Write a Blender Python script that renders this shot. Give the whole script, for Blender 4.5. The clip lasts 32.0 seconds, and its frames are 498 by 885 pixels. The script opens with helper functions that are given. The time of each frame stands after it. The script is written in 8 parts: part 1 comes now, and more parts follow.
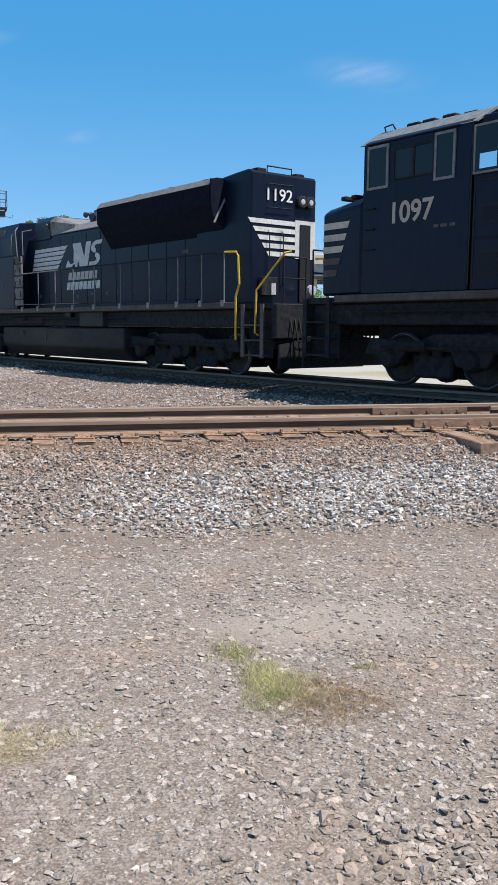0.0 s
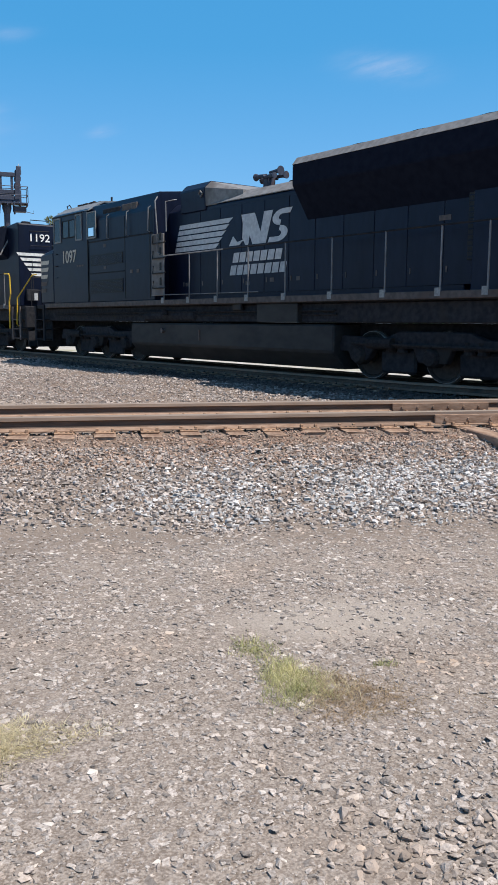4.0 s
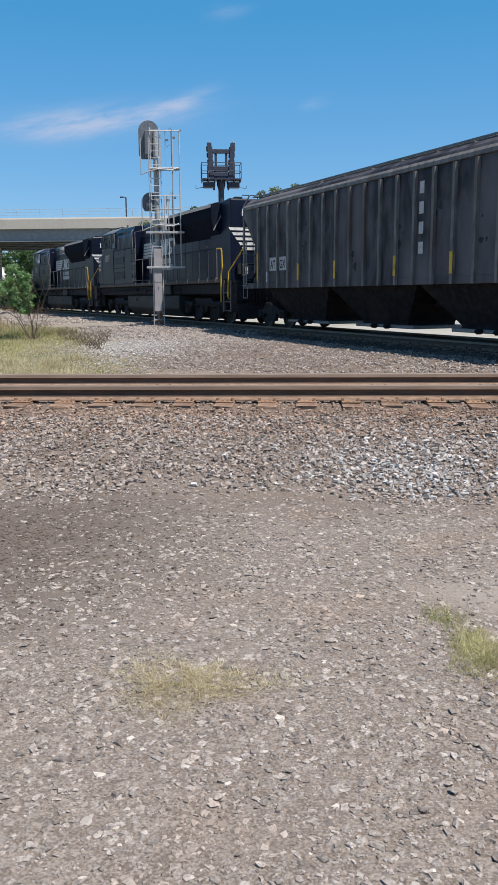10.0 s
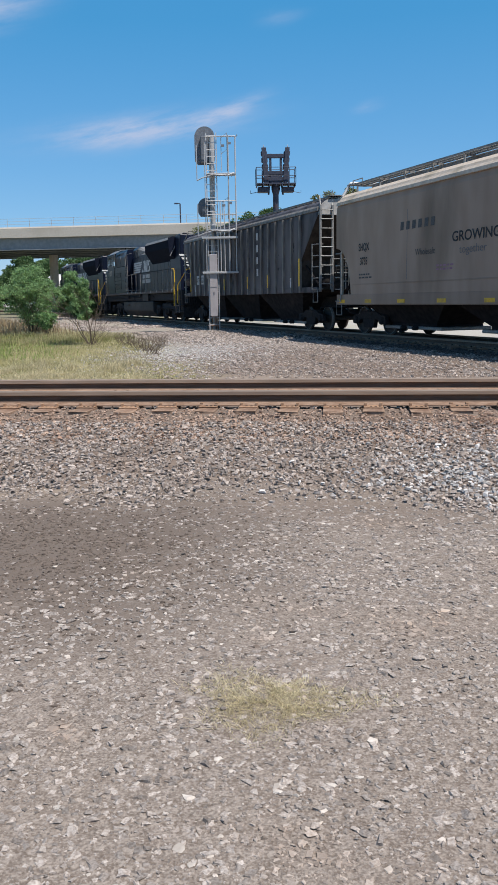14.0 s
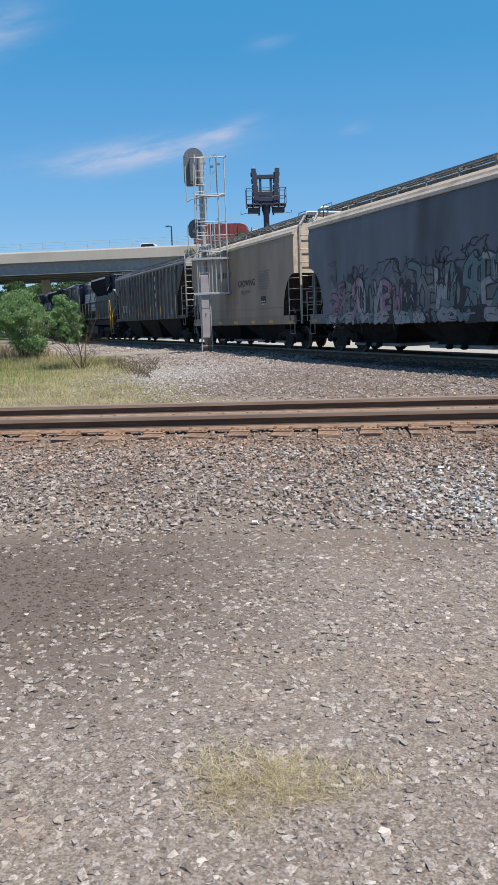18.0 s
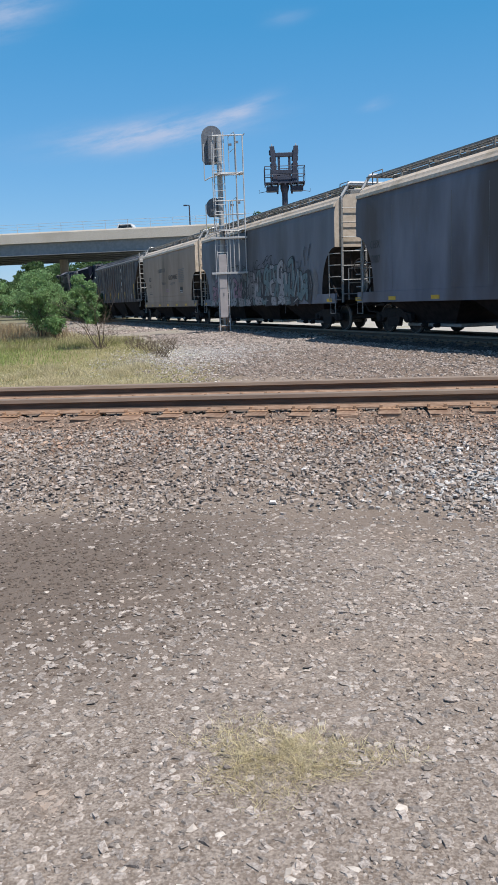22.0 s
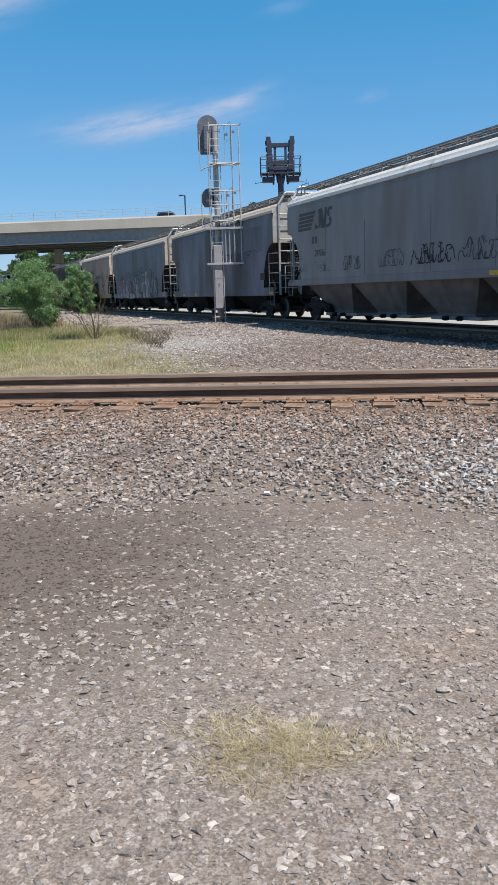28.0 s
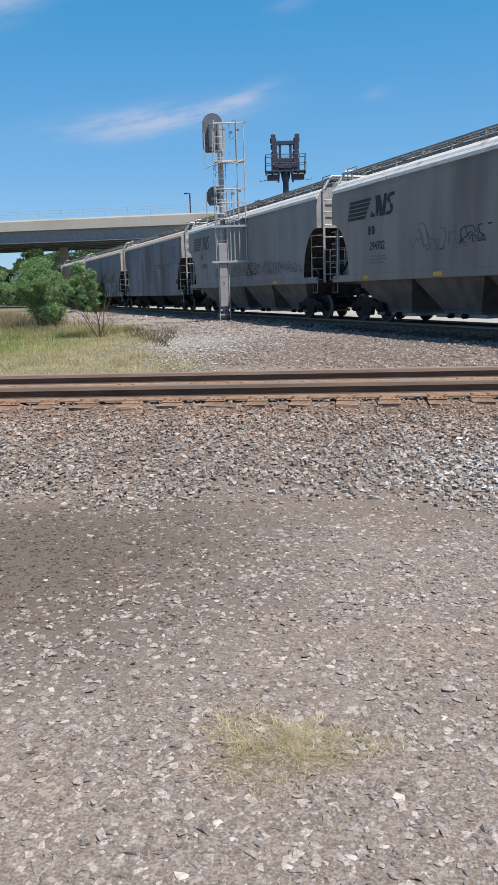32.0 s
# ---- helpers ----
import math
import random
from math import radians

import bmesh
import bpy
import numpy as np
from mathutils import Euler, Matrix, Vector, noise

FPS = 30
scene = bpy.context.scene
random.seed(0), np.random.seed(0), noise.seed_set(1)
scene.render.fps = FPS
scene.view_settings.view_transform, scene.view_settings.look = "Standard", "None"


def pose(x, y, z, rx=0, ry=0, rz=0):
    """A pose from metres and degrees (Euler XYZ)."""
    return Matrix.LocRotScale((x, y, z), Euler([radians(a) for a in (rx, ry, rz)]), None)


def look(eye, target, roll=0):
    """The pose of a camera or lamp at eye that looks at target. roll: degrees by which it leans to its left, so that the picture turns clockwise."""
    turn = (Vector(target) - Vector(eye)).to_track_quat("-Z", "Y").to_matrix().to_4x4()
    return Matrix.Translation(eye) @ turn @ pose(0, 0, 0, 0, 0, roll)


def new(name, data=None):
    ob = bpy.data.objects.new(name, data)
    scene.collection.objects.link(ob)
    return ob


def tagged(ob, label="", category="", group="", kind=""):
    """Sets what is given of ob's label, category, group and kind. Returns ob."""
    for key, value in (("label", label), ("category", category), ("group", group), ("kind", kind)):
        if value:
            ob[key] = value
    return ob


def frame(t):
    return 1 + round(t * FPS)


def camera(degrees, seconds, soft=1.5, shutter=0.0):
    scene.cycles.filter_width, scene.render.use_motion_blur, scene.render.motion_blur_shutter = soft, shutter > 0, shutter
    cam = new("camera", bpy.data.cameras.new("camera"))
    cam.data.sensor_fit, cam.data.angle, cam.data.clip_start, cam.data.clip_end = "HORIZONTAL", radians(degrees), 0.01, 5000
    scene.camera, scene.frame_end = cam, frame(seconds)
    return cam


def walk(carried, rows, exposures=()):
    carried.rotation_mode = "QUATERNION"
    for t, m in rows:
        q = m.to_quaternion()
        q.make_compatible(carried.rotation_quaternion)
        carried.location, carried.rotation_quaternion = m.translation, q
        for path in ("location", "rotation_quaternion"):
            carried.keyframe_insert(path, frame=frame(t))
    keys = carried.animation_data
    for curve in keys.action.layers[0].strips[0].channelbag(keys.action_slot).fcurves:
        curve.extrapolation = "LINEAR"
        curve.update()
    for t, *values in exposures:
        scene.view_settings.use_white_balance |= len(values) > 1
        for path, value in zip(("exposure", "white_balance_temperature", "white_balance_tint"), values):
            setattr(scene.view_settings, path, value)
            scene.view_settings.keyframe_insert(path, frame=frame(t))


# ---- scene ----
cam = camera(33.0, 32.0)
PATH = [
    (0, (1.373, -10.07, 1.101), (1.8, -8.135, 0.83), 0.4),
    (0.5, (1.38, -10.085, 1.107), (1.798, -8.149, 0.828), 0.2),
    (1, (1.373, -10.087, 1.105), (1.79, -8.151, 0.826), 0.3),
    (1.5, (1.367, -10.097, 1.111), (1.777, -8.159, 0.836), 0.3),
    (2, (1.363, -10.081, 1.11), (1.767, -8.141, 0.835), 0.5),
    (2.5, (1.368, -10.076, 1.111), (1.755, -8.133, 0.836), 0.5),
    (3, (1.373, -10.069, 1.111), (1.756, -8.126, 0.832), 0.4),
    (3.5, (1.366, -10.066, 1.108), (1.749, -8.123, 0.826), 0.4),
    (5.5, (1.365, -10.075, 1.106), (1.736, -8.13, 0.819), 0.1),
    (6, (1.372, -10.07, 1.104), (1.737, -8.126, 0.81), 0.0),
    (6.5, (1.373, -10.068, 1.1), (1.734, -8.124, 0.803), -0.2),
    (7, (1.367, -10.073, 1.106), (1.701, -8.124, 0.803), -0.1),
    (7.5, (1.348, -10.087, 1.109), (1.388, -8.11, 0.808), -1.0),
    (8, (1.377, -10.115, 1.105), (1.271, -8.142, 0.796), -0.9),
    (8.5, (1.41, -10.137, 1.089), (1.234, -8.172, 0.758), -0.5),
    (9, (1.419, -10.148, 1.094), (1.254, -8.184, 0.751), -0.6),
    (9.5, (1.414, -10.14, 1.083), (1.314, -8.172, 0.74), -0.5),
    (10, (1.411, -10.159, 1.084), (1.31, -8.192, 0.737), -0.4),
    (10.5, (1.412, -10.156, 1.089), (1.308, -8.189, 0.74), -0.4),
    (11, (1.401, -10.162, 1.094), (1.29, -8.194, 0.751), -0.4),
    (11.5, (1.371, -10.155, 1.087), (1.244, -8.188, 0.745), -0.4),
    (12, (1.352, -10.153, 1.083), (1.09, -8.201, 0.737), -0.4),
    (12.5, (1.35, -10.141, 1.081), (1.077, -8.19, 0.736), -0.5),
    (13, (1.347, -10.133, 1.078), (1.071, -8.182, 0.733), -0.5),
    (13.5, (1.316, -10.104, 1.083), (1.041, -8.153, 0.737), -0.5),
    (14, (1.25, -10.032, 1.078), (1.026, -8.073, 0.743), -0.9),
    (14.5, (1.248, -9.946, 1.078), (1.019, -7.986, 0.754), -1.5),
    (16.5, (1.184, -9.558, 1.057), (0.98, -7.585, 0.797), -2.6),
    (17, (1.204, -9.536, 1.052), (1.004, -7.564, 0.787), -1.9),
    (17.5, (1.229, -9.538, 1.052), (1.024, -7.568, 0.774), -1.8),
    (18, (1.243, -9.549, 1.055), (1.029, -7.582, 0.768), -2.0),
    (18.5, (1.247, -9.555, 1.053), (1.028, -7.589, 0.759), -2.2),
    (19, (1.242, -9.562, 1.054), (1.016, -7.599, 0.748), -2.2),
    (19.5, (1.24, -9.558, 1.053), (1.008, -7.596, 0.742), -2.2),
    (20, (1.239, -9.561, 1.053), (1.007, -7.6, 0.735), -2.2),
    (20.5, (1.241, -9.563, 1.056), (1.009, -7.603, 0.737), -2.2),
    (21, (1.238, -9.564, 1.056), (1.004, -7.603, 0.738), -2.0),
    (21.5, (1.24, -9.553, 1.048), (1.002, -7.593, 0.725), -2.1),
    (22, (1.24, -9.552, 1.054), (0.983, -7.597, 0.722), -2.1),
    (22.5, (1.234, -9.547, 1.049), (0.972, -7.594, 0.705), -2.2),
    (23, (1.235, -9.548, 1.049), (0.969, -7.597, 0.7), -2.2),
    (23.5, (1.233, -9.548, 1.049), (0.964, -7.597, 0.697), -2.2),
    (24, (1.231, -9.551, 1.048), (0.957, -7.602, 0.69), -2.1),
    (24.5, (1.23, -9.542, 1.045), (0.955, -7.594, 0.684), -2.0),
    (25, (1.23, -9.544, 1.05), (0.957, -7.597, 0.687), -1.9),
    (25.5, (1.231, -9.553, 1.053), (0.96, -7.604, 0.696), -1.7),
    (27.5, (1.241, -9.55, 1.049), (0.993, -7.596, 0.698), -1.8),
    (28, (1.239, -9.545, 1.048), (0.995, -7.591, 0.695), -1.7),
    (28.5, (1.245, -9.548, 1.052), (0.999, -7.595, 0.698), -2.0),
    (29, (1.237, -9.545, 1.048), (0.99, -7.592, 0.696), -1.8),
    (29.5, (1.236, -9.55, 1.051), (0.979, -7.597, 0.705), -1.7),
    (30, (1.239, -9.549, 1.051), (0.983, -7.596, 0.704), -1.8),
    (30.5, (1.235, -9.537, 1.046), (0.981, -7.585, 0.696), -1.7),
    (31, (1.239, -9.538, 1.047), (0.981, -7.587, 0.693), -1.8),
    (31.5, (1.24, -9.544, 1.051), (0.983, -7.593, 0.693), -1.8),
    (32, (1.239, -9.545, 1.052), (0.983, -7.594, 0.695), -1.8),
]
walk(cam, [(t, look(*p)) for t, *p in PATH], exposures=[(0, 0.42), (6.8, 0.42), (8.6, 0.2), (32, 0.2)])

# ---- light ----
SUN_DIR = Vector((0.41, -0.30, 1.0)).normalized()
sun = new("sun", bpy.data.lights.new("sun", "SUN"))
sun.data.energy, sun.data.angle, sun.data.color = 4.5, radians(0.53), (1.0, 0.945, 0.875)
sun.matrix_world = SUN_DIR.to_track_quat("Z", "Y").to_matrix().to_4x4()


def make_world():
    world = bpy.data.worlds.new("sky")
    scene.world = world
    world.use_nodes = True
    nt = world.node_tree
    nt.nodes.clear()
    out = nt.nodes.new("ShaderNodeOutputWorld")
    bg = nt.nodes.new("ShaderNodeBackground")
    sky = nt.nodes.new("ShaderNodeTexSky")
    sky.sky_type, sky.sun_disc = "NISHITA", False
    sky.sun_elevation = math.asin(SUN_DIR.z)
    sky.sun_rotation = math.atan2(SUN_DIR.x, SUN_DIR.y)
    sky.air_density, sky.dust_density, sky.ozone_density = 1.1, 0.1, 3.0
    sky.altitude = 300
    bg.inputs["Strength"].default_value = 0.11
    geo = nt.nodes.new("ShaderNodeTexCoord")
    sep = nt.nodes.new("ShaderNodeSeparateXYZ")
    nt.links.new(geo.outputs["Generated"], sep.inputs[0])

    def math_node(op, a, b=None, c=None):
        n = nt.nodes.new("ShaderNodeMath")
        n.operation = op
        for i, v in enumerate((a, b, c)):
            if v is None:
                continue
            if isinstance(v, (int, float)):
                n.inputs[i].default_value = v
            else:
                nt.links.new(v, n.inputs[i])
        return n.outputs[0]

    az = math_node("ARCTAN2", sep.outputs[0], sep.outputs[1])
    el = math_node("ARCSINE", sep.outputs[2])
    comb = nt.nodes.new("ShaderNodeCombineXYZ")
    nt.links.new(math_node("MULTIPLY", az, 9.0), comb.inputs[0])
    nt.links.new(math_node("MULTIPLY_ADD", el, 40.0, math_node("MULTIPLY", az, -8.0)), comb.inputs[1])
    wisp = nt.nodes.new("ShaderNodeTexNoise")
    wisp.inputs["Scale"].default_value, wisp.inputs["Detail"].default_value = 1.5, 6
    wisp.inputs["Roughness"].default_value = 0.62
    nt.links.new(comb.outputs[0], wisp.inputs["Vector"])

    def streak(a0, e0, slope, la, le, power):
        """A wisp of cirrus at azimuth a0 and elevation e0 (degrees)."""
        da = math_node("SUBTRACT", az, radians(a0))
        de = math_node("SUBTRACT", math_node("SUBTRACT", el, radians(e0)), math_node("MULTIPLY", da, slope))
        q = math_node("ADD", math_node("POWER", math_node("ABSOLUTE", math_node("DIVIDE", da, radians(la))), 2.0),
                      math_node("POWER", math_node("ABSOLUTE", math_node("DIVIDE", de, radians(le))), 2.0))
        return math_node("MULTIPLY", math_node("EXPONENT", math_node("MULTIPLY", q, -1.0)), power)

    total = None
    for s in CLOUDS:
        k = streak(*s)
        total = k if total is None else math_node("ADD", total, k)
    soft = nt.nodes.new("ShaderNodeMapRange")
    soft.inputs[1].default_value, soft.inputs[2].default_value = 0.36, 0.68
    nt.links.new(wisp.outputs[0], soft.inputs[0])
    mask = math_node("MULTIPLY", total, math_node("MULTIPLY_ADD", soft.outputs[0], 0.8, 0.2))
    hue = nt.nodes.new("ShaderNodeHueSaturation")
    hue.inputs["Saturation"].default_value = 1.3
    nt.links.new(sky.outputs[0], hue.inputs["Color"])
    mix = nt.nodes.new("ShaderNodeMix")
    mix.data_type = "RGBA"
    nt.links.new(math_node("MINIMUM", mask, 0.8), mix.inputs[0])
    even = nt.nodes.new("ShaderNodeMix")
    even.data_type = "RGBA"
    even.inputs[0].default_value = 0.66
    nt.links.new(hue.outputs[0], even.inputs[6])
    # paler near the horizon, deeper blue overhead
    deep = nt.nodes.new("ShaderNodeMix")
    deep.data_type = "RGBA"
    climb = nt.nodes.new("ShaderNodeMapRange")
    climb.inputs[1].default_value, climb.inputs[2].default_value = radians(20), radians(46)
    nt.links.new(el, climb.inputs[0])
    nt.links.new(climb.outputs[0], deep.inputs[0])
    low_sky = nt.nodes.new("ShaderNodeMix")
    low_sky.data_type = "RGBA"
    rise = nt.nodes.new("ShaderNodeMapRange")
    rise.inputs[1].default_value, rise.inputs[2].default_value = radians(1), radians(17)
    nt.links.new(el, rise.inputs[0])
    nt.links.new(rise.outputs[0], low_sky.inputs[0])
    low_sky.inputs[6].default_value = (1.55, 3.5, 6.6, 1)
    low_sky.inputs[7].default_value = (0.42, 2.68, 5.4, 1)
    nt.links.new(low_sky.outputs[2], deep.inputs[6])
    deep.inputs[7].default_value = (0.78, 0.92, 1.28, 1)
    nt.links.new(deep.outputs[2], even.inputs[7])
    nt.links.new(even.outputs[2], mix.inputs[6])
    mix.inputs[7].default_value = (3.9, 4.5, 6.0, 1)
    nt.links.new(mix.outputs[2], bg.inputs[0])
    nt.links.new(bg.outputs[0], out.inputs[0])


# azimuth to the right of +y, elevation, slope, length, width (degrees), strength
CLOUDS = [(-13.2, 10.75, 0.11, 5.2, 0.8, 1.25), (-7.6, 11.9, 0.33, 2.0, 0.45, 0.9), (-22.0, 17.5, 0.3, 3.0, 1.2, 0.7),
          (19.7, 15.8, -0.12, 2.4, 0.7, 0.5), (1.5, 11.9, 0.2, 0.8, 0.3, 0.35), (-4, 17.2, 0.1, 1.2, 0.4, 0.25)]
make_world()


# ---- materials ----
def mat(name, a, b, rough=0.7, metal=0.0, fine=40.0, coarse=1.2, bump=0.25, c=None, stretch=(1, 1, 1), island=False, vary=(0.62, 1.42), spec=0.4, lo=0.35, hi=0.65, cpos=(0.55, 0.72)):
    """Two colours mixed by noise at two scales, a third in larger stains, and fine relief."""
    m = bpy.data.materials.new(name)
    m.use_nodes = True
    nt = m.node_tree
    bs = nt.nodes["Principled BSDF"]
    bs.inputs["Roughness"].default_value, bs.inputs["Metallic"].default_value = rough, metal
    bs.inputs["Specular IOR Level"].default_value = spec
    tc = nt.nodes.new("ShaderNodeTexCoord")
    mp = nt.nodes.new("ShaderNodeMapping")
    mp.inputs["Scale"].default_value = stretch
    nt.links.new(tc.outputs["Object"], mp.inputs[0])

    def noise_tex(scale, detail=4):
        n = nt.nodes.new("ShaderNodeTexNoise")
        n.inputs["Scale"].default_value, n.inputs["Detail"].default_value = scale, detail
        nt.links.new(mp.outputs[0], n.inputs["Vector"])
        return n.outputs[0]

    def ramp(v, lo_, hi_):
        r = nt.nodes.new("ShaderNodeMapRange")
        r.inputs[1].default_value, r.inputs[2].default_value = lo_, hi_
        nt.links.new(v, r.inputs[0])
        return r.outputs[0]

    def blend(f, x, y):
        n = nt.nodes.new("ShaderNodeMix")
        n.data_type = "RGBA"
        nt.links.new(f, n.inputs[0])
        for i, v in ((6, x), (7, y)):
            if isinstance(v, tuple):
                n.inputs[i].default_value = (*v, 1)
            else:
                nt.links.new(v, n.inputs[i])
        return n.outputs[2]

    f1 = noise_tex(fine)
    col = blend(ramp(f1, lo, hi), a, b)
    if c:
        col = blend(ramp(noise_tex(coarse, 5), *cpos), col, c)
    if island:
        g = nt.nodes.new("ShaderNodeNewGeometry")
        v = nt.nodes.new("ShaderNodeMapRange")
        v.inputs[3].default_value, v.inputs[4].default_value = vary
        nt.links.new(g.outputs["Random Per Island"], v.inputs[0])
    else:
        g = nt.nodes.new("ShaderNodeObjectInfo")
        v = nt.nodes.new("ShaderNodeMapRange")
        v.inputs[3].default_value, v.inputs[4].default_value = 0.88, 1.12
        nt.links.new(g.outputs["Random"], v.inputs[0])
    h = nt.nodes.new("ShaderNodeHueSaturation")
    nt.links.new(v.outputs[0], h.inputs["Value"])
    nt.links.new(col, h.inputs["Color"])
    nt.links.new(h.outputs[0], bs.inputs["Base Color"])
    if bump:
        bp = nt.nodes.new("ShaderNodeBump")
        bp.inputs["Strength"].default_value, bp.inputs["Distance"].default_value = bump, 0.01
        nt.links.new(f1, bp.inputs["Height"])
        nt.links.new(bp.outputs[0], bs.inputs["Normal"])
    return m


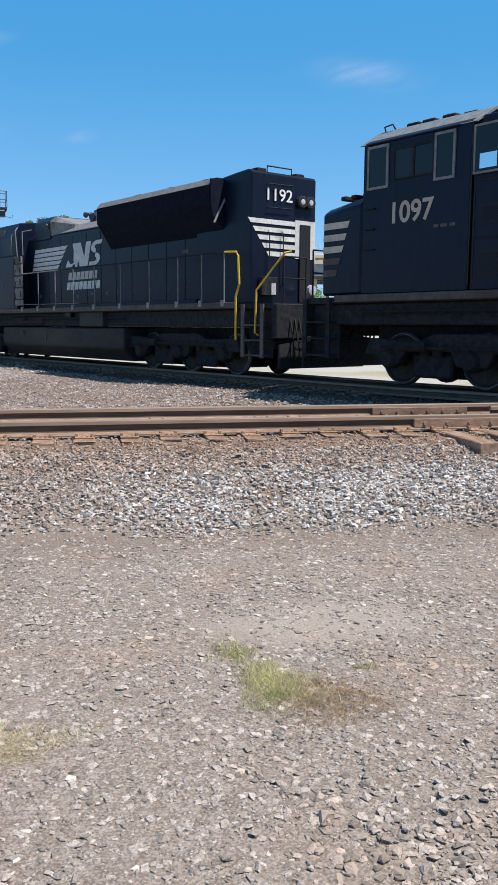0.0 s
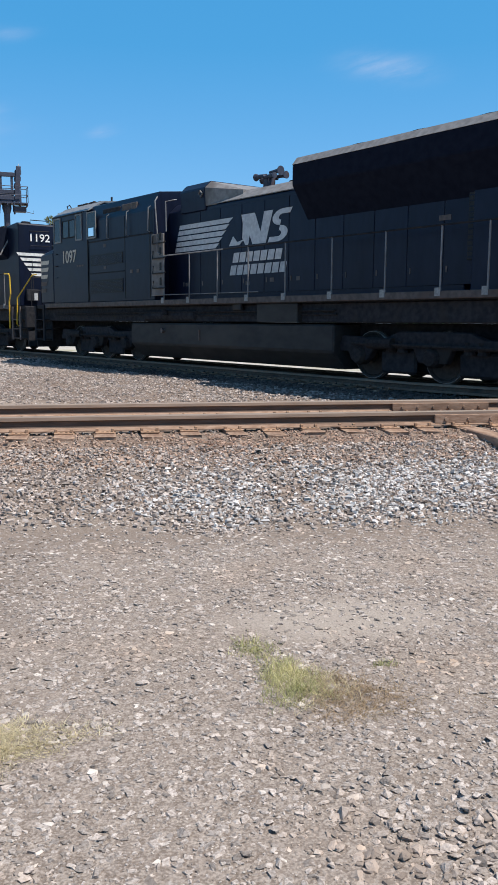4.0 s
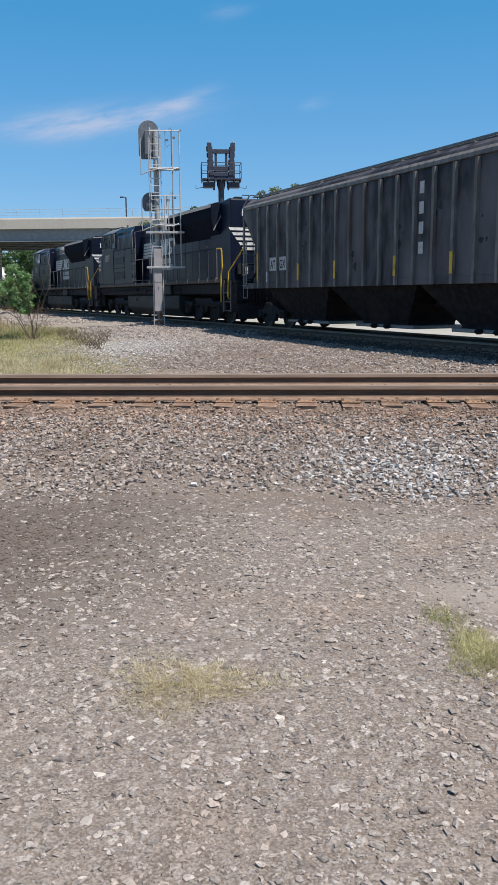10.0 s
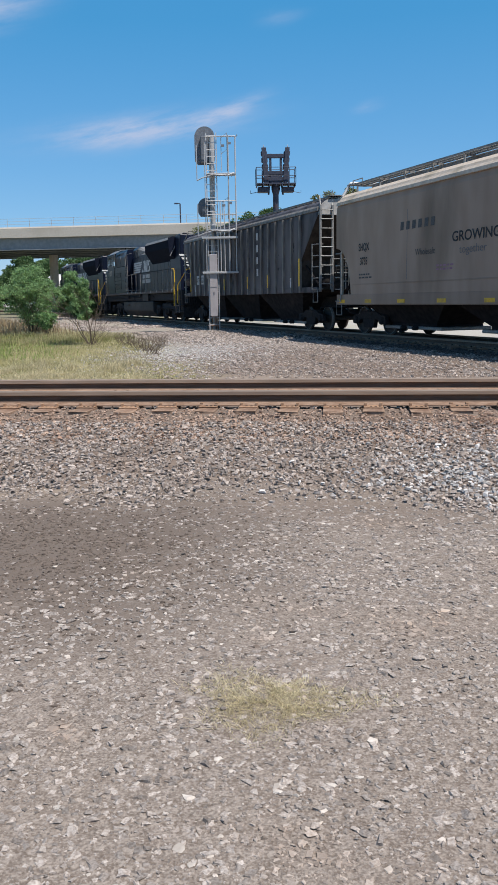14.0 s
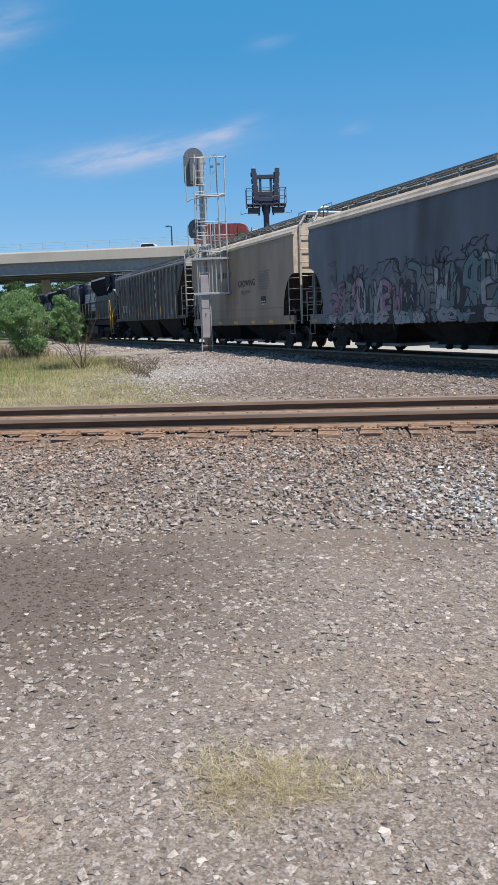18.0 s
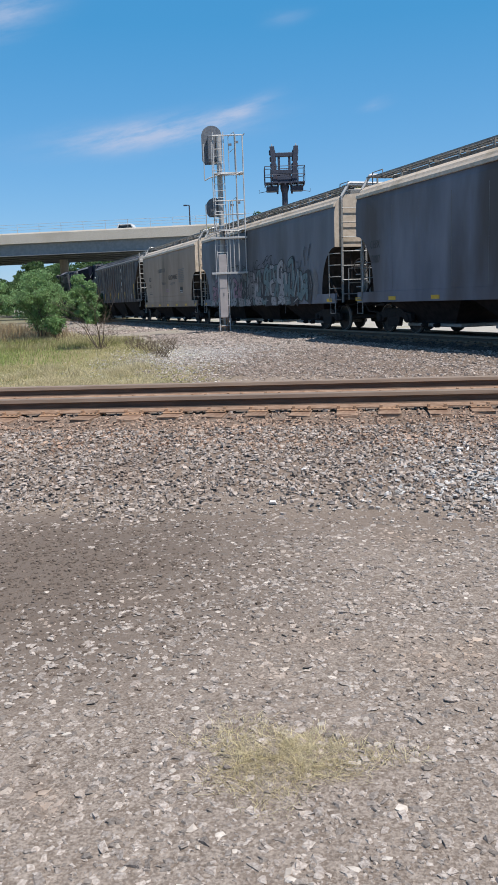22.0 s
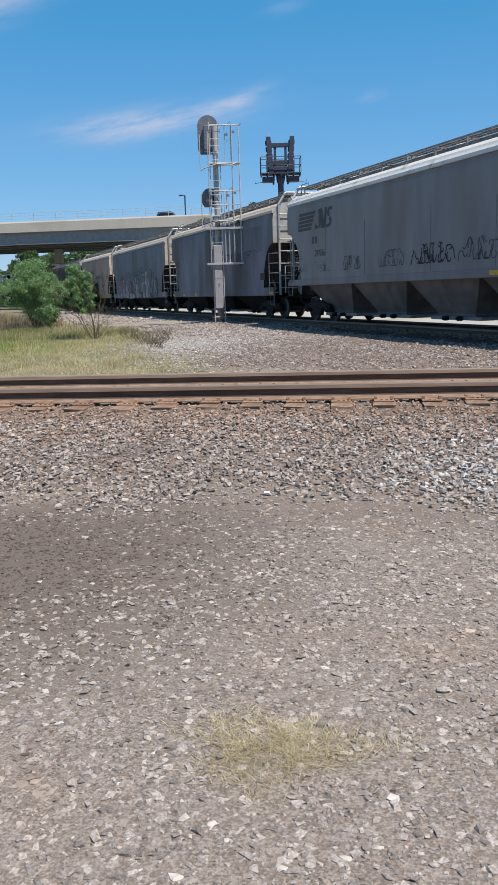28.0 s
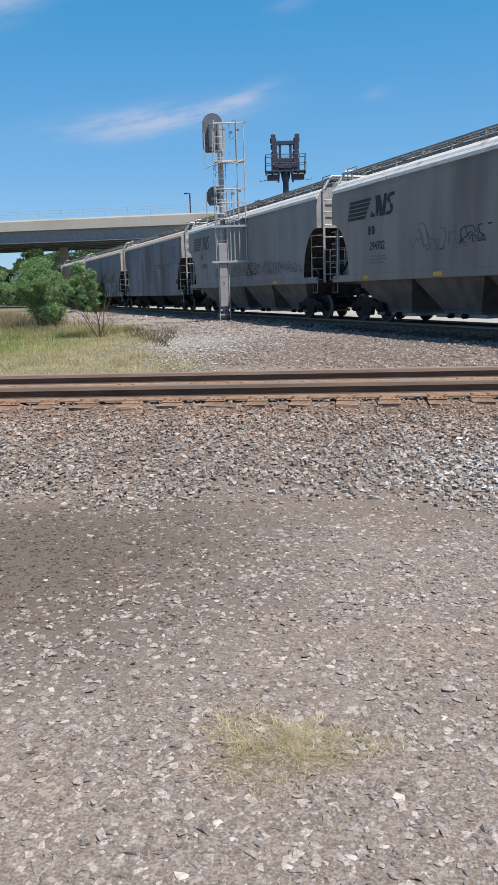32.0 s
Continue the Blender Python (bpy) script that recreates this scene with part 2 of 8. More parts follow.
M = dict(
    loco=mat("black_paint", (0.006, 0.0095, 0.024), (0.009, 0.0135, 0.032), 0.34, 0, 6, 0.9, 0.02, c=(0.009, 0.0115, 0.022), spec=0.18, stretch=(1, 1, 0.35)),
    loco_dirty=mat("grimy_black", (0.017, 0.018, 0.023), (0.034, 0.034, 0.038), 0.8, 0, 9, 1.5, 0.15, c=(0.034, 0.031, 0.029), spec=0.15),
    loco_matte=mat("matte_black", (0.009, 0.012, 0.023), (0.013, 0.017, 0.030), 0.9, 0, 6, 1, 0.02, spec=0.05),
    tank=mat("dusty_tank", (0.02, 0.019, 0.019), (0.034, 0.032, 0.03), 0.7, 0, 5, 1, 0.05, c=(0.05, 0.045, 0.04), stretch=(0.5, 1, 1)),
    sill=mat("sill_grey", (0.075, 0.06, 0.055), (0.13, 0.105, 0.095), 0.7, 0, 8, 1, 0.05, c=(0.08, 0.05, 0.04)),
    # pale fittings, and roof edges with sunlight put into the colour
    sill_pale=mat("dusty_and_sunlit_grey", (0.17, 0.165, 0.165), (0.25, 0.245, 0.245), 0.6, 0, 8, 1.5, 0.03, c=(0.12, 0.11, 0.105)),
    ladder_grey=mat("ladder_panel_grey", (0.15, 0.135, 0.13), (0.21, 0.19, 0.18), 0.7, 0, 8, 1.5, 0.05, c=(0.10, 0.085, 0.08)),
    mirror=mat("mirror_glass", (0.75, 0.78, 0.8), (0.8, 0.82, 0.84), 0.06, 1.0, 5, 1, 0.0),
    white=mat("white_paint", (0.66, 0.65, 0.62), (0.78, 0.77, 0.75), 0.55, 0, 14, 2, 0.02, c=(0.45, 0.42, 0.38)),
    letter=mat("lettering_white", (0.45, 0.45, 0.46), (0.6, 0.6, 0.6), 0.6, 0, 10, 2, 0.0),
    end_white=mat("dusty_end_white", (0.34, 0.33, 0.32), (0.44, 0.43, 0.42), 0.65, 0, 5, 1, 0.03, c=(0.25, 0.22, 0.19)),
    cream=mat("cream_paint", (0.50, 0.42, 0.34), (0.60, 0.515, 0.43), 0.6, 0, 8, 1.5, 0.02, c=(0.36, 0.3, 0.22)),
    yellow=mat("yellow_paint", (0.62, 0.38, 0.02), (0.74, 0.48, 0.04), 0.5, 0, 20, 3, 0.02, c=(0.4, 0.25, 0.05)),
    grille=mat("grille_black", (0.006, 0.006, 0.007), (0.012, 0.012, 0.012), 0.6, 0, 30, 2, 0.1),
    roofgrey=mat("roof_grey", (0.16, 0.17, 0.18), (0.24, 0.25, 0.26), 0.55, 0, 7, 1.2, 0.03, c=(0.10, 0.1, 0.1)),
    steel=mat("cast_steel", (0.020, 0.019, 0.021), (0.036, 0.033, 0.033), 0.85, 0, 18, 2, 0.2, c=(0.05, 0.042, 0.036), spec=0.15),
    wheel=mat("wheel_steel", (0.03, 0.026, 0.024), (0.055, 0.046, 0.04), 0.7, 0.3, 14, 2, 0.1),
    tread=mat("worn_tread", (0.20, 0.195, 0.19), (0.30, 0.29, 0.285), 0.5, 0.2, 20, 3, 0.02),
    pipe=mat("grab_steel", (0.20, 0.20, 0.20), (0.30, 0.30, 0.295), 0.5, 0.2, 20, 3, 0.02),
    galv=mat("galvanised_steel", (0.42, 0.42, 0.425), (0.49, 0.49, 0.495), 0.55, 0.2, 9, 1.5, 0.01, c=(0.38, 0.37, 0.37)),
    galv_dark=mat("weathered_steel", (0.028, 0.035, 0.062), (0.055, 0.062, 0.09), 0.6, 0.0, 12, 2, 0.05, c=(0.075, 0.045, 0.042), cpos=(0.6, 0.7)),
    signal=mat("signal_grey", (0.125, 0.138, 0.165), (0.18, 0.193, 0.22), 0.6, 0, 12, 2, 0.03),
    case_grey=mat("case_pinkish_grey", (0.36, 0.33, 0.335), (0.42, 0.385, 0.39), 0.65, 0, 5, 1.0, 0.01, c=(0.31, 0.28, 0.275)),
    c1=mat("weathered_dark_grey", (0.022, 0.02, 0.026), (0.072, 0.065, 0.074), 0.65, 0, 2.6, 0.35, 0.05, c=(0.135, 0.123, 0.13), stretch=(1, 1, 0.35), cpos=(0.5, 0.62), lo=0.42, hi=0.58),
    c1rib=mat("rib_grey", (0.12, 0.11, 0.105), (0.22, 0.205, 0.19), 0.65, 0, 7, 1, 0.05, c=(0.12, 0.09, 0.075), stretch=(1, 1, 0.3)),
    c2=mat("tan_grey_paint", (0.28, 0.205, 0.158), (0.345, 0.262, 0.208), 0.6, 0, 1.4, 0.5, 0.03, c=(0.17, 0.125, 0.092), stretch=(1, 1, 0.3)),
    c3=mat("blue_grey_paint", (0.13, 0.143, 0.183), (0.172, 0.188, 0.232), 0.6, 0, 1.6, 0.5, 0.03, c=(0.085, 0.086, 0.098), stretch=(1, 1, 0.25)),
    c4=mat("stained_blue_grey", (0.112, 0.124, 0.165), (0.175, 0.19, 0.24), 0.6, 0, 1.2, 0.45, 0.03, c=(0.075, 0.064, 0.068), stretch=(1, 1, 0.3), cpos=(0.46, 0.64)),
    c5=mat("light_grey_paint", (0.205, 0.20, 0.215), (0.258, 0.254, 0.27), 0.6, 0, 1.4, 0.5, 0.03, c=(0.19, 0.175, 0.168), stretch=(1, 1, 0.25)),
    # body grey made darker for the discharge bays
    bay_grey=mat("dark_bay_grey", (0.10, 0.094, 0.092), (0.155, 0.145, 0.14), 0.7, 0, 2, 0.6, 0.03, c=(0.075, 0.066, 0.062)),
    c6=mat("warm_grey_paint", (0.22, 0.197, 0.186), (0.285, 0.26, 0.245), 0.6, 0, 1.3, 0.5, 0.03, c=(0.16, 0.14, 0.128), stretch=(1, 1, 0.2)),
    # near-black: the shade beneath the cars is put into this colour
    slope=mat("slope_sheet_shaded", (0.016, 0.015, 0.017), (0.030, 0.027, 0.028), 0.9, 0, 6, 1, 0.06, c=(0.042, 0.036, 0.034), spec=0.08),
    # brighter brown copy for end sheets, with less shade painted in
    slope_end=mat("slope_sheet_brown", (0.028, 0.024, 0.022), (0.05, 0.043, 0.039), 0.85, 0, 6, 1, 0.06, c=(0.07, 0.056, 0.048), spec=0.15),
    dead=mat("dead_grass", (0.30, 0.215, 0.135), (0.42, 0.32, 0.21), 0.85, 0, 5, 1, 0.0, c=(0.36, 0.3, 0.15), island=True),
    ink=mat("dark_stencil", (0.012, 0.012, 0.015), (0.025, 0.025, 0.03), 0.6, 0, 20, 3, 0.0),
    ink_soft=mat("faded_stencil", (0.12, 0.12, 0.13), (0.18, 0.18, 0.19), 0.6, 0, 20, 3, 0.0),
    ink_mid=mat("worn_stencil", (0.05, 0.05, 0.055), (0.08, 0.08, 0.085), 0.6, 0, 20, 3, 0.0),
    repaint=mat("repainted_panel_blue_grey", (0.10, 0.112, 0.15), (0.135, 0.148, 0.19), 0.6, 0, 1.4, 0.6, 0.02, c=(0.09, 0.092, 0.11), stretch=(1, 1, 0.4)),
    spray_pink=mat("spray_pink", (0.24, 0.125, 0.19), (0.31, 0.185, 0.25), 0.6, 0, 9, 2, 0.0, c=(0.27, 0.22, 0.26)),
    spray_teal=mat("spray_teal", (0.095, 0.155, 0.175), (0.14, 0.205, 0.225), 0.6, 0, 9, 2, 0.0, c=(0.19, 0.2, 0.22)),
    spray_pale=mat("spray_pale", (0.25, 0.245, 0.265), (0.34, 0.335, 0.355), 0.6, 0, 9, 2, 0.0, c=(0.35, 0.38, 0.42)),
    spray_soft=mat("spray_soft", (0.115, 0.115, 0.13), (0.16, 0.16, 0.175), 0.6, 0, 5, 1.5, 0.0, c=(0.20, 0.21, 0.225)),
    spray_dark=mat("spray_dark", (0.025, 0.026, 0.034), (0.05, 0.05, 0.06), 0.6, 0, 9, 2, 0.0),
    plate=mat("tie_plate_rust", (0.29, 0.17, 0.105), (0.40, 0.26, 0.172), 0.85, 0, 20, 3, 0.2, c=(0.22, 0.13, 0.085)),
    clod=mat("dark_soil_clod", (0.115, 0.092, 0.078), (0.185, 0.15, 0.128), 0.95, 0, 40, 2, 0.3, island=True, vary=(0.7, 1.4), spec=0.1),
    rust=mat("rusty_rail", (0.22, 0.135, 0.09), (0.33, 0.225, 0.165), 0.85, 0, 30, 4, 0.2, c=(0.17, 0.11, 0.08), stretch=(0.3, 1, 1)),
    # rusty web, darkened in colour for the shadow under the rail head
    railside=mat("rail_web_shaded", (0.10, 0.065, 0.046), (0.15, 0.10, 0.074), 0.85, 0, 30, 3, 0.1, c=(0.06, 0.045, 0.038), stretch=(0.1, 1, 1)),
    # rusty head side, lightened in colour as if sunlit
    railhead=mat("rail_head_side_sunlit", (0.29, 0.205, 0.15), (0.39, 0.285, 0.215), 0.8, 0.0, 24, 3, 0.05, c=(0.24, 0.18, 0.145), stretch=(0.08, 1, 1)),
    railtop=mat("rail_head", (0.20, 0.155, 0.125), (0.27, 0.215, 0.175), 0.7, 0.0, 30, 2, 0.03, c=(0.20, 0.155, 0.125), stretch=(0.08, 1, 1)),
    tie=mat("weathered_tie", (0.21, 0.128, 0.088), (0.34, 0.235, 0.17), 0.9, 0, 14, 2.5, 0.5, c=(0.14, 0.09, 0.07), stretch=(1, 0.25, 1)),
    ballast=mat("ballast_stone", (0.285, 0.235, 0.205), (0.475, 0.415, 0.378), 0.95, 0, 22, 1.5, 0.3, c=(0.31, 0.25, 0.215), island=True, vary=(0.55, 1.35), spec=0.15),
    # ballast darkened in its colour to deepen the train's shadow
    ballast_shaded=mat("shaded_ballast_stone", (0.075, 0.064, 0.058), (0.14, 0.122, 0.112), 0.9, 0, 22, 1.5, 0.3, c=(0.10, 0.08, 0.07), island=True, vary=(0.6, 1.3), spec=0.15),
    ballast_grey=mat("fresh_grey_stone", (0.48, 0.455, 0.44), (0.64, 0.615, 0.60), 0.95, 0, 22, 1.5, 0.3, island=True, vary=(0.55, 1.25), spec=0.15),
    pebble=mat("gravel_stone", (0.25, 0.212, 0.188), (0.43, 0.385, 0.355), 0.95, 0, 90, 1.5, 0.5, c=(0.35, 0.28, 0.232), island=True, vary=(0.55, 1.36), spec=0.15),
    ballast_rust=mat("rust_stained_stone", (0.275, 0.18, 0.13), (0.44, 0.33, 0.265), 0.95, 0, 22, 1.5, 0.3, c=(0.30, 0.18, 0.125), island=True),
    pebble_pale=mat("pale_stone", (0.46, 0.405, 0.36), (0.58, 0.53, 0.485), 0.95, 0, 30, 1.5, 0.3, c=(0.44, 0.33, 0.25), island=True, vary=(0.8, 1.2), spec=0.15),
    concrete=mat("pale_concrete", (0.52, 0.47, 0.41), (0.60, 0.55, 0.49), 0.85, 0, 6, 0.15, 0.05, c=(0.46, 0.41, 0.35)),
    girder=mat("girder_paint", (0.20, 0.22, 0.245), (0.25, 0.27, 0.295), 0.75, 0, 3, 0.1, 0.04, c=(0.18, 0.2, 0.22)),
    leaf=mat("bush_leaf", (0.17, 0.30, 0.12), (0.285, 0.42, 0.195), 0.6, 0, 8, 1.2, 0.0, island=True),
    leaf_dark=mat("tree_leaf", (0.055, 0.11, 0.04), (0.11, 0.18, 0.065), 0.65, 0, 3, 0.5, 0.0, island=True),
    leaf_olive=mat("olive_leaf", (0.17, 0.19, 0.09), (0.28, 0.29, 0.15), 0.65, 0, 3, 0.5, 0.0, island=True),
    bark=mat("bark", (0.10, 0.075, 0.055), (0.18, 0.14, 0.11), 0.9, 0, 30, 3, 0.5),
    grass=mat("field_grass", (0.22, 0.225, 0.09), (0.34, 0.325, 0.15), 0.8, 0, 1.2, 0.25, 0.0, c=(0.47, 0.41, 0.25), cpos=(0.46, 0.6), island=True),
    green=mat("fresh_grass", (0.22, 0.30, 0.085), (0.34, 0.42, 0.15), 0.8, 0, 1.2, 0.3, 0.0, island=True),
    straw=mat("dry_grass", (0.52, 0.45, 0.28), (0.66, 0.59, 0.40), 0.8, 0, 3, 1, 0.0, c=(0.44, 0.39, 0.23), island=True),
    weed=mat("green_weed", (0.36, 0.37, 0.17), (0.54, 0.51, 0.27), 0.8, 0, 3, 1, 0.0, c=(0.56, 0.48, 0.27), island=True),
    red=mat("dump_red", (0.20, 0.045, 0.04), (0.27, 0.07, 0.06), 0.5, 0, 3, 1, 0.02),
    car_white=mat("vehicle_white", (0.74, 0.74, 0.74), (0.8, 0.8, 0.8), 0.3, 0, 3, 1, 0.0),
    car_dark=mat("vehicle_dark", (0.03, 0.035, 0.04), (0.05, 0.055, 0.06), 0.3, 0, 3, 1, 0.0),
    rubber=mat("tyre_rubber", (0.02, 0.02, 0.02), (0.03, 0.03, 0.03), 0.9, 0, 20, 2, 0.1),
    plastic=mat("rusty_culvert", (0.20, 0.17, 0.15), (0.32, 0.28, 0.25), 0.8, 0, 14, 2, 0.1, c=(0.16, 0.11, 0.08)),
    lens=mat("lamp_lens", (0.55, 0.57, 0.6), (0.7, 0.72, 0.74), 0.15, 0.3, 5, 1, 0.0),
)


def let_light_through(m, share=0.4):
    """Leaves pass part of the light on to their other side."""
    nt = m.node_tree
    bs, out = nt.nodes["Principled BSDF"], nt.nodes["Material Output"]
    tr, mx = nt.nodes.new("ShaderNodeBsdfTranslucent"), nt.nodes.new("ShaderNodeMixShader")
    nt.links.new(bs.inputs["Base Color"].links[0].from_socket, tr.inputs["Color"])
    mx.inputs[0].default_value = share
    nt.links.new(bs.outputs[0], mx.inputs[1])
    nt.links.new(tr.outputs[0], mx.inputs[2])
    nt.links.new(mx.outputs[0], out.inputs["Surface"])


for _k in ("leaf", "leaf_dark", "leaf_olive", "grass", "green", "straw", "weed", "dead"):
    let_light_through(M[_k])


def glass_mat():
    m = bpy.data.materials.new("cab_glass")
    m.use_nodes = True
    b = m.node_tree.nodes["Principled BSDF"]
    b.inputs["Base Color"].default_value = (0.018, 0.026, 0.032, 1)
    b.inputs["Roughness"].default_value, b.inputs["Metallic"].default_value = 0.12, 0.0
    b.inputs["Specular IOR Level"].default_value = 0.25
    b.inputs["Transmission Weight"].default_value = 0.1
    return m


M["glass"] = glass_mat()


# ---- mesh helpers ----
def box(bm, x0, x1, y0, y1, z0, z1, bevel=0.0):
    r = bmesh.ops.create_cube(bm, size=1)
    vs = r["verts"]
    for v in vs:
        v.co = Vector(((x0 + x1) / 2 + v.co.x * (x1 - x0), (y0 + y1) / 2 + v.co.y * (y1 - y0), (z0 + z1) / 2 + v.co.z * (z1 - z0)))
    if bevel:
        es = list({e for v in vs for e in v.link_edges})
        bmesh.ops.bevel(bm, geom=es, offset=bevel, segments=1, affect="EDGES", clamp_overlap=True)
    return bm


def prism(bm, pts, lo, hi, axis="y", bevel=0.0):
    """A polygon given in the two other axes, drawn out along one axis from lo to hi."""
    place = {"y": lambda p, d: (p[0], d, p[1]), "x": lambda p, d: (d, p[0], p[1]), "z": lambda p, d: (p[0], p[1], d)}[axis]
    a = [bm.verts.new(place(p, lo)) for p in pts]
    b = [bm.verts.new(place(p, hi)) for p in pts]
    n = len(pts)
    fs = [bm.faces.new(a), bm.faces.new(b[::-1])]
    for i in range(n):
        fs.append(bm.faces.new((a[i], b[i], b[(i + 1) % n], a[(i + 1) % n])))
    bmesh.ops.recalc_face_normals(bm, faces=fs)
    if bevel:
        es = list({e for f in fs for e in f.edges})
        bmesh.ops.bevel(bm, geom=es, offset=bevel, segments=1, affect="EDGES", clamp_overlap=True)
    return bm


def tube(bm, pts, r, n=6):
    """A bent round bar through the points."""
    pts = [Vector(p) for p in pts]
    rings = []
    for i, p in enumerate(pts):
        d = (pts[min(i + 1, len(pts) - 1)] - pts[max(i - 1, 0)]).normalized()
        u = d.cross(Vector((0, 0, 1)) if abs(d.z) < 0.9 else Vector((1, 0, 0))).normalized()
        w = d.cross(u)
        rings.append([bm.verts.new(p + r * (math.cos(2 * math.pi * k / n) * u + math.sin(2 * math.pi * k / n) * w)) for k in range(n)])
    for a, b in zip(rings, rings[1:]):
        for k in range(n):
            bm.faces.new((a[k], a[(k + 1) % n], b[(k + 1) % n], b[k]))
    bm.faces.new(rings[0][::-1])
    bm.faces.new(rings[-1])
    return bm


def lathe(bm, prof, centre, n=20, axis="y"):
    """A profile of (radius, along) turned about an axis through centre."""
    rings = []
    c = Vector(centre)
    for r, h in prof:
        ring = []
        for k in range(n):
            a = 2 * math.pi * k / n
            p = {"y": (r * math.sin(a), h, r * math.cos(a)), "z": (r * math.cos(a), r * math.sin(a), h), "x": (h, r * math.cos(a), r * math.sin(a))}[axis]
            ring.append(bm.verts.new(c + Vector(p)))
        rings.append(ring)
    for a, b in zip(rings, rings[1:]):
        for k in range(n):
            bm.faces.new((a[k], b[k], b[(k + 1) % n], a[(k + 1) % n]))
    bm.faces.new(rings[0])
    bm.faces.new(rings[-1][::-1])
    return bm


def BM():
    return bmesh.new()


def mesh_of(name, bm, material, smooth=False):
    bmesh.ops.recalc_face_normals(bm, faces=bm.faces)
    me = bpy.data.meshes.new(name)
    bm.to_mesh(me)
    bm.free()
    me.materials.append(material)
    if smooth:
        me.polygons.foreach_set("use_smooth", [True] * len(me.polygons))
    return me


def part(name, bm, material, parent, label="", smooth=False):
    """Links a bmesh as one mesh object under a thing or part."""
    ob = new(name, mesh_of(name, bm, material, smooth))
    ob.parent = parent
    if label:
        ob["label"] = label
    return ob


def thing(name, label, category, at=None, group="", kind=""):
    ob = new(name)
    if at is not None:
        ob.matrix_world = at
    return tagged(ob, label, category, group, kind)


def solo(name, bm, material, label, category, group="", kind="", at=None, smooth=False):
    ob = new(name, mesh_of(name, bm, material, smooth))
    if at is not None:
        ob.matrix_world = at
    return tagged(ob, label, category, group, kind)


def raw(name, verts, faces, material):
    me = bpy.data.meshes.new(name)
    me.from_pydata(verts, [], faces)
    me.materials.append(material)
    return me


def fast_tris(name, verts, tris, material):
    """A triangle mesh from two arrays."""
    me = bpy.data.meshes.new(name)
    me.vertices.add(len(verts))
    me.vertices.foreach_set("co", np.asarray(verts, np.float32).ravel())
    me.loops.add(tris.size)
    me.loops.foreach_set("vertex_index", tris.astype(np.int32).ravel())
    me.polygons.add(len(tris))
    me.polygons.foreach_set("loop_start", np.arange(0, tris.size, 3, dtype=np.int32))
    me.update(calc_edges=True)
    me.polygons.foreach_set("use_smooth", np.zeros(len(tris), bool))
    me.materials.append(material)
    return me


SIDE = Matrix(((-1, 0, 0, 0), (0, 0, 1, 0), (0, 1, 0, 0), (0, 0, 0, 1)))


def words(text, size, at, material, parent, name="lettering", label="", shear=0.0, turn=SIDE, wide=1.0, bold=0.0, flat=False):
    """Lettering in the built-in font, on the side that faces +y; at is the centre of its foot."""
    cu = bpy.data.curves.new("letters", "FONT")
    cu.body, cu.size, cu.shear, cu.align_x, cu.offset = text, size, shear, "CENTER", bold
    ob = new("letters", cu)
    bpy.context.view_layer.update()
    me = bpy.data.meshes.new_from_object(ob.evaluated_get(bpy.context.evaluated_depsgraph_get()))
    bpy.data.objects.remove(ob)
    me.transform(Matrix.Translation(at) @ turn @ Matrix.Diagonal((wide, 1, 1, 1)))
    me.materials.clear()
    me.materials.append(material)
    o = new(name, me)
    o.parent = parent
    if label:
        o["label"] = label
    return o


def flat_poly(bm, pts, y):
    bm.faces.new([bm.verts.new((p[0], y, p[1])) for p in pts])
    return bm


# ---- the branch line's curve: u runs with the train ----
X0, Y0, TH0, K0, K1 = 7.051, 10.731, radians(115.990), 3.396e-5, 1.1493e-5
UU = np.linspace(-160, 160, 3201)
HH = TH0 + K0 * UU + K1 * UU * np.abs(UU) / 2
_i0 = 1600
XX = np.cumsum(np.cos(HH)) * 0.1
YY = np.cumsum(np.sin(HH)) * 0.1
XX, YY = XX - XX[_i0] + X0, YY - YY[_i0] + Y0


def on_curve(u, lat=0.0):
    h = float(np.interp(u, UU, HH))
    return float(np.interp(u, UU, XX)) - lat * math.sin(h), float(np.interp(u, UU, YY)) + lat * math.cos(h), h


def rail_z(u):
    """Height of the branch line's rail tops."""
    return float(np.interp(u, [-14, -4], [0.0, -0.12]))


def travelled(t):
    return 3.95472 * t + 0.01914 * t * t / 2 - 0.0013872 * t ** 3 / 6


def to_branch(x, y):
    """Distance of points from the branch line's centre."""
    x, y = np.asarray(x, float), np.asarray(y, float)
    best = np.full(x.shape, 1e9)
    for k in range(0, len(UU), 20):
        best = np.minimum(best, np.hypot(x - XX[k], y - YY[k]))
    return best


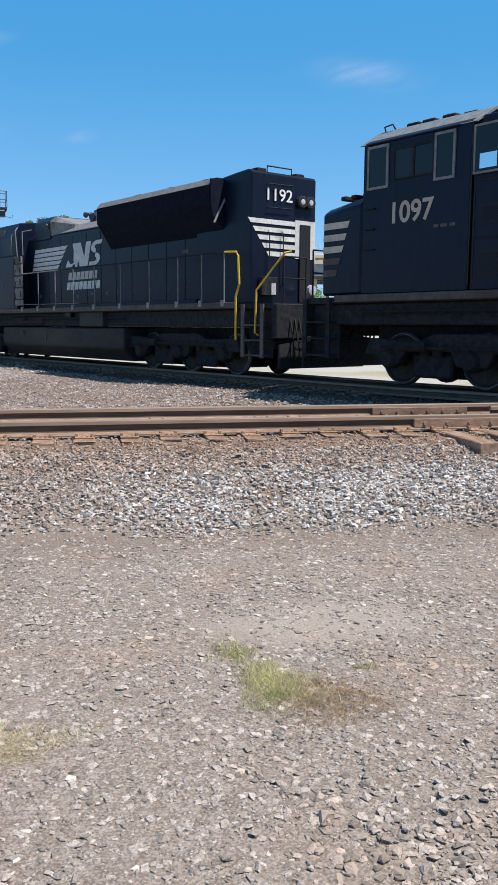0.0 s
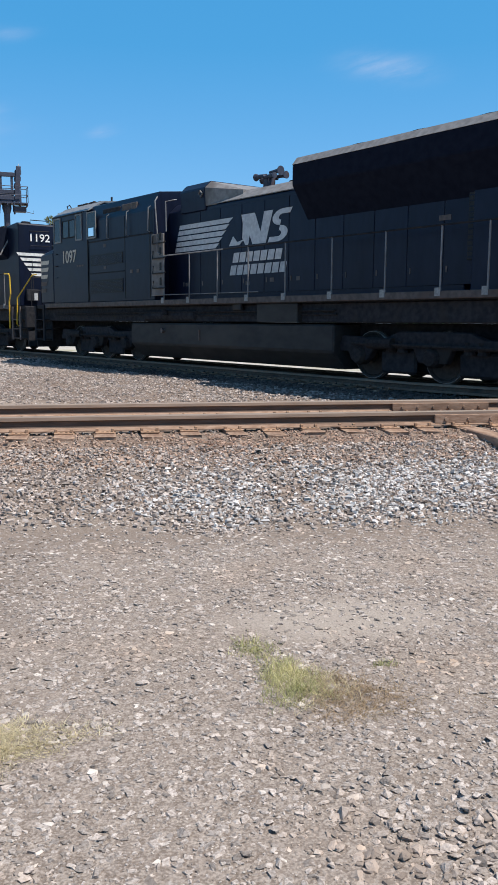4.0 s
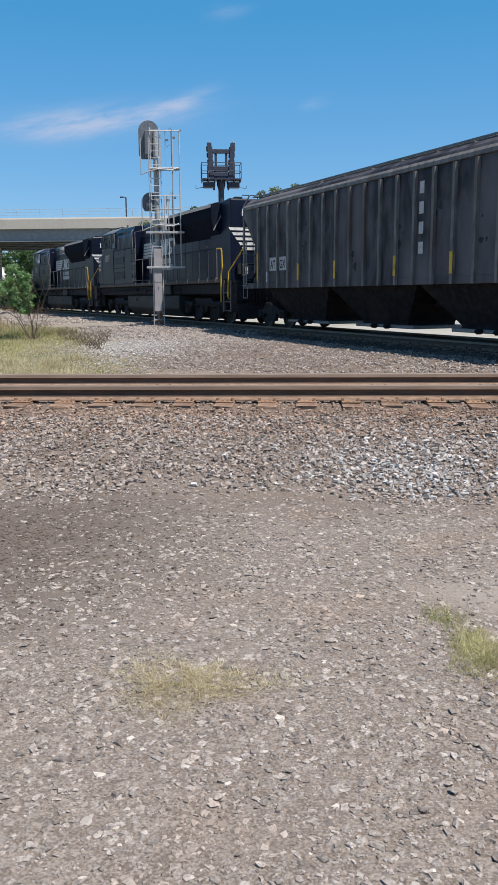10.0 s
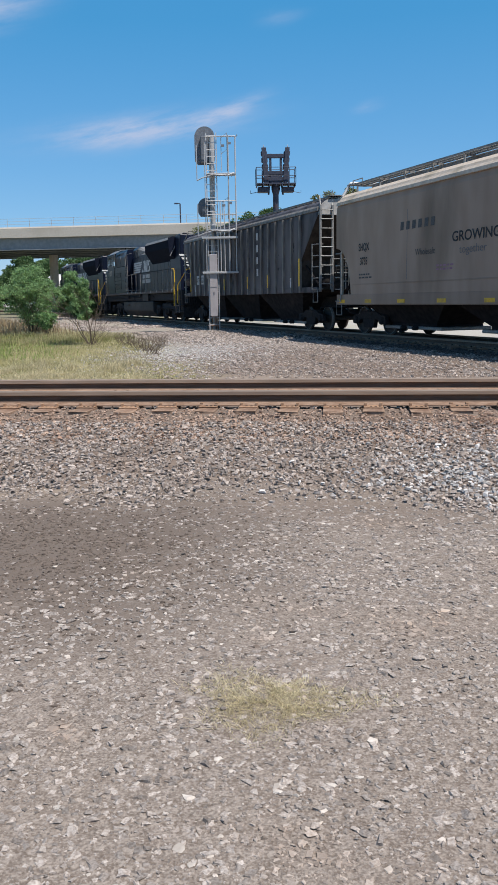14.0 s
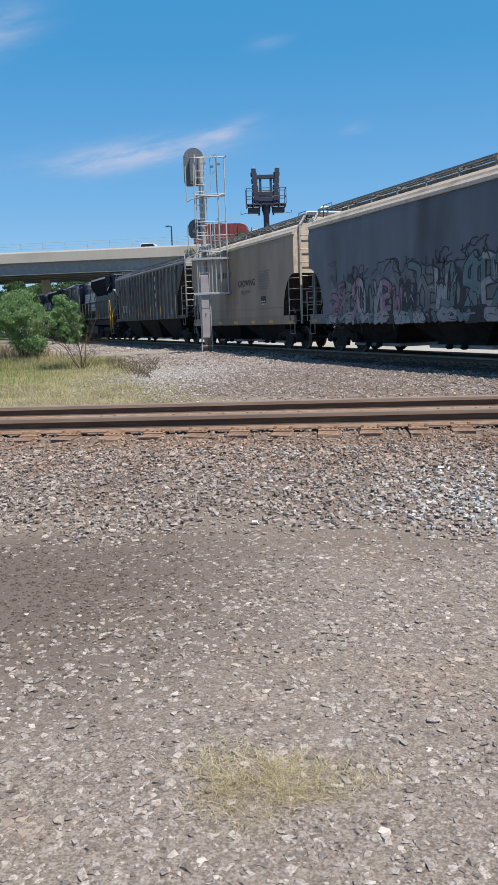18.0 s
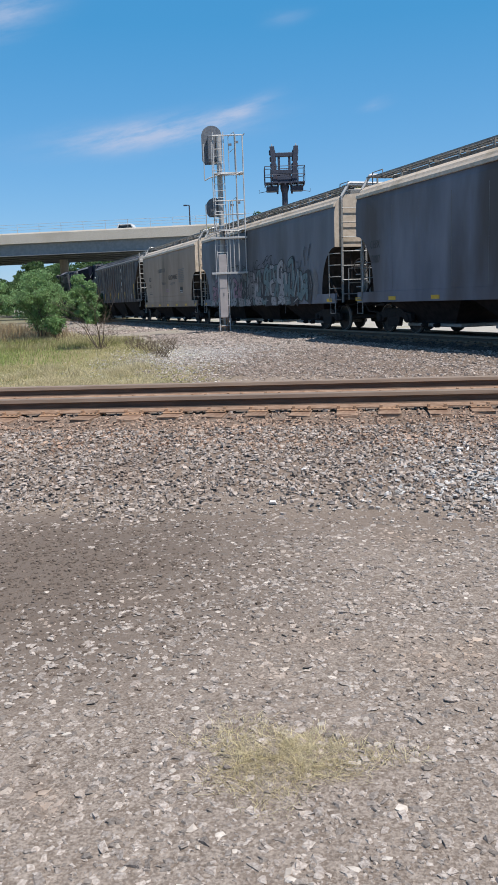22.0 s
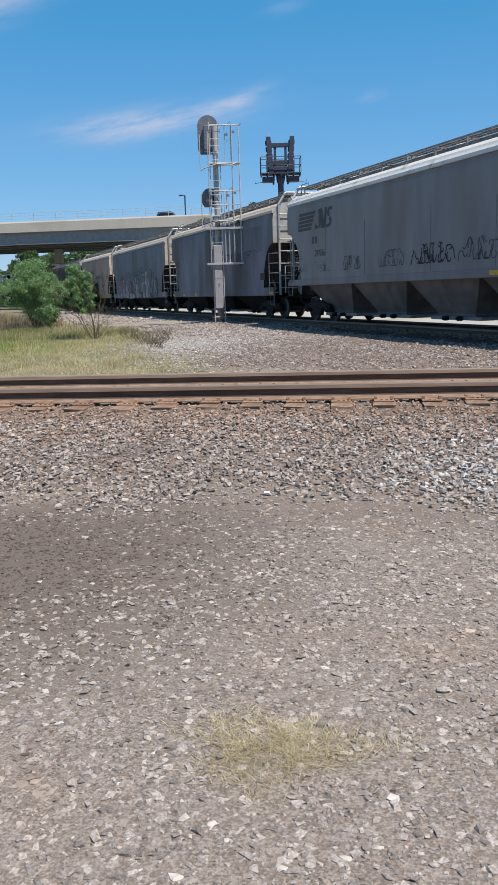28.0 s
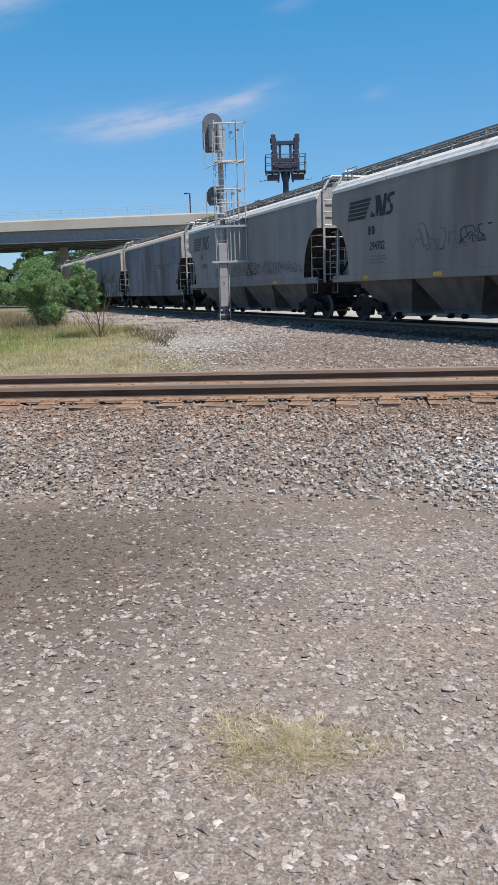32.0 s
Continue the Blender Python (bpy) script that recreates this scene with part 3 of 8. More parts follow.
# ---- ground ----
def height(x, y):
    """Ground height: a flat gravel yard, the main line's bed and the branch line's bed."""
    x, y = np.asarray(x, float), np.asarray(y, float)

    def ramp(v, pts):
        return np.interp(v, [p[0] for p in pts], [p[1] for p in pts])

    yard = ramp(y, [(-40, -0.66), (-9, -0.60), (-3.9, -0.62), (-3.15, -0.65), (-2.5, -0.53), (-1.5, -0.365), (-0.95, -0.27), (-0.6, -0.243), (-0.35, -0.218), (2.4, -0.215), (3.3, -0.40), (5.5, -0.52), (30, -0.5), (70, -0.6), (200, -0.6)])
    d = to_branch(x, y)
    bed = ramp(d, [(0, -0.335), (1.45, -0.345), (2.0, -0.39), (3.6, -0.50), (5, -0.9)])
    z = np.where(y > -1.2, np.maximum(yard, bed), np.maximum(yard, np.where(d < 2.2, bed, -9)))
    # a low swell of soil under the mast and the bushes
    z = z + 0.12 * np.exp(-(((x + 5.2) / 3.2) ** 2 + ((y - 28.0) / 6.0) ** 2)) * (d > 1.9)
    z = z - 0.2 * np.exp(-(((x + 2.35) / 0.42) ** 2 + ((y + 2.5) / 0.32) ** 2))
    z = z + 0.20 * np.exp(-(((x + 12.0) / 4) ** 2 + ((y - 25.5) / 4.0) ** 2)) + 0.08 * np.exp(-(((x + 7.7) / 3) ** 2 + ((y - 19.3) / 4.0) ** 2))
    return z + swell(x, y)


def swell(x, y):
    """Low unevenness of the yard near the tracks."""
    out = np.zeros_like(x)
    for f, a, p in ((0.35, 0.035, (1.2, 4.0, 2.2)), (1.1, 0.014, (5.1, 0.4, 3.3)), (3.1, 0.005, (2.7, 3.6, 0.9))):
        out += a * (np.sin(f * 2.1 * x + p[0]) * np.sin(f * 1.7 * y + p[1]) + 0.6 * np.sin(f * 3.3 * x + f * 2.3 * y + p[2]))
    calm = np.clip((np.abs(y - 0.75) - 1.2) / 1.5, 0, 1) * (np.abs(x) < 30) * (np.abs(y) < 40) * np.clip((to_branch(x, y) - 1.6) / 1.5, 0, 1)
    return 0.5 * out * calm


def ground_mat():
    m = bpy.data.materials.new("ground_gravel_soil")
    m.use_nodes = True
    nt = m.node_tree
    bs = nt.nodes["Principled BSDF"]
    bs.inputs["Roughness"].default_value = 0.95
    bs.inputs["Specular IOR Level"].default_value = 0.15
    tc = nt.nodes.new("ShaderNodeTexCoord")
    sep = nt.nodes.new("ShaderNodeSeparateXYZ")
    nt.links.new(tc.outputs["Object"], sep.inputs[0])

    def n_noise(scale, detail=5, rough=0.55):
        n = nt.nodes.new("ShaderNodeTexNoise")
        n.inputs["Scale"].default_value, n.inputs["Detail"].default_value, n.inputs["Roughness"].default_value = scale, detail, rough
        nt.links.new(tc.outputs["Object"], n.inputs["Vector"])
        return n.outputs[0]

    def op(kind, *vals):
        n = nt.nodes.new("ShaderNodeMath")
        n.operation = kind
        for i, v in enumerate(vals):
            if isinstance(v, (int, float)):
                n.inputs[i].default_value = v
            else:
                nt.links.new(v, n.inputs[i])
        return n.outputs[0]

    def rng(v, lo, hi):
        r = nt.nodes.new("ShaderNodeMapRange")
        r.inputs[1].default_value, r.inputs[2].default_value = lo, hi
        nt.links.new(v, r.inputs[0])
        return r.outputs[0]

    def blend(f, x, y):
        n = nt.nodes.new("ShaderNodeMix")
        n.data_type = "RGBA"
        nt.links.new(f, n.inputs[0])
        for i, v in ((6, x), (7, y)):
            if isinstance(v, tuple):
                n.inputs[i].default_value = (*v, 1)
            else:
                nt.links.new(v, n.inputs[i])
        return n.outputs[2]

    def spot(x0, y0, rx, ry):
        """A round stain with an uneven edge."""
        a = op("POWER", op("DIVIDE", op("SUBTRACT", sep.outputs[0], x0), rx), 2.0)
        b = op("POWER", op("DIVIDE", op("SUBTRACT", sep.outputs[1], y0), ry), 2.0)
        return rng(op("ADD", op("ADD", a, b), op("MULTIPLY", n_noise(1.3), -1.2)), 0.8, -0.35)

    fine, mid, big = n_noise(90, 3), n_noise(9, 5, 0.65), n_noise(0.9, 5)
    vor = nt.nodes.new("ShaderNodeTexVoronoi")
    vor.inputs["Scale"].default_value = 60
    nt.links.new(tc.outputs["Object"], vor.inputs["Vector"])
    grit = blend(rng(vor.outputs["Color"], 0.25, 0.85), (0.19, 0.153, 0.128), (0.34, 0.292, 0.255))
    chip = nt.nodes.new("ShaderNodeTexVoronoi")
    chip.inputs["Scale"].default_value = 27
    nt.links.new(tc.outputs["Object"], chip.inputs["Vector"])
    grit = blend(op("MULTIPLY", rng(chip.outputs["Color"], 0.3, 0.7), 0.5), grit, (0.36, 0.312, 0.275))
    grit = blend(op("MULTIPLY", rng(chip.outputs["Distance"], 0.42, 0.62), 0.5), grit, (0.15, 0.118, 0.098))
    grit = blend(op("MULTIPLY", rng(fine, 0.5, 0.64), 0.55), grit, (0.42, 0.37, 0.33))
    grit = blend(op("MULTIPLY", rng(fine, 0.48, 0.36), 0.55), grit, (0.11, 0.088, 0.074))
    yard = blend(op("MULTIPLY", rng(mid, 0.45, 0.75), 0.35), grit, (0.26, 0.215, 0.184))
    yard = blend(op("MULTIPLY", rng(big, 0.42, 0.66), 0.3), yard, (0.245, 0.20, 0.168))
    # darker trodden soil at the foot of the ballast, and an oily patch
    wob = op("ADD", sep.outputs[1], op("MULTIPLY", op("SUBTRACT", n_noise(0.7), 0.5), 1.0))
    soil = op("MULTIPLY", rng(wob, -4.1, -3.5), rng(wob, -2.6, -3.15))
    yard = blend(op("MULTIPLY", soil, 0.6), yard, (0.19, 0.15, 0.123))
    yard = blend(op("MULTIPLY", spot(-0.95, -4.6, 1.9, 1.9), 0.9), yard, (0.158, 0.128, 0.109))
    yard = blend(op("MULTIPLY", spot(2.9, -5.55, 0.75, 0.35), 0.7), yard, (0.36, 0.315, 0.275))
    yard = blend(op("MULTIPLY", spot(-1.9, -2.85, 1.1, 0.2), 0.7), yard, (0.33, 0.27, 0.215))
    bed = blend(rng(mid, 0.35, 0.65), (0.15, 0.112, 0.09), (0.24, 0.19, 0.158))
    c = blend(rng(wob, -2.95, -2.55), yard, bed)
    # grass field beyond the main line, to the west of the branch
    gx = op("ADD", op("ADD", sep.outputs[0], op("MULTIPLY", sep.outputs[1], 0.22)), op("MULTIPLY", op("SUBTRACT", n_noise(0.6), 0.5), 2.6))
    field = op("MULTIPLY", rng(gx, 0.6, -0.8), rng(sep.outputs[1], 3.4, 4.6))
    turf = blend(rng(n_noise(0.8), 0.4, 0.62), (0.215, 0.20, 0.085), (0.31, 0.27, 0.145))
    c = blend(field, c, turf)
    c = blend(op("MULTIPLY", spot(-3.7, 17.5, 1.5, 3.9), 0.45), c, (0.37, 0.345, 0.325))
    c = blend(op("MULTIPLY", spot(-0.6, 6.4, 1.4, 1.6), 0.7), c, (0.33, 0.272, 0.225))
    gone = op("ADD", op("ADD", sep.outputs[0], op("MULTIPLY", sep.outputs[1], 0.53)), op("MULTIPLY", op("SUBTRACT", n_noise(0.5), 0.5), 2.4))
    c = blend(op("MULTIPLY", op("MULTIPLY", rng(gone, 4.0, 6.2), rng(gone, 14.0, 13.0)), op("MULTIPLY", rng(sep.outputs[1], 16, 20), 0.8)), c, blend(rng(mid, 0.35, 0.65), (0.27, 0.235, 0.21), (0.40, 0.36, 0.335)))
    far = rng(sep.outputs[1], 60, 110)
    c = blend(far, c, (0.20, 0.195, 0.125))
    # pale gravel lot on the far side of the branch
    lot = rng(op("ADD", op("ADD", sep.outputs[0], op("MULTIPLY", sep.outputs[1], 0.46)), op("MULTIPLY", n_noise(0.3), 3.0)), 17.0, 19.0)
    c = blend(op("MULTIPLY", lot, rng(sep.outputs[1], 6, 9)), c, blend(rng(n_noise(0.25), 0.5, 0.68), (0.43, 0.41, 0.375), (0.31, 0.30, 0.20)))
    nt.links.new(c, bs.inputs["Base Color"])
    bp = nt.nodes.new("ShaderNodeBump")
    bp.inputs["Strength"].default_value, bp.inputs["Distance"].default_value = 0.8, 0.006
    nt.links.new(op("ADD", op("MULTIPLY", vor.outputs["Distance"], 0.8), op("ADD", fine, mid)), bp.inputs["Height"])
    nt.links.new(bp.outputs[0], bs.inputs["Normal"])
    return m


def make_ground():
    def axis(core0, core1, step, far):
        a = list(np.arange(core0, core1 + 1e-6, step))
        s = step
        hi, lo = core1, core0
        while hi < far:
            s *= 1.35
            hi, lo = hi + s, lo - s
            a.append(hi)
            a.insert(0, lo)
        return np.array(a)

    xs = axis(-5.0, 9.0, 0.12, 2600)
    ys = axis(-11.5, 8.0, 0.12, 2600)
    X, Y = np.meshgrid(xs, ys)
    Z = height(X, Y)
    near = (np.abs(X) < 30) & (np.abs(Y) < 40)
    Z = Z + np.random.RandomState(3).randn(*Z.shape) * 0.0012 * near
    Z = np.where(np.hypot(X, Y) > 130, np.minimum(Z, -0.6), Z)
    n, m = X.shape
    idx = np.arange(n * m).reshape(n, m)
    a, b, c, d = idx[:-1, :-1].ravel(), idx[:-1, 1:].ravel(), idx[1:, 1:].ravel(), idx[1:, :-1].ravel()
    tris = np.concatenate([np.stack([a, b, c], 1), np.stack([a, c, d], 1)])
    ob = new("ground", fast_tris("ground", np.stack([X, Y, Z], -1).reshape(-1, 3), tris, ground_mat()))
    ob.data.polygons.foreach_set("use_smooth", [True] * len(ob.data.polygons))
    tagged(ob, "grey gravel and packed soil with dry grass beyond the tracks", "ground", kind="structure")


make_ground()


# ---- loose stones ----
def stones(name, n, spread, size, material, label, seed, faces=20, sink=0.25, flat=0.6, tip=0.35, lift=0.012, long=0.85):
    """A field of broken stones, each a jittered solid; spread(rng, n) gives the places."""
    rng = np.random.RandomState(seed)
    if faces == 20:
        g = (1 + 5 ** 0.5) / 2
        base = np.array([(-1, g, 0), (1, g, 0), (-1, -g, 0), (1, -g, 0), (0, -1, g), (0, 1, g), (0, -1, -g), (0, 1, -g), (g, 0, -1), (g, 0, 1), (-g, 0, -1), (-g, 0, 1)]) / 1.9
        tri = np.array([(0, 11, 5), (0, 5, 1), (0, 1, 7), (0, 7, 10), (0, 10, 11), (1, 5, 9), (5, 11, 4), (11, 10, 2), (10, 7, 6), (7, 1, 8),
                        (3, 9, 4), (3, 4, 2), (3, 2, 6), (3, 6, 8), (3, 8, 9), (4, 9, 5), (2, 4, 11), (6, 2, 10), (8, 6, 7), (9, 8, 1)])
    else:
        base = np.array([(-1, -0.8, -0.7), (1, -0.8, -0.7), (1, 0.8, -0.7), (-1, 0.8, -0.7), (-0.7, -0.6, 0.7), (0.7, -0.6, 0.7), (0.7, 0.6, 0.7), (-0.7, 0.6, 0.7)])
        tri = np.array([(0, 1, 5), (0, 5, 4), (1, 2, 6), (1, 6, 5), (2, 3, 7), (2, 7, 6), (3, 0, 4), (3, 4, 7), (4, 5, 6), (4, 6, 7)])
    x, y = spread(rng, n)
    n = len(x)
    s = size[0] + (size[1] - size[0]) * rng.rand(n) ** 2.2
    rough = 1.0 if faces == 20 else 0.85
    p = base[None] * (1 + 0.7 * rough * (rng.rand(n, len(base), 3) - 0.5)) + 0.22 * rough * rng.randn(n, len(base), 3)
    p = p * np.stack([0.85 + long * rng.rand(n), 0.5 + 0.45 * rng.rand(n) + 0.15 * (long < 0.6), flat * (0.6 + 0.8 * rng.rand(n))], 1)[:, None]
    tilt = rng.randn(n, 2) * tip
    yaw = rng.rand(n) * 6.283
    cx, sx = np.cos(tilt[:, 0])[:, None], np.sin(tilt[:, 0])[:, None]
    p = np.stack([p[..., 0], cx * p[..., 1] - sx * p[..., 2], sx * p[..., 1] + cx * p[..., 2]], -1)
    cy, sy = np.cos(yaw)[:, None], np.sin(yaw)[:, None]
    p = np.stack([cy * p[..., 0] - sy * p[..., 1], sy * p[..., 0] + cy * p[..., 1], p[..., 2]], -1) * (s / 2)[:, None, None]
    z = height(x, y) + s * 0.5 * sink + lift * rng.randn(n)
    p = p + np.stack([x, y, z], 1)[:, None]
    tris = (tri[None] + (np.arange(n) * len(base))[:, None, None]).reshape(-1, 3)
    ob = new(name, fast_tris(name, p.reshape(-1, 3), tris, material))
    return tagged(ob, label, "stones", kind="stuff")


def strip(x0, x1, y0, y1, keep=None):
    def f(rng, n):
        x, y = x0 + (x1 - x0) * rng.rand(n), y0 + (y1 - y0) * rng.rand(n)
        if keep is not None:
            k = keep(x, y, rng)
            x, y = x[k], y[k]
        return x, y
    return f


def ragged(x, y, rng):
    edge = -2.9 - 0.25 * np.clip((x - 0.5) / 1.5, 0, 1) + 0.16 * np.sin(x * 1.7) + 0.12 * np.sin(x * 4.3 + 1) + 0.18 * rng.randn(len(x))
    return y > edge


def fresh(x, y, rng):
    k = np.exp(-(((x - 4.6) / 3.0) ** 4 + ((y + 2.35) / 0.75) ** 4)) * np.clip((x - 0.6) / 1.6, 0, 1)
    k = k * (0.55 + 0.45 * np.sin(1.6 * x + 2.1 * y) * np.sin(2.3 * x - 0.9)) + 0.35 * np.exp(-(((x - 5.0) / 2.4) ** 2 + ((y + 2.3) / 0.6) ** 2))
    return k * (1 - np.exp(-(((x - 3.35) / 0.3) ** 2 + ((y + 2.2) / 0.5) ** 2))) > rng.rand(len(x))


def along(u0, u1, lat0, lat1, both=False):
    def f(rng, n):
        u, l = u0 + (u1 - u0) * rng.rand(n), lat0 + (lat1 - lat0) * rng.rand(n)
        h = np.interp(u, UU, HH)
        x, y = np.interp(u, UU, XX) - l * np.sin(h), np.interp(u, UU, YY) + l * np.cos(h)
        k = (y > 2.3) & ((l < 4.0) | (x > -1.2 - 0.24 * y - 0.8 * rng.rand(n)) & (rng.rand(n) > (l - 4.0) / 9.0))
        return x[k], y[k]
    return f


def between(x, y, rng):
    return (to_branch(x, y) > 3.6) & (to_branch(x, y) < 10.5) & (x > -1.4 - 0.24 * y - 1.2 * rng.rand(len(x))) & (np.exp(-(((x + 0.6) / 1.2) ** 2 + ((y - 6.4) / 1.3) ** 2)) * 0.7 < rng.rand(len(x)))


def mast_foot(x, y, rng):
    d = to_branch(x, y)
    return (d > 3.4) & (d < 6.4 + 1.2 * rng.rand(len(x)))


def patch_at(cx, cy, rx, ry):
    def f(rng, n):
        return cx + rx * 0.55 * rng.randn(n), cy + ry * 0.55 * rng.randn(n)
    return f


def yard_spread(wide=None, keep=None):
    """A fan of gravel over the middle of the yard."""
    def f(rng, n):
        r = 1.5 * (8.8 / 1.5) ** rng.rand(n) if wide is None else wide[0] + (wide[1] - wide[0]) * np.sqrt(rng.rand(n))
        a = np.radians(6 + 41 * (2 * rng.rand(n) - 1) + 3 * rng.randn(n))
        x, y = 1.3 - r * np.sin(a), -10.0 + r * np.cos(a)
        k = (y < -2.9 + 0.3 * rng.randn(n))
        x, y = x[k], y[k]
        if keep is not None:
            k = keep(x, y, rng)
            x, y = x[k], y[k]
        return x, y
    return f


def clumpy(x, y, rng):
    a = np.sin(1.9 * x + 0.7) * np.sin(2.3 * y + 1.1) + 0.7 * np.sin(4.1 * x - 2.7 * y) + 0.5 * np.sin(0.8 * x + 5.1 * y)
    bare = 1.7 * np.exp(-(((x + 0.95) / 1.35) ** 2 + ((y + 4.6) / 1.3) ** 2)) + np.exp(-(((x - 2.9) / 0.8) ** 2 + ((y + 5.6) / 0.3) ** 2)) + 0.6 * np.exp(-((y + 3.45) / 0.35) ** 2)
    return (1.0 + 0.22 * a > rng.rand(len(x))) & (bare * 0.6 < rng.rand(len(x)))


def off_ties(x, y, rng):
    """Leaves the tie tops and plates clear, and the cribs under the rail a little hollow."""
    k = np.abs((x + 12.25 + 0.2475) % 0.495 - 0.2475) < 0.13
    on_tie = k & (y > -0.50)
    return ~on_tie & ((y < -0.3) | (rng.rand(len(x)) < 0.5))


stones("ballast_stones", 56000, strip(-7, 8.6, -3.4, -0.9, ragged), (0.016, 0.05), M["ballast"], "grey-brown crushed ballast stones on the track's shoulder", 11, faces=10, flat=0.62, tip=0.5, long=0.6)
stones("fresh_ballast_stones", 22000, strip(0.3, 8.8, -3.3, -0.9, fresh), (0.018, 0.05), M["ballast_grey"], "clean grey crushed ballast stones", 12, faces=10, sink=0.75, flat=0.62, tip=0.5, long=0.6)
stones("rusty_ballast_stones", 22000, strip(-7, 8.6, -1.6, -0.12, off_ties), (0.015, 0.044), M["ballast_rust"], "rust-stained ballast stones beside the rail", 19, faces=10, sink=0.3, flat=0.65, tip=0.5, long=0.6)
stones("track_stones", 7000, strip(-7, 9, -0.1, 3.3), (0.022, 0.055), M["ballast"], "brown ballast stones between the rails", 13, faces=10)
stones("branch_stones", 17000, along(-10, 34, 1.9, 4.2), (0.03, 0.07), M["ballast"], "pinkish-grey ballast stones beside the branch line", 14, faces=10)
# dark stones at the tie ends carry painted train shade
stones("grimy_stones", 8000, along(-6, 34, 0.9, 2.0), (0.03, 0.07), M["ballast_shaded"], "ballast stones coloured dark as train shade at the branch's tie ends", 46, faces=10)
stones("branch_stones", 20000, along(12, 56, 0.9, 6.2), (0.05, 0.11), M["ballast"], "pinkish-grey ballast stones beside the branch line", 15, faces=10)
# likewise between the rails: the shade under the train is in the colour
stones("grimy_stones", 8000, along(-8, 40, -1.4, 0.9), (0.04, 0.09), M["ballast_shaded"], "ballast stones coloured dark as train shade between the branch rails", 16, faces=10)
stones("branch_stones", 34000, strip(-6.5, 10, 2.5, 15.0, between), (0.022, 0.062), M["ballast"], "ballast stones strewn between the two tracks", 31, faces=10, sink=0.25, tip=0.45)
def beside_branch(rng, n):
    u, l = 30 + 44 * rng.rand(n), 1.9 + 5.4 * np.sqrt(rng.rand(n))
    h = np.interp(u, UU, HH)
    return np.interp(u, UU, XX) - l * np.sin(h), np.interp(u, UU, YY) + l * np.cos(h)


stones("branch_stones", 15000, beside_branch, (0.06, 0.2), M["ballast"], "coarse pale ballast stones spilling from the branch line", 47, faces=10, sink=0.3)
stones("yard_gravel", 26000, yard_spread(None, clumpy), (0.006, 0.02), M["pebble"], "small pale gravel stones pressed into the soil", 17, faces=10, sink=0.1, flat=0.4, tip=0.2, lift=0.001, long=0.45)
stones("yard_gravel", 60000, yard_spread((1.5, 9.2), clumpy), (0.010, 0.042), M["pebble"], "flat broken stones pressed into the gravel", 20, faces=10, sink=0.06, flat=0.34, tip=0.13, lift=0.0015, long=0.45)
stones("yard_gravel", 8000, strip(-12, 13, -16, -3.2), (0.012, 0.05), M["pebble"], "flat broken stones strewn over the yard", 33, faces=10, sink=0.03, flat=0.24, tip=0.07, lift=0.0015, long=0.45)
stones("soil_clods", 9000, patch_at(-0.95, -4.55, 1.6, 1.5), (0.008, 0.03), M["clod"], "dark crumbs of trodden soil", 35, faces=10, sink=0.1, flat=0.5, tip=0.2, lift=0.001, long=0.45)
stones("grey_gravel", 12000, patch_at(-3.5, 16.5, 2.2, 7.0), (0.02, 0.05), M["ballast_grey"], "fine grey gravel below the signal mast", 45, faces=10, sink=0.4)
stones("branch_stones", 12000, strip(-7.5, 0, 14, 27, mast_foot), (0.03, 0.07), M["ballast"], "grey ballast stones round the foot of the signal mast", 37, faces=10)
stones("yard_rubble", 5200, yard_spread((1.5, 5.5), clumpy), (0.016, 0.046), M["pebble"], "larger flat broken stones lying on the gravel", 41, faces=20, sink=0.1, flat=0.34, tip=0.16, lift=0.002, long=0.4)
stones("yard_rubble", 1100, patch_at(2.7, -7.75, 0.7, 0.6), (0.016, 0.055), M["pebble"], "scatter of broken grey stones on the gravel", 42, faces=20, sink=0.15, flat=0.42, tip=0.35, lift=0.004, long=0.4)
stones("yard_stones", 3600, yard_spread((1.5, 9.0), clumpy), (0.010, 0.044), M["pebble_pale"], "larger pale broken stones on the gravel", 18, faces=20, sink=0.06, flat=0.3, tip=0.1, lift=0.001, long=0.45)


# ---- tracks ----
RAIL = [(-0.076, -0.181), (0.076, -0.181), (0.076, -0.17), (0.022, -0.138), (0.0085, -0.115), (0.0085, -0.07), (0.036, -0.052), (0.037, -0.012), (0.027, 0.0),
        (-0.027, 0.0), (-0.037, -0.012), (-0.036, -0.052), (-0.0085, -0.07), (-0.0085, -0.115), (-0.022, -0.138), (-0.076, -0.17)]


def rail_mesh(name, path, z=0.0):
    """path: points (x, y, heading); rusty foot, web coloured as shaded, worn head with side coloured as lit."""
    verts, faces, mats = [], [], []
    for x, y, h, *dz in path:
        for a, b in RAIL:
            verts.append((x - a * math.sin(h), y + a * math.cos(h), z + b + sum(dz)))
    n = len(RAIL)
    for i in range(len(path) - 1):
        for k in range(n):
            faces.append((i * n + k, i * n + (k + 1) % n, (i + 1) * n + (k + 1) % n, (i + 1) * n + k))
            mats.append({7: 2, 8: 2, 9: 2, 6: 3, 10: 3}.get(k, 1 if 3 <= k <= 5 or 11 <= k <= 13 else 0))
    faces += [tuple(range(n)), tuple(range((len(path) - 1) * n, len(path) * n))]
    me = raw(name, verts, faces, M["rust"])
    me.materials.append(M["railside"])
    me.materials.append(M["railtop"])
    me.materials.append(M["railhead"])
    me.polygons.foreach_set("material_index", mats + [0, 0])
    bm = bmesh.new()
    bm.from_mesh(me)
    bmesh.ops.recalc_face_normals(bm, faces=bm.faces)
    bm.to_mesh(me)
    bm.free()
    return me


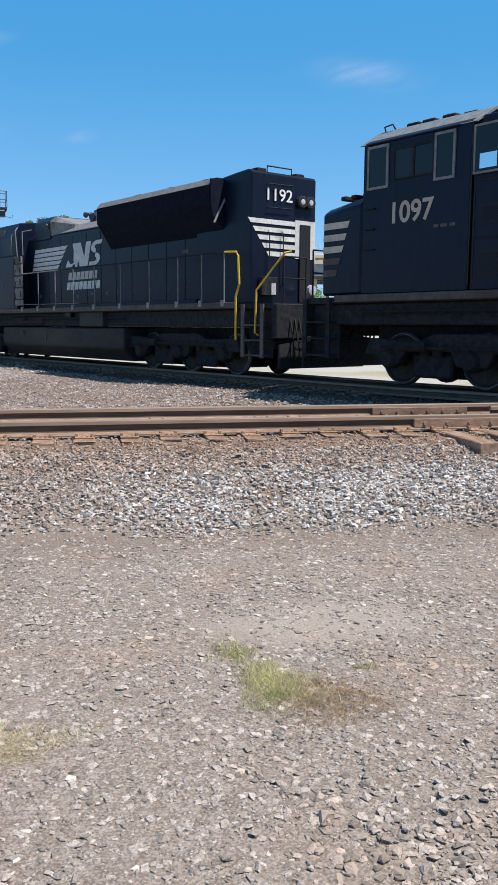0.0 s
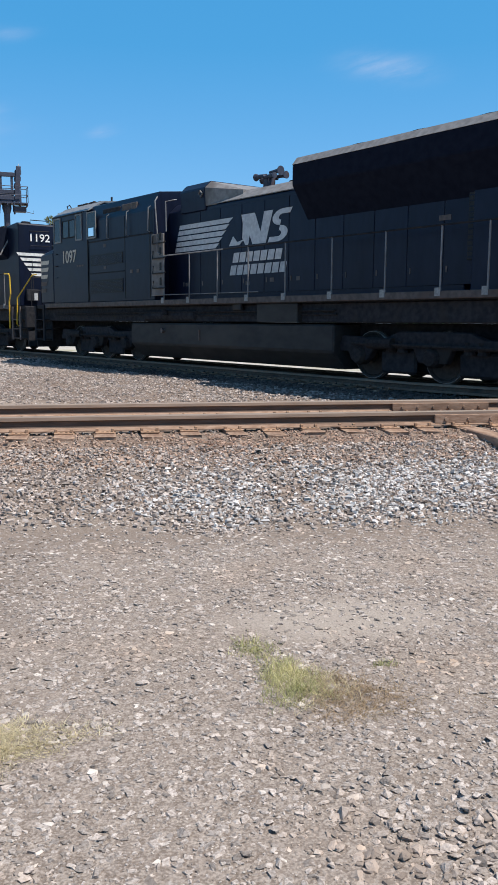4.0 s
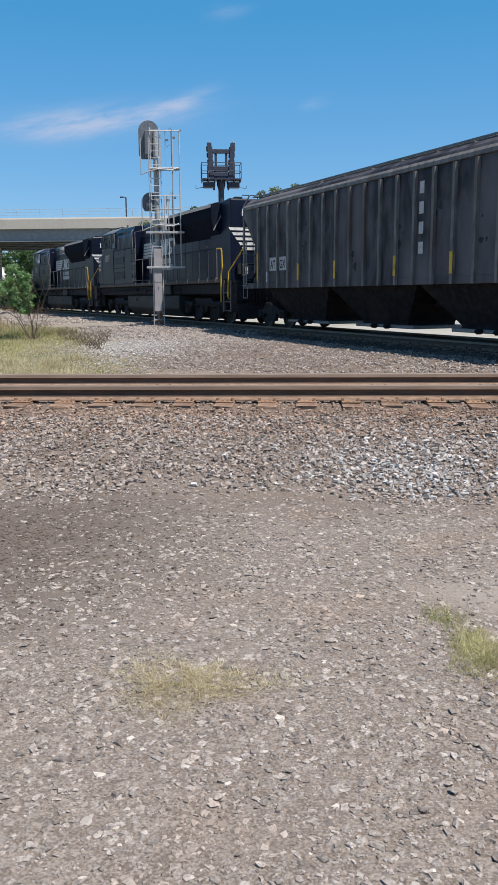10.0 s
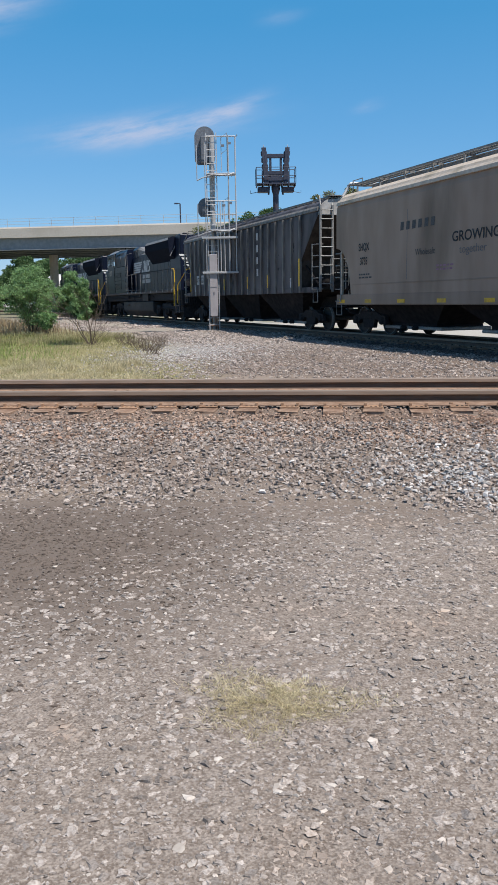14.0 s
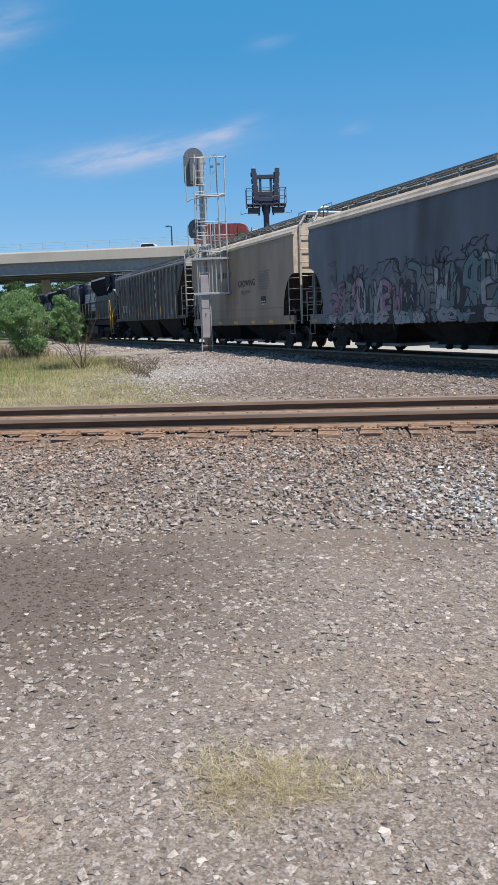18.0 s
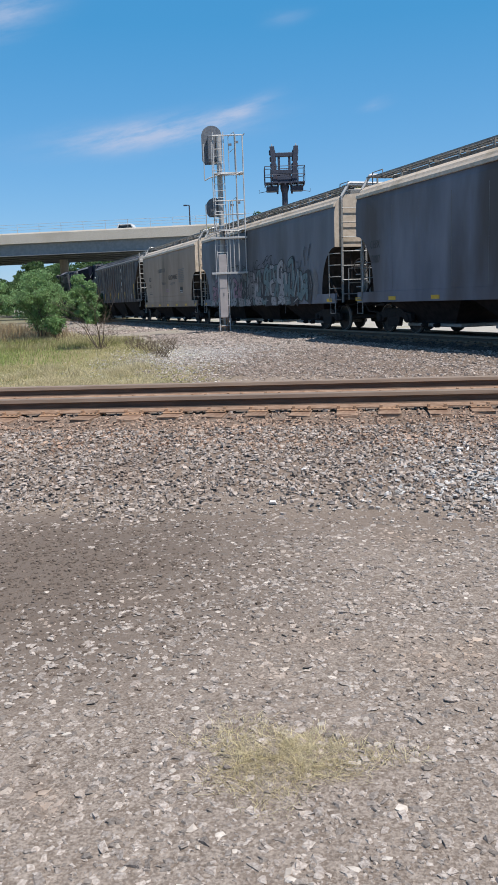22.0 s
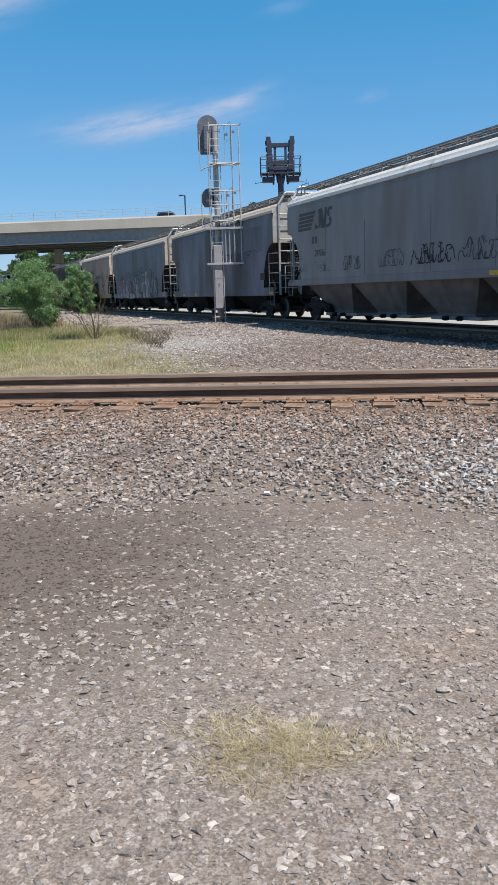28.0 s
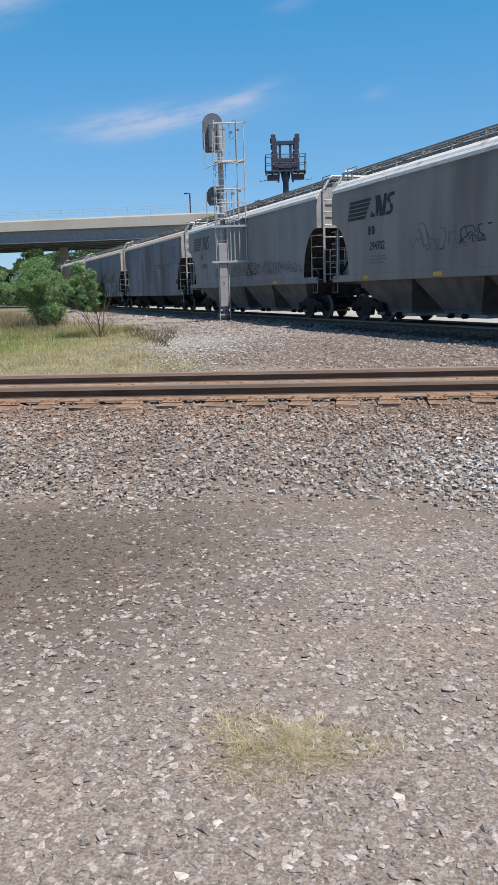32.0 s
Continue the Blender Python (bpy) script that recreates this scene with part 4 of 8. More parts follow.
def tie_mesh(seed):
    rng = random.Random(seed)
    bm = box(BM(), -0.115, 0.115, -1.24, 1.24, -0.375, -0.19, 0.008)
    for v in bm.verts:
        v.co += Vector((rng.uniform(-0.012, 0.012), rng.uniform(-0.02, 0.02), rng.uniform(-0.008, 0.004)))
    return mesh_of("tie", bm, M["tie"])


def plate_mesh():
    """A tie plate with its spikes; thin black blocks stand in for the dark spike holes."""
    bm = box(BM(), -0.11, 0.11, -0.21, 0.21, -0.188, -0.174, 0.003)
    for sx in (-1, 1):
        for sy in (-1, 1):
            box(bm, sx * 0.09 - 0.017, sx * 0.09 + 0.017, sy * 0.098 - 0.02, sy * 0.098 + 0.02, -0.18, -0.138, 0.004)
    n = len(bm.faces)
    # spike holes: their inner shade as black blocks just above the plate
    for sy in (-1, 1):
        for x in (-0.08, -0.025, 0.03, 0.08):
            box(bm, x - 0.014, x + 0.014, sy * 0.15 - 0.022, sy * 0.15 + 0.022, -0.18, -0.1725)

    me = mesh_of("tie_plate", bm, M["plate"])
    me.materials.append(M["grille"])
    for i, f in enumerate(me.polygons):
        f.material_index = int(i >= n)
    return me


TIES = [tie_mesh(s) for s in range(5)]
PLATE = plate_mesh()


def make_track(name, label, poses, rails, z=0.0):
    tr = thing(name, label, "railway track", kind="structure")
    for path in rails:
        o = new("rail", rail_mesh("rail", path, z))
        o.parent = tr
    rng = random.Random(name)
    for i, (x, y, h, *dz) in enumerate(poses):
        t = new("tie", TIES[i % 5])
        t.parent = tr
        t.matrix_basis = pose(x, y, z + sum(dz) + rng.uniform(-0.006, 0.004), 0, 0, math.degrees(h) + rng.uniform(-1.5, 1.5)) @ Matrix.Translation((0, rng.uniform(-0.06, 0.06), 0))
        for s in (-1, 1):
            p = new("tie_plate", PLATE)
            p.parent = t
            p.matrix_basis = pose(0, s * 0.754, 0)
    return tr


main_track = make_track("track_main", "rusty straight main line rails on weathered wooden ties", [(-12.375 + 0.495 * k + 0.125, 0.754, 0.0) for k in range(62)],
                        [[(x, y, 0.0) for x in (-300, -60, -20, 0, 20, 60, 300)] for y in (0.0, 1.508)])
_us = [-150 + 2.0 * k for k in range(150)]
make_track("track_branch", "curved branch line rails with dusty wooden ties", [(*on_curve(-3.5 + 0.5 * k), -0.12) for k in range(170)],
           [[(*on_curve(u, lat), rail_z(u) - 0.004) for u in _us] for lat in (-0.754, 0.754)])


def joint_bars():
    """Bolted bars that lead the rails into the crossing."""
    for y, x0, x1 in ((0.0, 5.75, 7.6), (1.508, 5.75, 7.25)):
        bm = BM()
        prism(bm, [(x0, -0.16), (x1, -0.16), (x1, -0.045), (x0, -0.045)], y - 0.06, y - 0.012, "y", 0.006)
        for k in range(6):
            xx = x0 + 0.15 + k * (x1 - x0 - 0.3) / 5
            lathe(bm, [(0.026, -0.085), (0.026, -0.055)], (xx, y, -0.105), 6, "y")
        part("joint_bar", bm, M["rust"], main_track, "rusty bolted joint bar")
    for y in (0.35, 1.158):
        o = new("guard_rail", rail_mesh("guard_rail", [(7.4, y + 0.12 * (1 if y < 0.7 else -1), 0.0), (7.9, y, 0.0), (14.0, y, 0.0)], -0.004))
        o.parent = main_track
    bm = BM()
    for k in range(3):
        box(bm, 6.0 + 0.55 * k, 6.24 + 0.55 * k, -1.35, -0.2, -0.33, -0.185, 0.01)
    part("crossing_timber", bm, M["tie"], main_track)


joint_bars()


# ---- train: local x runs forward, +y faces the yard, z = 0 is the rail's top ----
WHEELS = []   # (wheelset, radius)


def wheelset(parent, x, r, z=None):
    bm = BM()
    for s in (-1, 1):
        y = 0.72 * s
        lathe(bm, [(r - 0.07, y - 0.055 * s), (r + 0.028, y - 0.05 * s), (r + 0.028, y - 0.028 * s), (r, y - 0.02 * s), (r - 0.008, y + 0.065 * s), (r - 0.022, y + 0.068 * s), (r - 0.06, y + 0.064 * s), (r - 0.09, y + 0.03 * s), (0.16, y + 0.02 * s), (0.14, y + 0.08 * s), (0.05, y + 0.085 * s)], (0, 0, 0), 24, "y")
        for k in range(3):
            a = 2.094 * k
            lathe(bm, [(0.025, y + 0.08 * s), (0.025, y + 0.1 * s)], (0.09 * math.sin(a), 0, 0.09 * math.cos(a)), 6, "y")
    lathe(bm, [(0.08, -0.72), (0.08, 0.72)], (0, 0, 0), 10, "y")
    ws = part("wheelset", bm, M["wheel"], parent)
    ws.data.materials.append(M["tread"])
    for f in ws.data.polygons:
        rr = math.hypot(f.center.x, f.center.z)
        if r - 0.03 < rr < r + 0.012 and abs(f.center.y) > 0.7:
            f.material_index = 1
    ws.location = (x, 0, r)
    WHEELS.append((ws, r, x))
    return ws


def freight_truck(parent, x):
    bm = BM()
    for s in (-1, 1):
        y0, y1 = (0.93, 1.08) if s > 0 else (-1.08, -0.93)
        prism(bm, [(-1.15, 0.36), (-1.12, 0.62), (-0.7, 0.66), (-0.45, 0.78), (0.45, 0.78), (0.7, 0.66), (1.12, 0.62), (1.15, 0.36), (0.72, 0.36), (0.62, 0.48), (0.42, 0.5), (0.34, 0.22), (-0.34, 0.22), (-0.42, 0.5), (-0.62, 0.48), (-0.72, 0.36)], y0, y1, "y", 0.015)
        for k in (-1, 1):
            lathe(bm, [(0.12, 0.9 * s), (0.13, 1.1 * s), (0.1, 1.14 * s), (0.04, 1.15 * s)], (0.89 * k, 0, 0.46), 12, "y")
        for k in (-0.18, 0, 0.18):
            lathe(bm, [(0.07, 0.26), (0.07, 0.55)], (k, 1.0 * s, 0), 8, "z")
    box(bm, -0.22, 0.22, -1.1, 1.1, 0.5, 0.76, 0.02)
    tr = part("truck", bm, M["steel"], parent)
    tr.location = (x, 0, -0.12)
    for k in (-0.89, 0.89):
        wheelset(tr, k, 0.455)
    return tr


def coupler(parent, x, s):
    bm = BM()
    box(bm, min(x, x + s * 0.75), max(x, x + s * 0.75), -0.09, 0.09, 0.76, 0.96, 0.02)
    xx = x + s * 0.75
    prism(bm, [(xx, -0.16), (xx + s * 0.18, -0.2), (xx + s * 0.22, -0.05), (xx + s * 0.12, 0.02), (xx + s * 0.25, 0.1), (xx + s * 0.2, 0.2), (xx, 0.16)], 0.72, 1.0, "z", 0.01)
    tube(bm, [(x, 0.35, 0.9), (x + s * 0.4, 0.36, 0.55), (x + s * 0.8, 0.2, 0.5)], 0.03, 6)
    tube(bm, [(x, -0.3, 0.8), (x, 0.6, 0.82), (x + s * 0.02, 1.35, 0.75), (x + s * 0.02, 1.4, 0.6)], 0.02, 5)
    return part("coupler", bm, M["steel"], parent)


def side_y(z, top):
    """Half width of a hopper's side at height z."""
    return 1.5 if z < top - 0.45 else 1.5 - 0.09 * ((z - top + 0.45) / 0.45) ** 2


def hopper(c, length, body, trim, label, style):
    """A covered hopper car; style holds the ends' shape, sill, bays, reflectors and roof."""
    h = length / 2
    top = style.get("top", 4.2)
    low = style.get("low", 1.22)
    end_low = style.get("end_low", 2.85)
    taper = style.get("taper", 1.9)
    car = thing("hopper_car", label, "hopper car", group="freight cars of the train")
    car["c"] = c
    # body shell, its foot rising towards the ends
    e = [0.0, 0.02] + [taper * (1 - (1 - k / 9) ** 1.7) for k in range(1, 9)] + [taper - 0.01, taper + 0.01]
    xs = [-h + d for d in e] + [h - d for d in e[::-1]]
    verts, faces, rows = [], [], 11
    for x in xs:
        f = max(0.0, (abs(x) - (h - taper)) / taper)
        zb = low + (end_low - low) * math.sqrt(max(0.0, 1 - (1 - f) ** 2))
        if style.get("straight") and f > 0.001:
            zb = 2.5 + 1.55 * f
        prof = [(side_y(zb + (top - zb) * k / (rows - 1), top), zb + (top - zb) * k / (rows - 1)) for k in range(rows)]
        prof += [(1.33, top + 0.14), (1.14, top + 0.26), (0.6, top + 0.32), (0.0, top + 0.34)]
        full = prof + [(-y, z) for y, z in prof[-2::-1]]
        verts += [(x, y, z) for y, z in full]
    n = 2 * (rows + 4) - 1
    for i in range(len(xs) - 1):
        for k in range(n):
            faces.append((i * n + k, i * n + (k + 1) % n, (i + 1) * n + (k + 1) % n, (i + 1) * n + k))
    faces += [tuple(range(n)), tuple(range((len(xs) - 1) * n, len(xs) * n))]
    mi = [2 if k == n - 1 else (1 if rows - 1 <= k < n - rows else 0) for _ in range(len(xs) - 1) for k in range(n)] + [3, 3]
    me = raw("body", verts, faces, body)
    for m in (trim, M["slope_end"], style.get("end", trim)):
        me.materials.append(m)
    me.polygons.foreach_set("material_index", mi)
    bm = bmesh.new()
    bm.from_mesh(me)
    bmesh.ops.recalc_face_normals(bm, faces=bm.faces)
    bm.to_mesh(me)
    bm.free()
    shell = new("body", me)
    shell.parent = car
    # side sills
    sz = style.get("sill", (0.88, 1.2))
    for s in (-1, 1):
        bm = box(BM(), -h + 0.05, h - 0.05, s * 1.46 - 0.05, s * 1.46 + 0.05, sz[0], sz[1], 0.01)
        part("side_sill", bm, style.get("sill_mat", body), car)
        bm = prism(BM(), [(s * 1.515, top - 0.13), (s * 1.5, top - 0.03), (s * 1.43, top + 0.05), (s * 1.36, top + 0.04), (s * 1.36, top - 0.13)], -h + 0.02, h - 0.02, "x")
        part("top_chord", bm, style.get("chord", trim), car)
    part("centre_sill", box(BM(), -h, h, -0.3, 0.3, 0.72, 1.15, 0.02), M["steel"], car)
    # end platforms, stub walls and braces
    for s in (-1, 1):
        x0, x1 = sorted((s * (h - 0.02), s * (h - 1.5)))
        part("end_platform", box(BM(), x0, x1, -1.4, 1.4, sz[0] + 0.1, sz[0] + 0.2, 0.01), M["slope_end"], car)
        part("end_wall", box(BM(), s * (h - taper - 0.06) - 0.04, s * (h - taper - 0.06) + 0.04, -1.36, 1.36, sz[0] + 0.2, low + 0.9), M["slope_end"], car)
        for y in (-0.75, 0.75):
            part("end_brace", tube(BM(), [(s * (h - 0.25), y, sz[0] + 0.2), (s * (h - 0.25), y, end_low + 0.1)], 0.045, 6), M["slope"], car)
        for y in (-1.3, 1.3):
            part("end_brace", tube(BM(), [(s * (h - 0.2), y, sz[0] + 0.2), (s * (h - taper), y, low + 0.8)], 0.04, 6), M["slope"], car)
        coupler(car, s * (h - 0.1), s)
        # ladders: one on the end, one on the side of each corner
        lm = style.get("ladder", M["pipe"])
        for side in (-1, 1):
            bm = BM()
            y = side * 1.5
            if style.get("straight"):
                ys, zt = (y - side * 0.08, y - side * 0.56), top + 0.05
            else:
                ys, zt = (y - side * 0.26, y - side * 1.18), top + 0.18
            for yy in ys:
                box(bm, s * (h + 0.06) - 0.028, s * (h + 0.06) + 0.028, yy - 0.035, yy + 0.035, sz[0] + 0.02, zt)
            if style.get("straight"):
                for yy in ys:
                    tube(bm, [(s * (h + 0.06), yy, zt), (s * (h - 0.25), yy - side * 0.1, top + 0.42)], 0.028, 6)
            n_r = 9 if style.get("straight") else 7
            for k in range(n_r):
                z = sz[0] + 0.3 + k * (top - sz[0] - 0.25) / (n_r - 0.5)
                tube(bm, [(s * (h + 0.07), ys[0], z), (s * (h + 0.09), ys[0], z + 0.015), (s * (h + 0.09), ys[1], z + 0.015), (s * (h + 0.07), ys[1], z)], 0.018, 5)
            part("end_ladder", bm, lm, car)
            bm = BM()
            tube(bm, [(s * (h - 0.42), y + side * 0.04, sz[0] + 0.1), (s * (h - 0.42), y + side * 0.04, sz[0] + 1.75)], 0.022, 6)
            for k in range(5):
                z = sz[0] + 0.12 + k * 0.4
                tube(bm, [(s * (h + 0.03), y - side * 0.2, z), (s * (h - 0.02), y + side * 0.03, z), (s * (h - 0.42), y + side * 0.05, z)], 0.018, 5)
            tube(bm, [(s * (h - 0.02), y, sz[0] + 0.1), (s * (h - 0.02), y, sz[0] - 0.35), (s * (h - 0.42), y, sz[0] - 0.35), (s * (h - 0.42), y, sz[0] + 0.1)], 0.02, 5)
            part("side_ladder", bm, M["pipe"], car)
        for z in (sz[0] + 0.7, sz[0] + 1.2):
            part("end_railing", tube(BM(), [(s * (h + 0.04), -1.0, z), (s * (h + 0.04), 1.0, z)], 0.02, 5), style.get("ladder", M["pipe"]), car)
        for y in (-1.0, -0.4, 0.4, 1.0):
            part("railing_post", tube(BM(), [(s * (h + 0.04), y, sz[0] + 0.1), (s * (h + 0.04), y, sz[0] + 1.2)], 0.02, 5), style.get("ladder", M["pipe"]), car)
    bw = BM()
    ring = [(-h - 0.12, 0.55 + 0.28 * math.cos(6.283 * k / 16), 2.1 + 0.28 * math.sin(6.283 * k / 16)) for k in range(17)]
    tube(bw, ring, 0.018, 5)
    for k in range(4):
        tube(bw, [(-h - 0.12, 0.55, 2.1), ring[k * 4]], 0.014, 4)
    part("brake_wheel", bw, M["steel"], car)
    part("brake_cylinder", lathe(BM(), [(0.05, 0.0), (0.2, 0.05), (0.2, 0.6), (0.06, 0.7)], (-h + 1.0, 0.65, sz[0] + 0.45), 12, "x"), M["slope"], car)
    # discharge bays
    nb = style.get("bays", 3)
    bl = (2 * (h - taper) - 0.5) / nb
    for k in range(nb):
        xc = -(h - taper) + 0.25 + bl * (k + 0.5)
        bm = BM()
        a = [(xc - bl / 2, -1.34), (xc + bl / 2, -1.34), (xc + bl / 2, 1.34), (xc - bl / 2, 1.34)]
        g = bl * style.get("foot", 0.25)
        b = [(xc - g, -0.8), (xc + g, -0.8), (xc + g, 0.8), (xc - g, 0.8)]
        rings = []
        for pts, z in ((a, low + 0.02), (a, low - 0.15), (b, 0.28), (b, 0.2)):
            rings.append([bm.verts.new((p[0], p[1], z)) for p in pts])
        for r0, r1 in zip(rings, rings[1:]):
            for j in range(4):
                bm.faces.new((r0[j], r0[(j + 1) % 4], r1[(j + 1) % 4], r1[j]))
        bm.faces.new(rings[-1])
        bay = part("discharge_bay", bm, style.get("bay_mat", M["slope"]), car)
        part("outlet_gate", box(BM(), xc - g - 0.35, xc + g + 0.35, -0.86, 0.86, 0.1, 0.199, 0.02), M["pipe"], bay, "pale grey discharge gate")
        for d in (-0.35, 0.35):
            part("gate_capstan", lathe(BM(), [(0.07, 0.86), (0.07, 1.0), (0.04, 1.05)], (xc + d, 0, 0.15), 8, "y"), M["steel"], bay)
    # roof: running boards on stanchions, hatches
    rw = style.get("walk", 0.52)
    rz = top + style.get("walk_up", 0.46)
    for s in (-1, 1):
        bm = BM()
        y0 = s * rw
        m_ = int(length / 0.12)
        for k in range(m_):
            x = -h + 0.3 + k * (length - 0.6) / m_
            box(bm, x, x + 0.03, min(y0, y0 + s * 0.42), max(y0, y0 + s * 0.42), rz - 0.02, rz)
        for yy in (y0, y0 + s * 0.21, y0 + s * 0.42):
            box(bm, -h + 0.25, h - 0.25, yy - 0.018, yy + 0.018, rz - 0.045, rz + 0.004)
        part("running_board", bm, M["roofgrey"], car, "open steel grating running board")
        ns = int(length / 1.6)
        bm = box(BM(), -0.03, 0.03, y0 + s * 0.36 - 0.02, y0 + s * 0.36 + 0.02, top + 0.16, rz - 0.046)
        box(bm, -0.02, 0.02, y0 + s * 0.02, y0 + s * 0.36, rz - 0.1, rz - 0.046)
        sup = mesh_of("board_support", bm, style.get("support", M["pipe"]))
        for k in range(ns + 1):
            o = new("board_support", sup)
            o.parent = car
            o.location.x = -h + 0.35 + k * (length - 0.7) / ns
    tz = rz - 0.05
    part("hatch_trough", prism(BM(), [(-0.56, top + 0.3), (-0.5, tz), (0.5, tz), (0.56, top + 0.3)], -h + 0.7, h - 0.7, "x", 0.02), M["roofgrey"], car, "long grey roof hatch trough")
    for k in range(style.get("hatches", 8)):
        x = -h + 1.2 + k * (length - 2.4) / (style.get("hatches", 8) - 1)
        bm = lathe(BM(), [(0.4, tz - 0.03), (0.4, tz + 0.03), (0.34, tz + 0.06), (0.08, tz + 0.08)], (x, 0, 0), 14, "z")
        part("hatch", bm, trim, car)
    for s in (-1, 1):
        bm = BM()
        for y in (-0.9, 0.9):
            tube(bm, [(s * (h - 0.05), y, top), (s * (h - 0.05), y, rz + 0.12), (s * (h - 0.75), y, rz + 0.12), (s * (h - 0.75), y, rz)], 0.02, 5)
        box(bm, s * (h - 0.1) - 0.2, s * (h - 0.1) + 0.2, -1.05, 1.05, rz - 0.03, rz + 0.003)
        part("roof_grab", bm, M["pipe"], car)
        if not style.get("straight"):
            xe = s * (h + 0.05)
            part("end_arch", tube(BM(), [(xe, 1.24, top + 0.1), (xe, 1.24, top + 0.2), (xe, 0.95, rz + 0.04), (xe, 0.9, rz + 0.06), (xe, -0.9, rz + 0.06), (xe, -0.95, rz + 0.04), (xe, -1.24, top + 0.2), (xe, -1.24, top + 0.1)], 0.05, 6), M["galv"], car, "galvanised arch over the car's end")
    for s in (-1, 1):
        freight_truck(car, s * (h - style.get("truck", 1.7)))
    for x in style.get("reflectors", []):
        for s in (-1, 1):
            part("reflector", box(BM(), x - 0.22, x + 0.22, s * 1.513 - 0.004, s * 1.513 + 0.004, sz[0] + 0.06, sz[0] + 0.17), M["yellow"], car)
    return car


def ribbed(car, length, n, top=4.2):
    """Outside posts of a ribbed hopper, some with yellow bands at the foot."""
    h = length / 2
    x0 = h - 1.55
    for k in range(n):
        x = x0 - k * 2 * x0 / (n - 1)
        for s in (-1, 1):
            bm = prism(BM(), [(x - 0.06, s * 1.497), (x + 0.06, s * 1.497), (x + 0.05, s * 1.58), (x - 0.05, s * 1.58)], 1.3, top - 0.05, "z")
            rb = part("side_post", bm, M["c1rib"], car)
            if k in (0, 4, 7, 11, 14, n - 1):
                z1 = 2.45 if k in (0, n - 1) else 1.95
                part("reflector", box(BM(), x - 0.06, x + 0.06, s * 1.583 - 0.003, s * 1.583 + 0.003, 1.55, z1 + 0.13), M["yellow"], rb, "yellow reflective band")
            elif k in (1, n - 2):
                part("reflector", box(BM(), x - 0.06, x + 0.06, s * 1.583 - 0.003, s * 1.583 + 0.003, 1.52, 1.88), M["letter"], rb, "white painted post foot")


def lettered(car, x, z, rows, size, material, y=1.512, gap=1.35, wide=0.8):
    for i, r in enumerate(rows):
        words(r, size, (x, y, z - i * size * gap), material, car, wide=wide, bold=0.006)


def small_print(car, x, z, rows, material, seed, w=0.7, y=1.508, h=0.05, gap=0.1):
    """Data lines too small to read."""
    rng = random.Random(seed)
    bm = BM()
    for i in range(rows):
        xx = x
        while xx > x - w:
            l = rng.uniform(0.08, 0.22)
            flat_poly(bm, [(xx, z - i * gap), (xx - l, z - i * gap), (xx - l, z - i * gap + h), (xx, z - i * gap + h)], y)
            xx -= l + 0.05
    part("small_lettering", bm, material, car)


def horse_mark(parent, x, z, w, h, y, light, dark=None):
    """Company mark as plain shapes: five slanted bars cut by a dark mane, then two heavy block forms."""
    def at(u, v):
        return (x - w * (u + 0.055 * v), z + h * v)

    bm = BM()
    for k in range(5):
        v0, v1 = k / 5 + 0.01, k / 5 + 0.165
        e = 0.405 + 0.02 * k
        flat_poly(bm, [at(0, v0), at(e, v0), at(e + 0.03, v1), at(0, v1)], y)
    # muzzle wedge, then the first block form
    flat_poly(bm, [at(0.53, 0.02), at(0.62, 0.02), at(0.655, 0.20), at(0.60, 0.13), at(0.55, 0.34)], y)
    flat_poly(bm, [at(0.635, 0.24), at(0.675, 0.0), at(0.70, 0.0), at(0.685, 1.0), at(0.585, 1.0), at(0.615, 0.7)], y)
    flat_poly(bm, [at(0.60, 1.0), at(0.70, 1.0), at(0.83, 0.0), at(0.735, 0.0), at(0.655, 0.62)], y + 0.0006)
    flat_poly(bm, [at(0.785, 0.0), at(0.845, 0.0), at(0.845, 1.0), at(0.775, 1.0)], y + 0.0003)
    # second block form, a stepped curve
    def sweep(cu, cv, a0, a1):
        r = []
        for k in range(9):
            a = radians(a0 + (a1 - a0) * k / 8)
            r.append((cu + 0.072 * math.cos(a), cv + 0.25 * math.sin(a)))
        q = [(cu + 0.022 * math.cos(radians(a0 + (a1 - a0) * k / 8)), cv + 0.09 * math.sin(radians(a0 + (a1 - a0) * k / 8))) for k in range(9)]
        for k in range(8):
            flat_poly(bm, [at(*r[k]), at(*r[k + 1]), at(*q[k + 1]), at(*q[k])], y)
    sweep(0.928, 0.75, 90, 270)
    sweep(0.928, 0.25, -90, 90)
    flat_poly(bm, [at(0.928, 0.84), at(0.985, 0.84), at(0.995, 1.0), at(0.928, 1.0)], y)
    flat_poly(bm, [at(0.86, 0.0), at(0.928, 0.0), at(0.928, 0.16), at(0.865, 0.16)], y)
    return part("company_mark", bm, light, parent)


def bars(parent, x, z, n, w, h, y, material, gap=0.3, slant=0.15, name="lettering_block"):
    """Blocks in place of lettering."""
    bm = BM()
    step = w / n
    for k in range(n):
        xx = x - k * step
        l = step * (1 - gap)
        flat_poly(bm, [(xx, z), (xx - l, z), (xx - l - slant * h, z + h), (xx - slant * h, z + h)], y)
    return part(name, bm, material, parent)


def ribbon(bm, pts, w, y):
    """A flat sprayed line."""
    for (a, b), (c, d) in zip(pts, pts[1:]):
        l = math.hypot(c - a, d - b) or 1e-6
        nx, nz = -(d - b) / l * w, (c - a) / l * w
        bm.faces.new([bm.verts.new((p, y, q)) for p, q in ((a - nx, b - nz), (c - nx, d - nz), (c + nx, d + nz), (a + nx, b + nz))])


